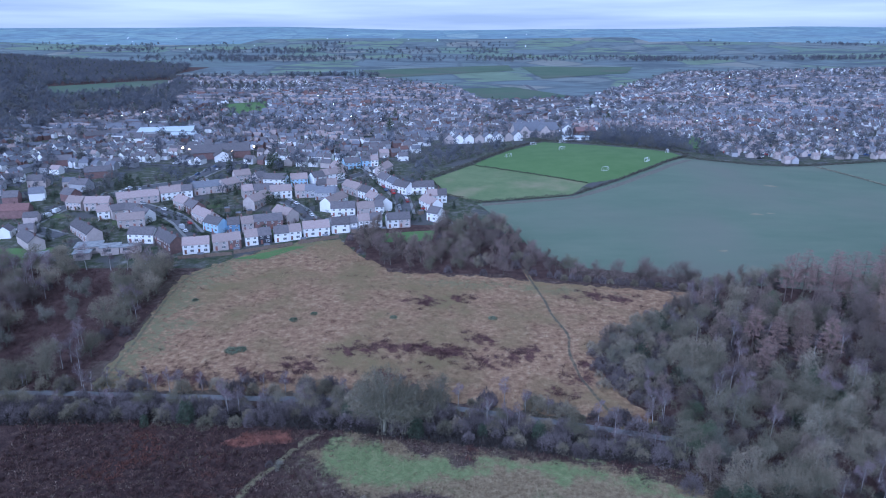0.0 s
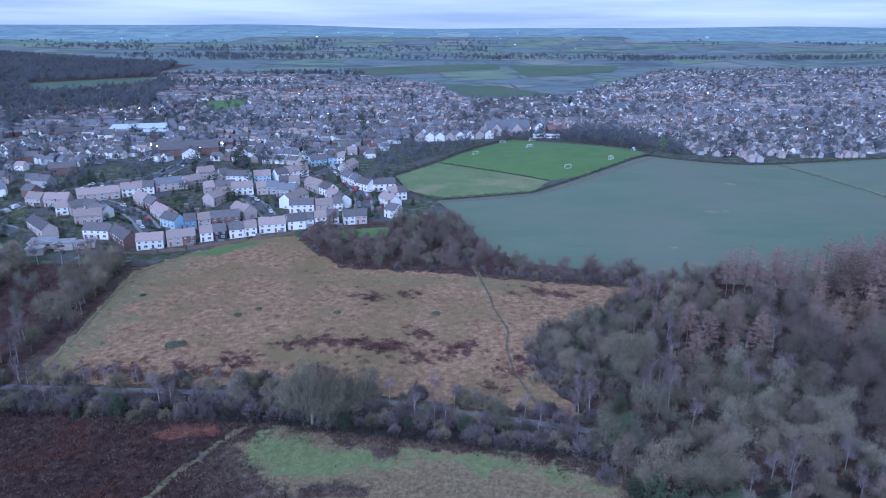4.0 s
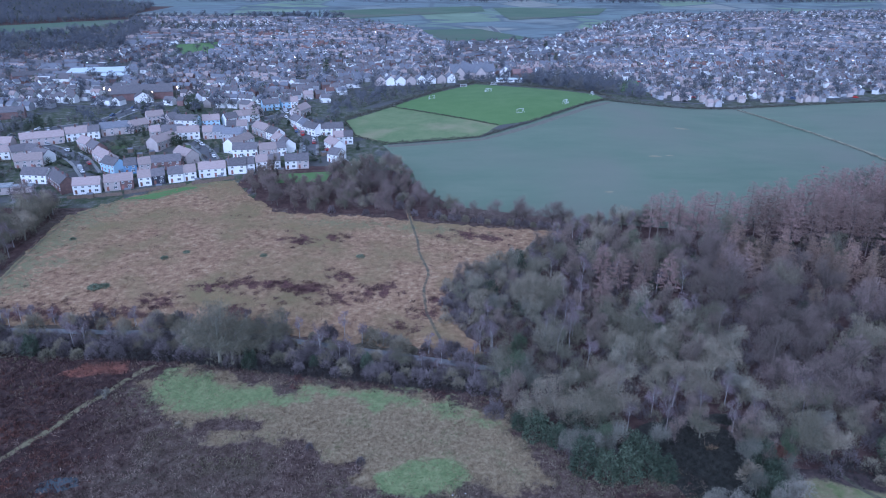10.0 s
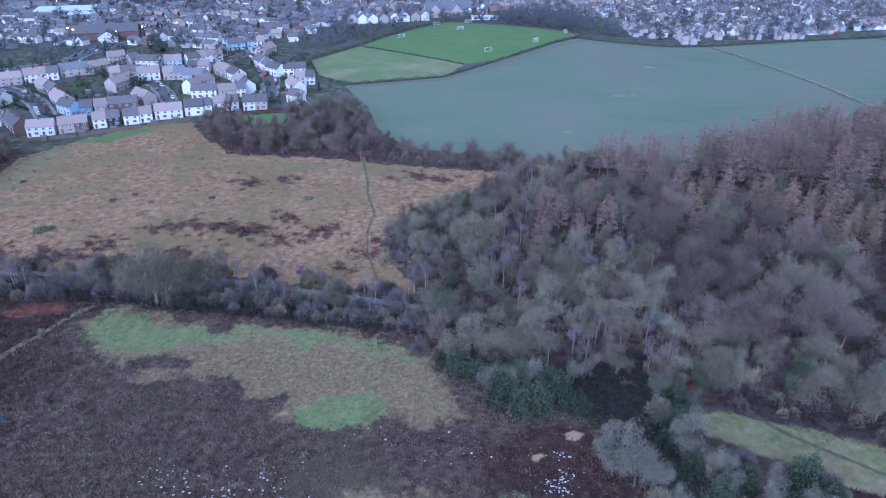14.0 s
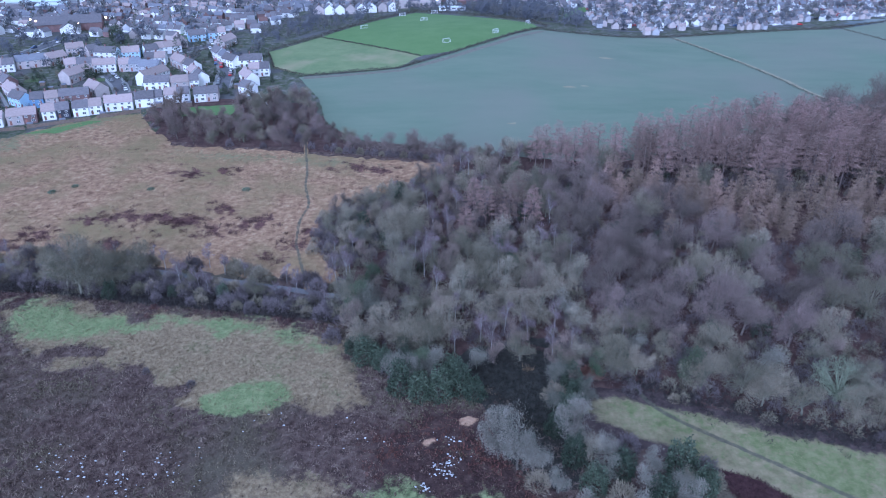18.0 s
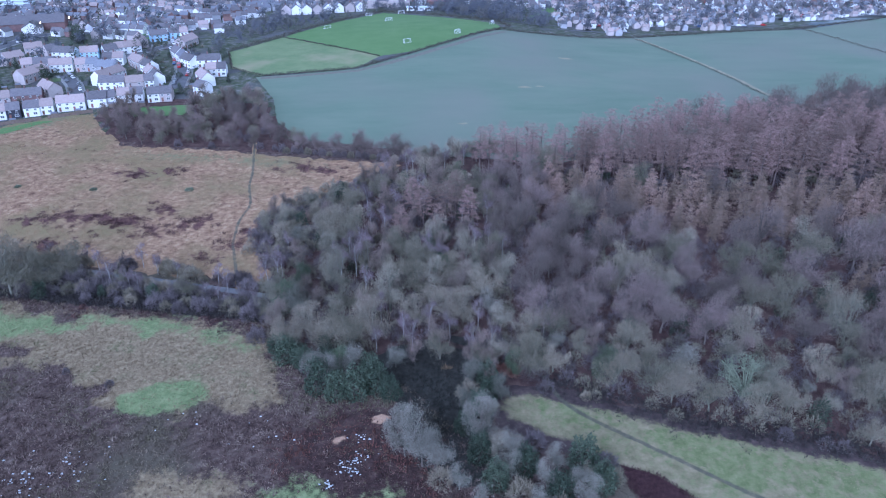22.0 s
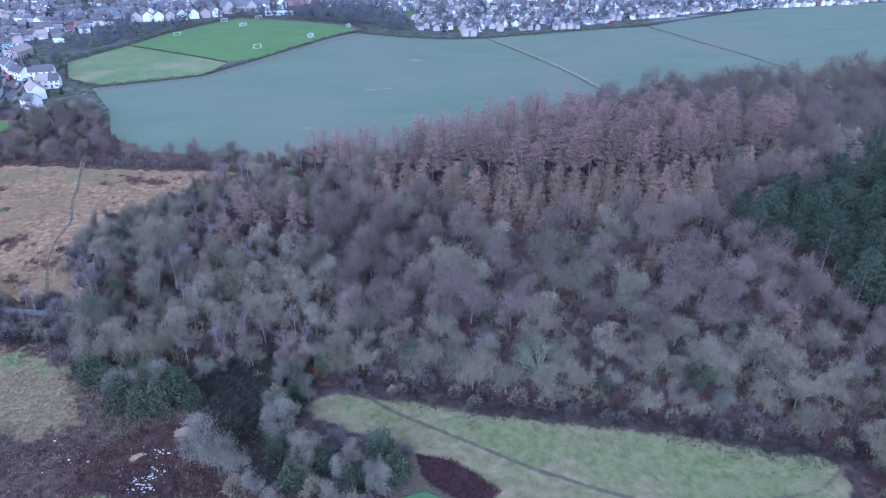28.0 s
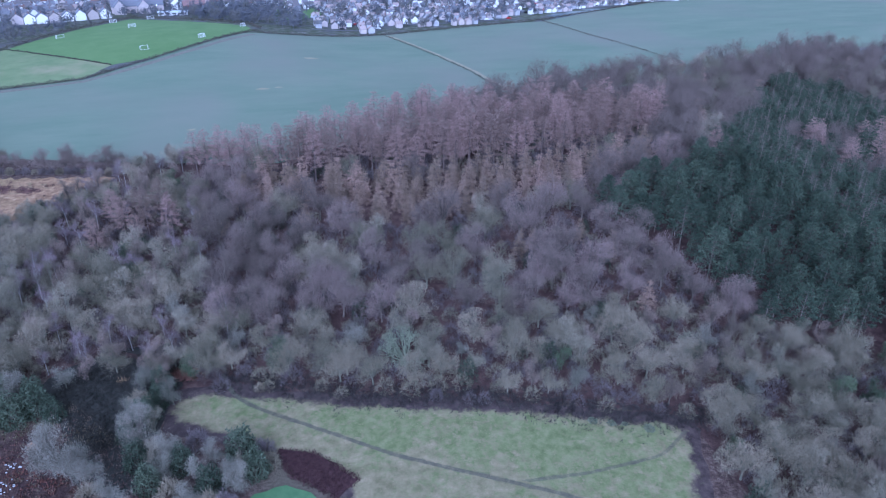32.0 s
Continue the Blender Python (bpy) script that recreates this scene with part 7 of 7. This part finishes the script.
HEATH = [(-110, 60), (-125, 190), (-30, 178), (70, 160), (84, 128), (106, 132), (118, 116), (135, 100), (120, 60)]
bare = lambda x, y: 1 - np.maximum(straw_cover(x, y), green_cover(x, y)) - sand_cover(x, y) - 0.8 * red_cover(x, y)
tufts("heather", HEATH, 21000, M_TUFT_H, "purple-brown heather and bramble on the heath", 7, 0.62, 0.32, 0.26, seed=3, share=lambda x, y: bare(x, y) * (1 - dark_heath(x, y)))
tufts("old_heather", HEATH, 11000, M_TUFT_HD, "dark red-brown old heather and bramble", 8, 0.75, 0.36, 0.26, seed=33, share=lambda x, y: bare(x, y) * dark_heath(x, y))
tufts("meadow_grass_tussocks", spread_out(NEAR_MEADOW, 6), 9000, M_TUFT_M, "straw-coloured grass tussocks", 6, 0.5, 0.22, 0.14, seed=4, share=lambda x, y: (straw_cover(x, y) > 0.4) * (1 - 0.9 * green_cover(x, y)))
tufts("green_grass_tussocks", spread_out(NEAR_MEADOW, 6), 5500, M_TUFT_G, "green grass fringe of the tussock meadow", 5, 0.32, 0.25, 0.13, seed=24, share=lambda x, y: green_cover(x, y) ** 1.5)
tufts("low_grass_tussocks", spread_out(LOW_STRAW, 4), 900, M_TUFT_M, "straw-coloured grass on the heath", 6, 0.45, 0.25, 0.14, seed=25, share=straw_cover)
tufts("pasture_grass_tussocks", BROWN, 26000, M_TUFT_S, "dead straw-brown grass tussocks", 5, 0.45, 0.3, 0.14, seed=5, fray=1.0, share=lambda x, y: (1 - 0.8 * bramble_cover(x, y) - 0.5 * pasture_green(x, y)) * (gap_to(FIELD_PATH, x, y, False) > 1.0))
bushy = np.random.default_rng(47)
thickets = [(a + bushy.normal() * r, b + bushy.normal() * r * 0.55, bushy.uniform(0.6, 1.8)) for a, b, r in THORNY for _ in range(int(r * 1.6))]
clumps("pasture_brambles", thickets, M_TUFT_B, "dark brambles in the pasture", 90, 7, 0.7, 0.15)
er = np.random.default_rng(44)
spread = [(er.uniform(-110, 90), er.uniform(200, 320), er.uniform(0.5, 1.6)) for _ in range(170)]
clumps("pasture_dock", [c for c in spread if inside(BROWN, c[0], c[1])], M_TUFT_B, "small dark dock and bramble clumps in the pasture", 60, 5, 0.45, 0.16, 16)
CLEARING = [(98, 132), (104, 142), (128, 150), (134, 134), (124, 112), (112, 112), (106, 124)]
tufts("clearing_bracken", CLEARING, 3500, M_CLEAR, "dark heather and bracken in the clearing", 8, 0.6, 0.3, 0.18, seed=8)
tufts("bracken_floor", [(-240, 200), (-118, 202), (-118, 286), (-130, 294), (-240, 290)], 9000, M_TUFT_B, "dark red dead bracken under the birches", 6, 0.6, 0.4, 0.22, seed=9)
tufts("meadow_edge_grass", EAST_MEADOW, 5000, M_TUFT_M, "pale dead grass in the meadow", 5, 0.25, 0.3, 0.09, seed=10, fray=0.9, share=lambda x, y: 1.1 - 1.4 * meadow_green(x, y))
tufts("meadow_green_grass", EAST_MEADOW, 8000, M_TUFT_G, "short green grass of the meadow", 5, 0.2, 0.4, 0.12, seed=26, fray=0.9, share=lambda x, y: 0.2 + meadow_green(x, y))
tufts("red_bracken", [(-63, 171), (-57, 177), (-45, 178), (-43, 172), (-52, 171)], 900, M_REDP, "orange-red dead bracken", 8, 0.5, 0.3, 0.2, seed=11)
tufts("bank_brambles", [(154, 101), (163, 98), (172, 87), (166, 83), (157, 92)], 1200, M_DARKRED, "dark red brambles on the bank", 8, 0.6, 0.3, 0.2, seed=12)
dress(sheet("bare_sand", [(85, 108), (88, 116), (97, 123), (105, 122), (105, 114), (95, 110)], M_STRAW, 0.7, 0.14, 0.6, "bare orange sand by the bushes"), HEATH_FIELDS)
g_ = Geo()
for cx_, cy_, n_, r_ in ((9, 106, 34, 4), (20, 101, 34, 5), (31, 106, 16, 3), (38, 104, 9, 4), (24, 97, 20, 4), (94, 103, 40, 1.8), (97, 106, 16, 1.6), (90, 98, 18, 1.0), (96, 113, 14, 1.5), (55, 118, 8, 6), (75, 116, 8, 5)):
    for _ in range(n_):
        x, y = cx_ + lr.normal() * r_, cy_ + lr.normal() * r_ * 0.8
        s = lr.uniform(0.08, 0.26)
        z = ground_at(x, y) + 0.22
        box(g_, x - s, x + s, y - s * 0.6, y + s * 0.6, z, z + s * 0.7)
tagged(new("scattered_rubbish", g_.mesh("scattered_rubbish", M_LITTER)), "pale rubbish and stones strewn over the heath", "rubbish", kind="stuff")
tufts("track_brambles", [(-170, 180), (-170, 192), (-86, 190), (-32, 188), (3, 184), (28, 178), (60, 170), (66, 160), (30, 167), (0, 172), (-30, 178), (-80, 182)], 7500, M_TUFT_D, "dark brambles below the track", 9, 1.1, 0.5, 0.26, seed=13)
clumps("red_shrub", [(135, 134, 2.0), (132.5, 135, 1.6)], M_REDP, "small reddish brown shrub by the meadow", 200, 8, 2.2, 0.2, 31)
clumps("dead_stump", [(117.5, 137, 0.8)], M_TUFT_S, "pale broken stump in the clearing", 110, 7, 1.3, 0.12, 32)
clumps("wood_edge_bramble", [(x, 130 - 0.42 * (x - 140) + 1.5 * math.sin(x), 5) for x in range(146, 262, 7)], M_TUFT_D, "dark brambles along the meadow edge", 170, 9, 1.0, 0.17, 33)
# hedges between the near gardens
for ln in ([(-128, 338), (-112, 331)], [(-104, 330), (-84, 336)], [(-122, 362), (-108, 352)], [(-98, 356), (-88, 366)], [(-56, 350), (-36, 355)], [(-150, 352), (-138, 344)], [(-165, 340), (-150, 336)], [(-64, 368), (-48, 372)], [(-48, 384), (-40, 396)], [(-110, 385), (-96, 388)], [(-190, 365), (-165, 370)], [(-30, 352), (-14, 356)]):
    hedge(ln, 1.5, 1.1, "clipped dark green garden hedge", 60, M_HOLLY)
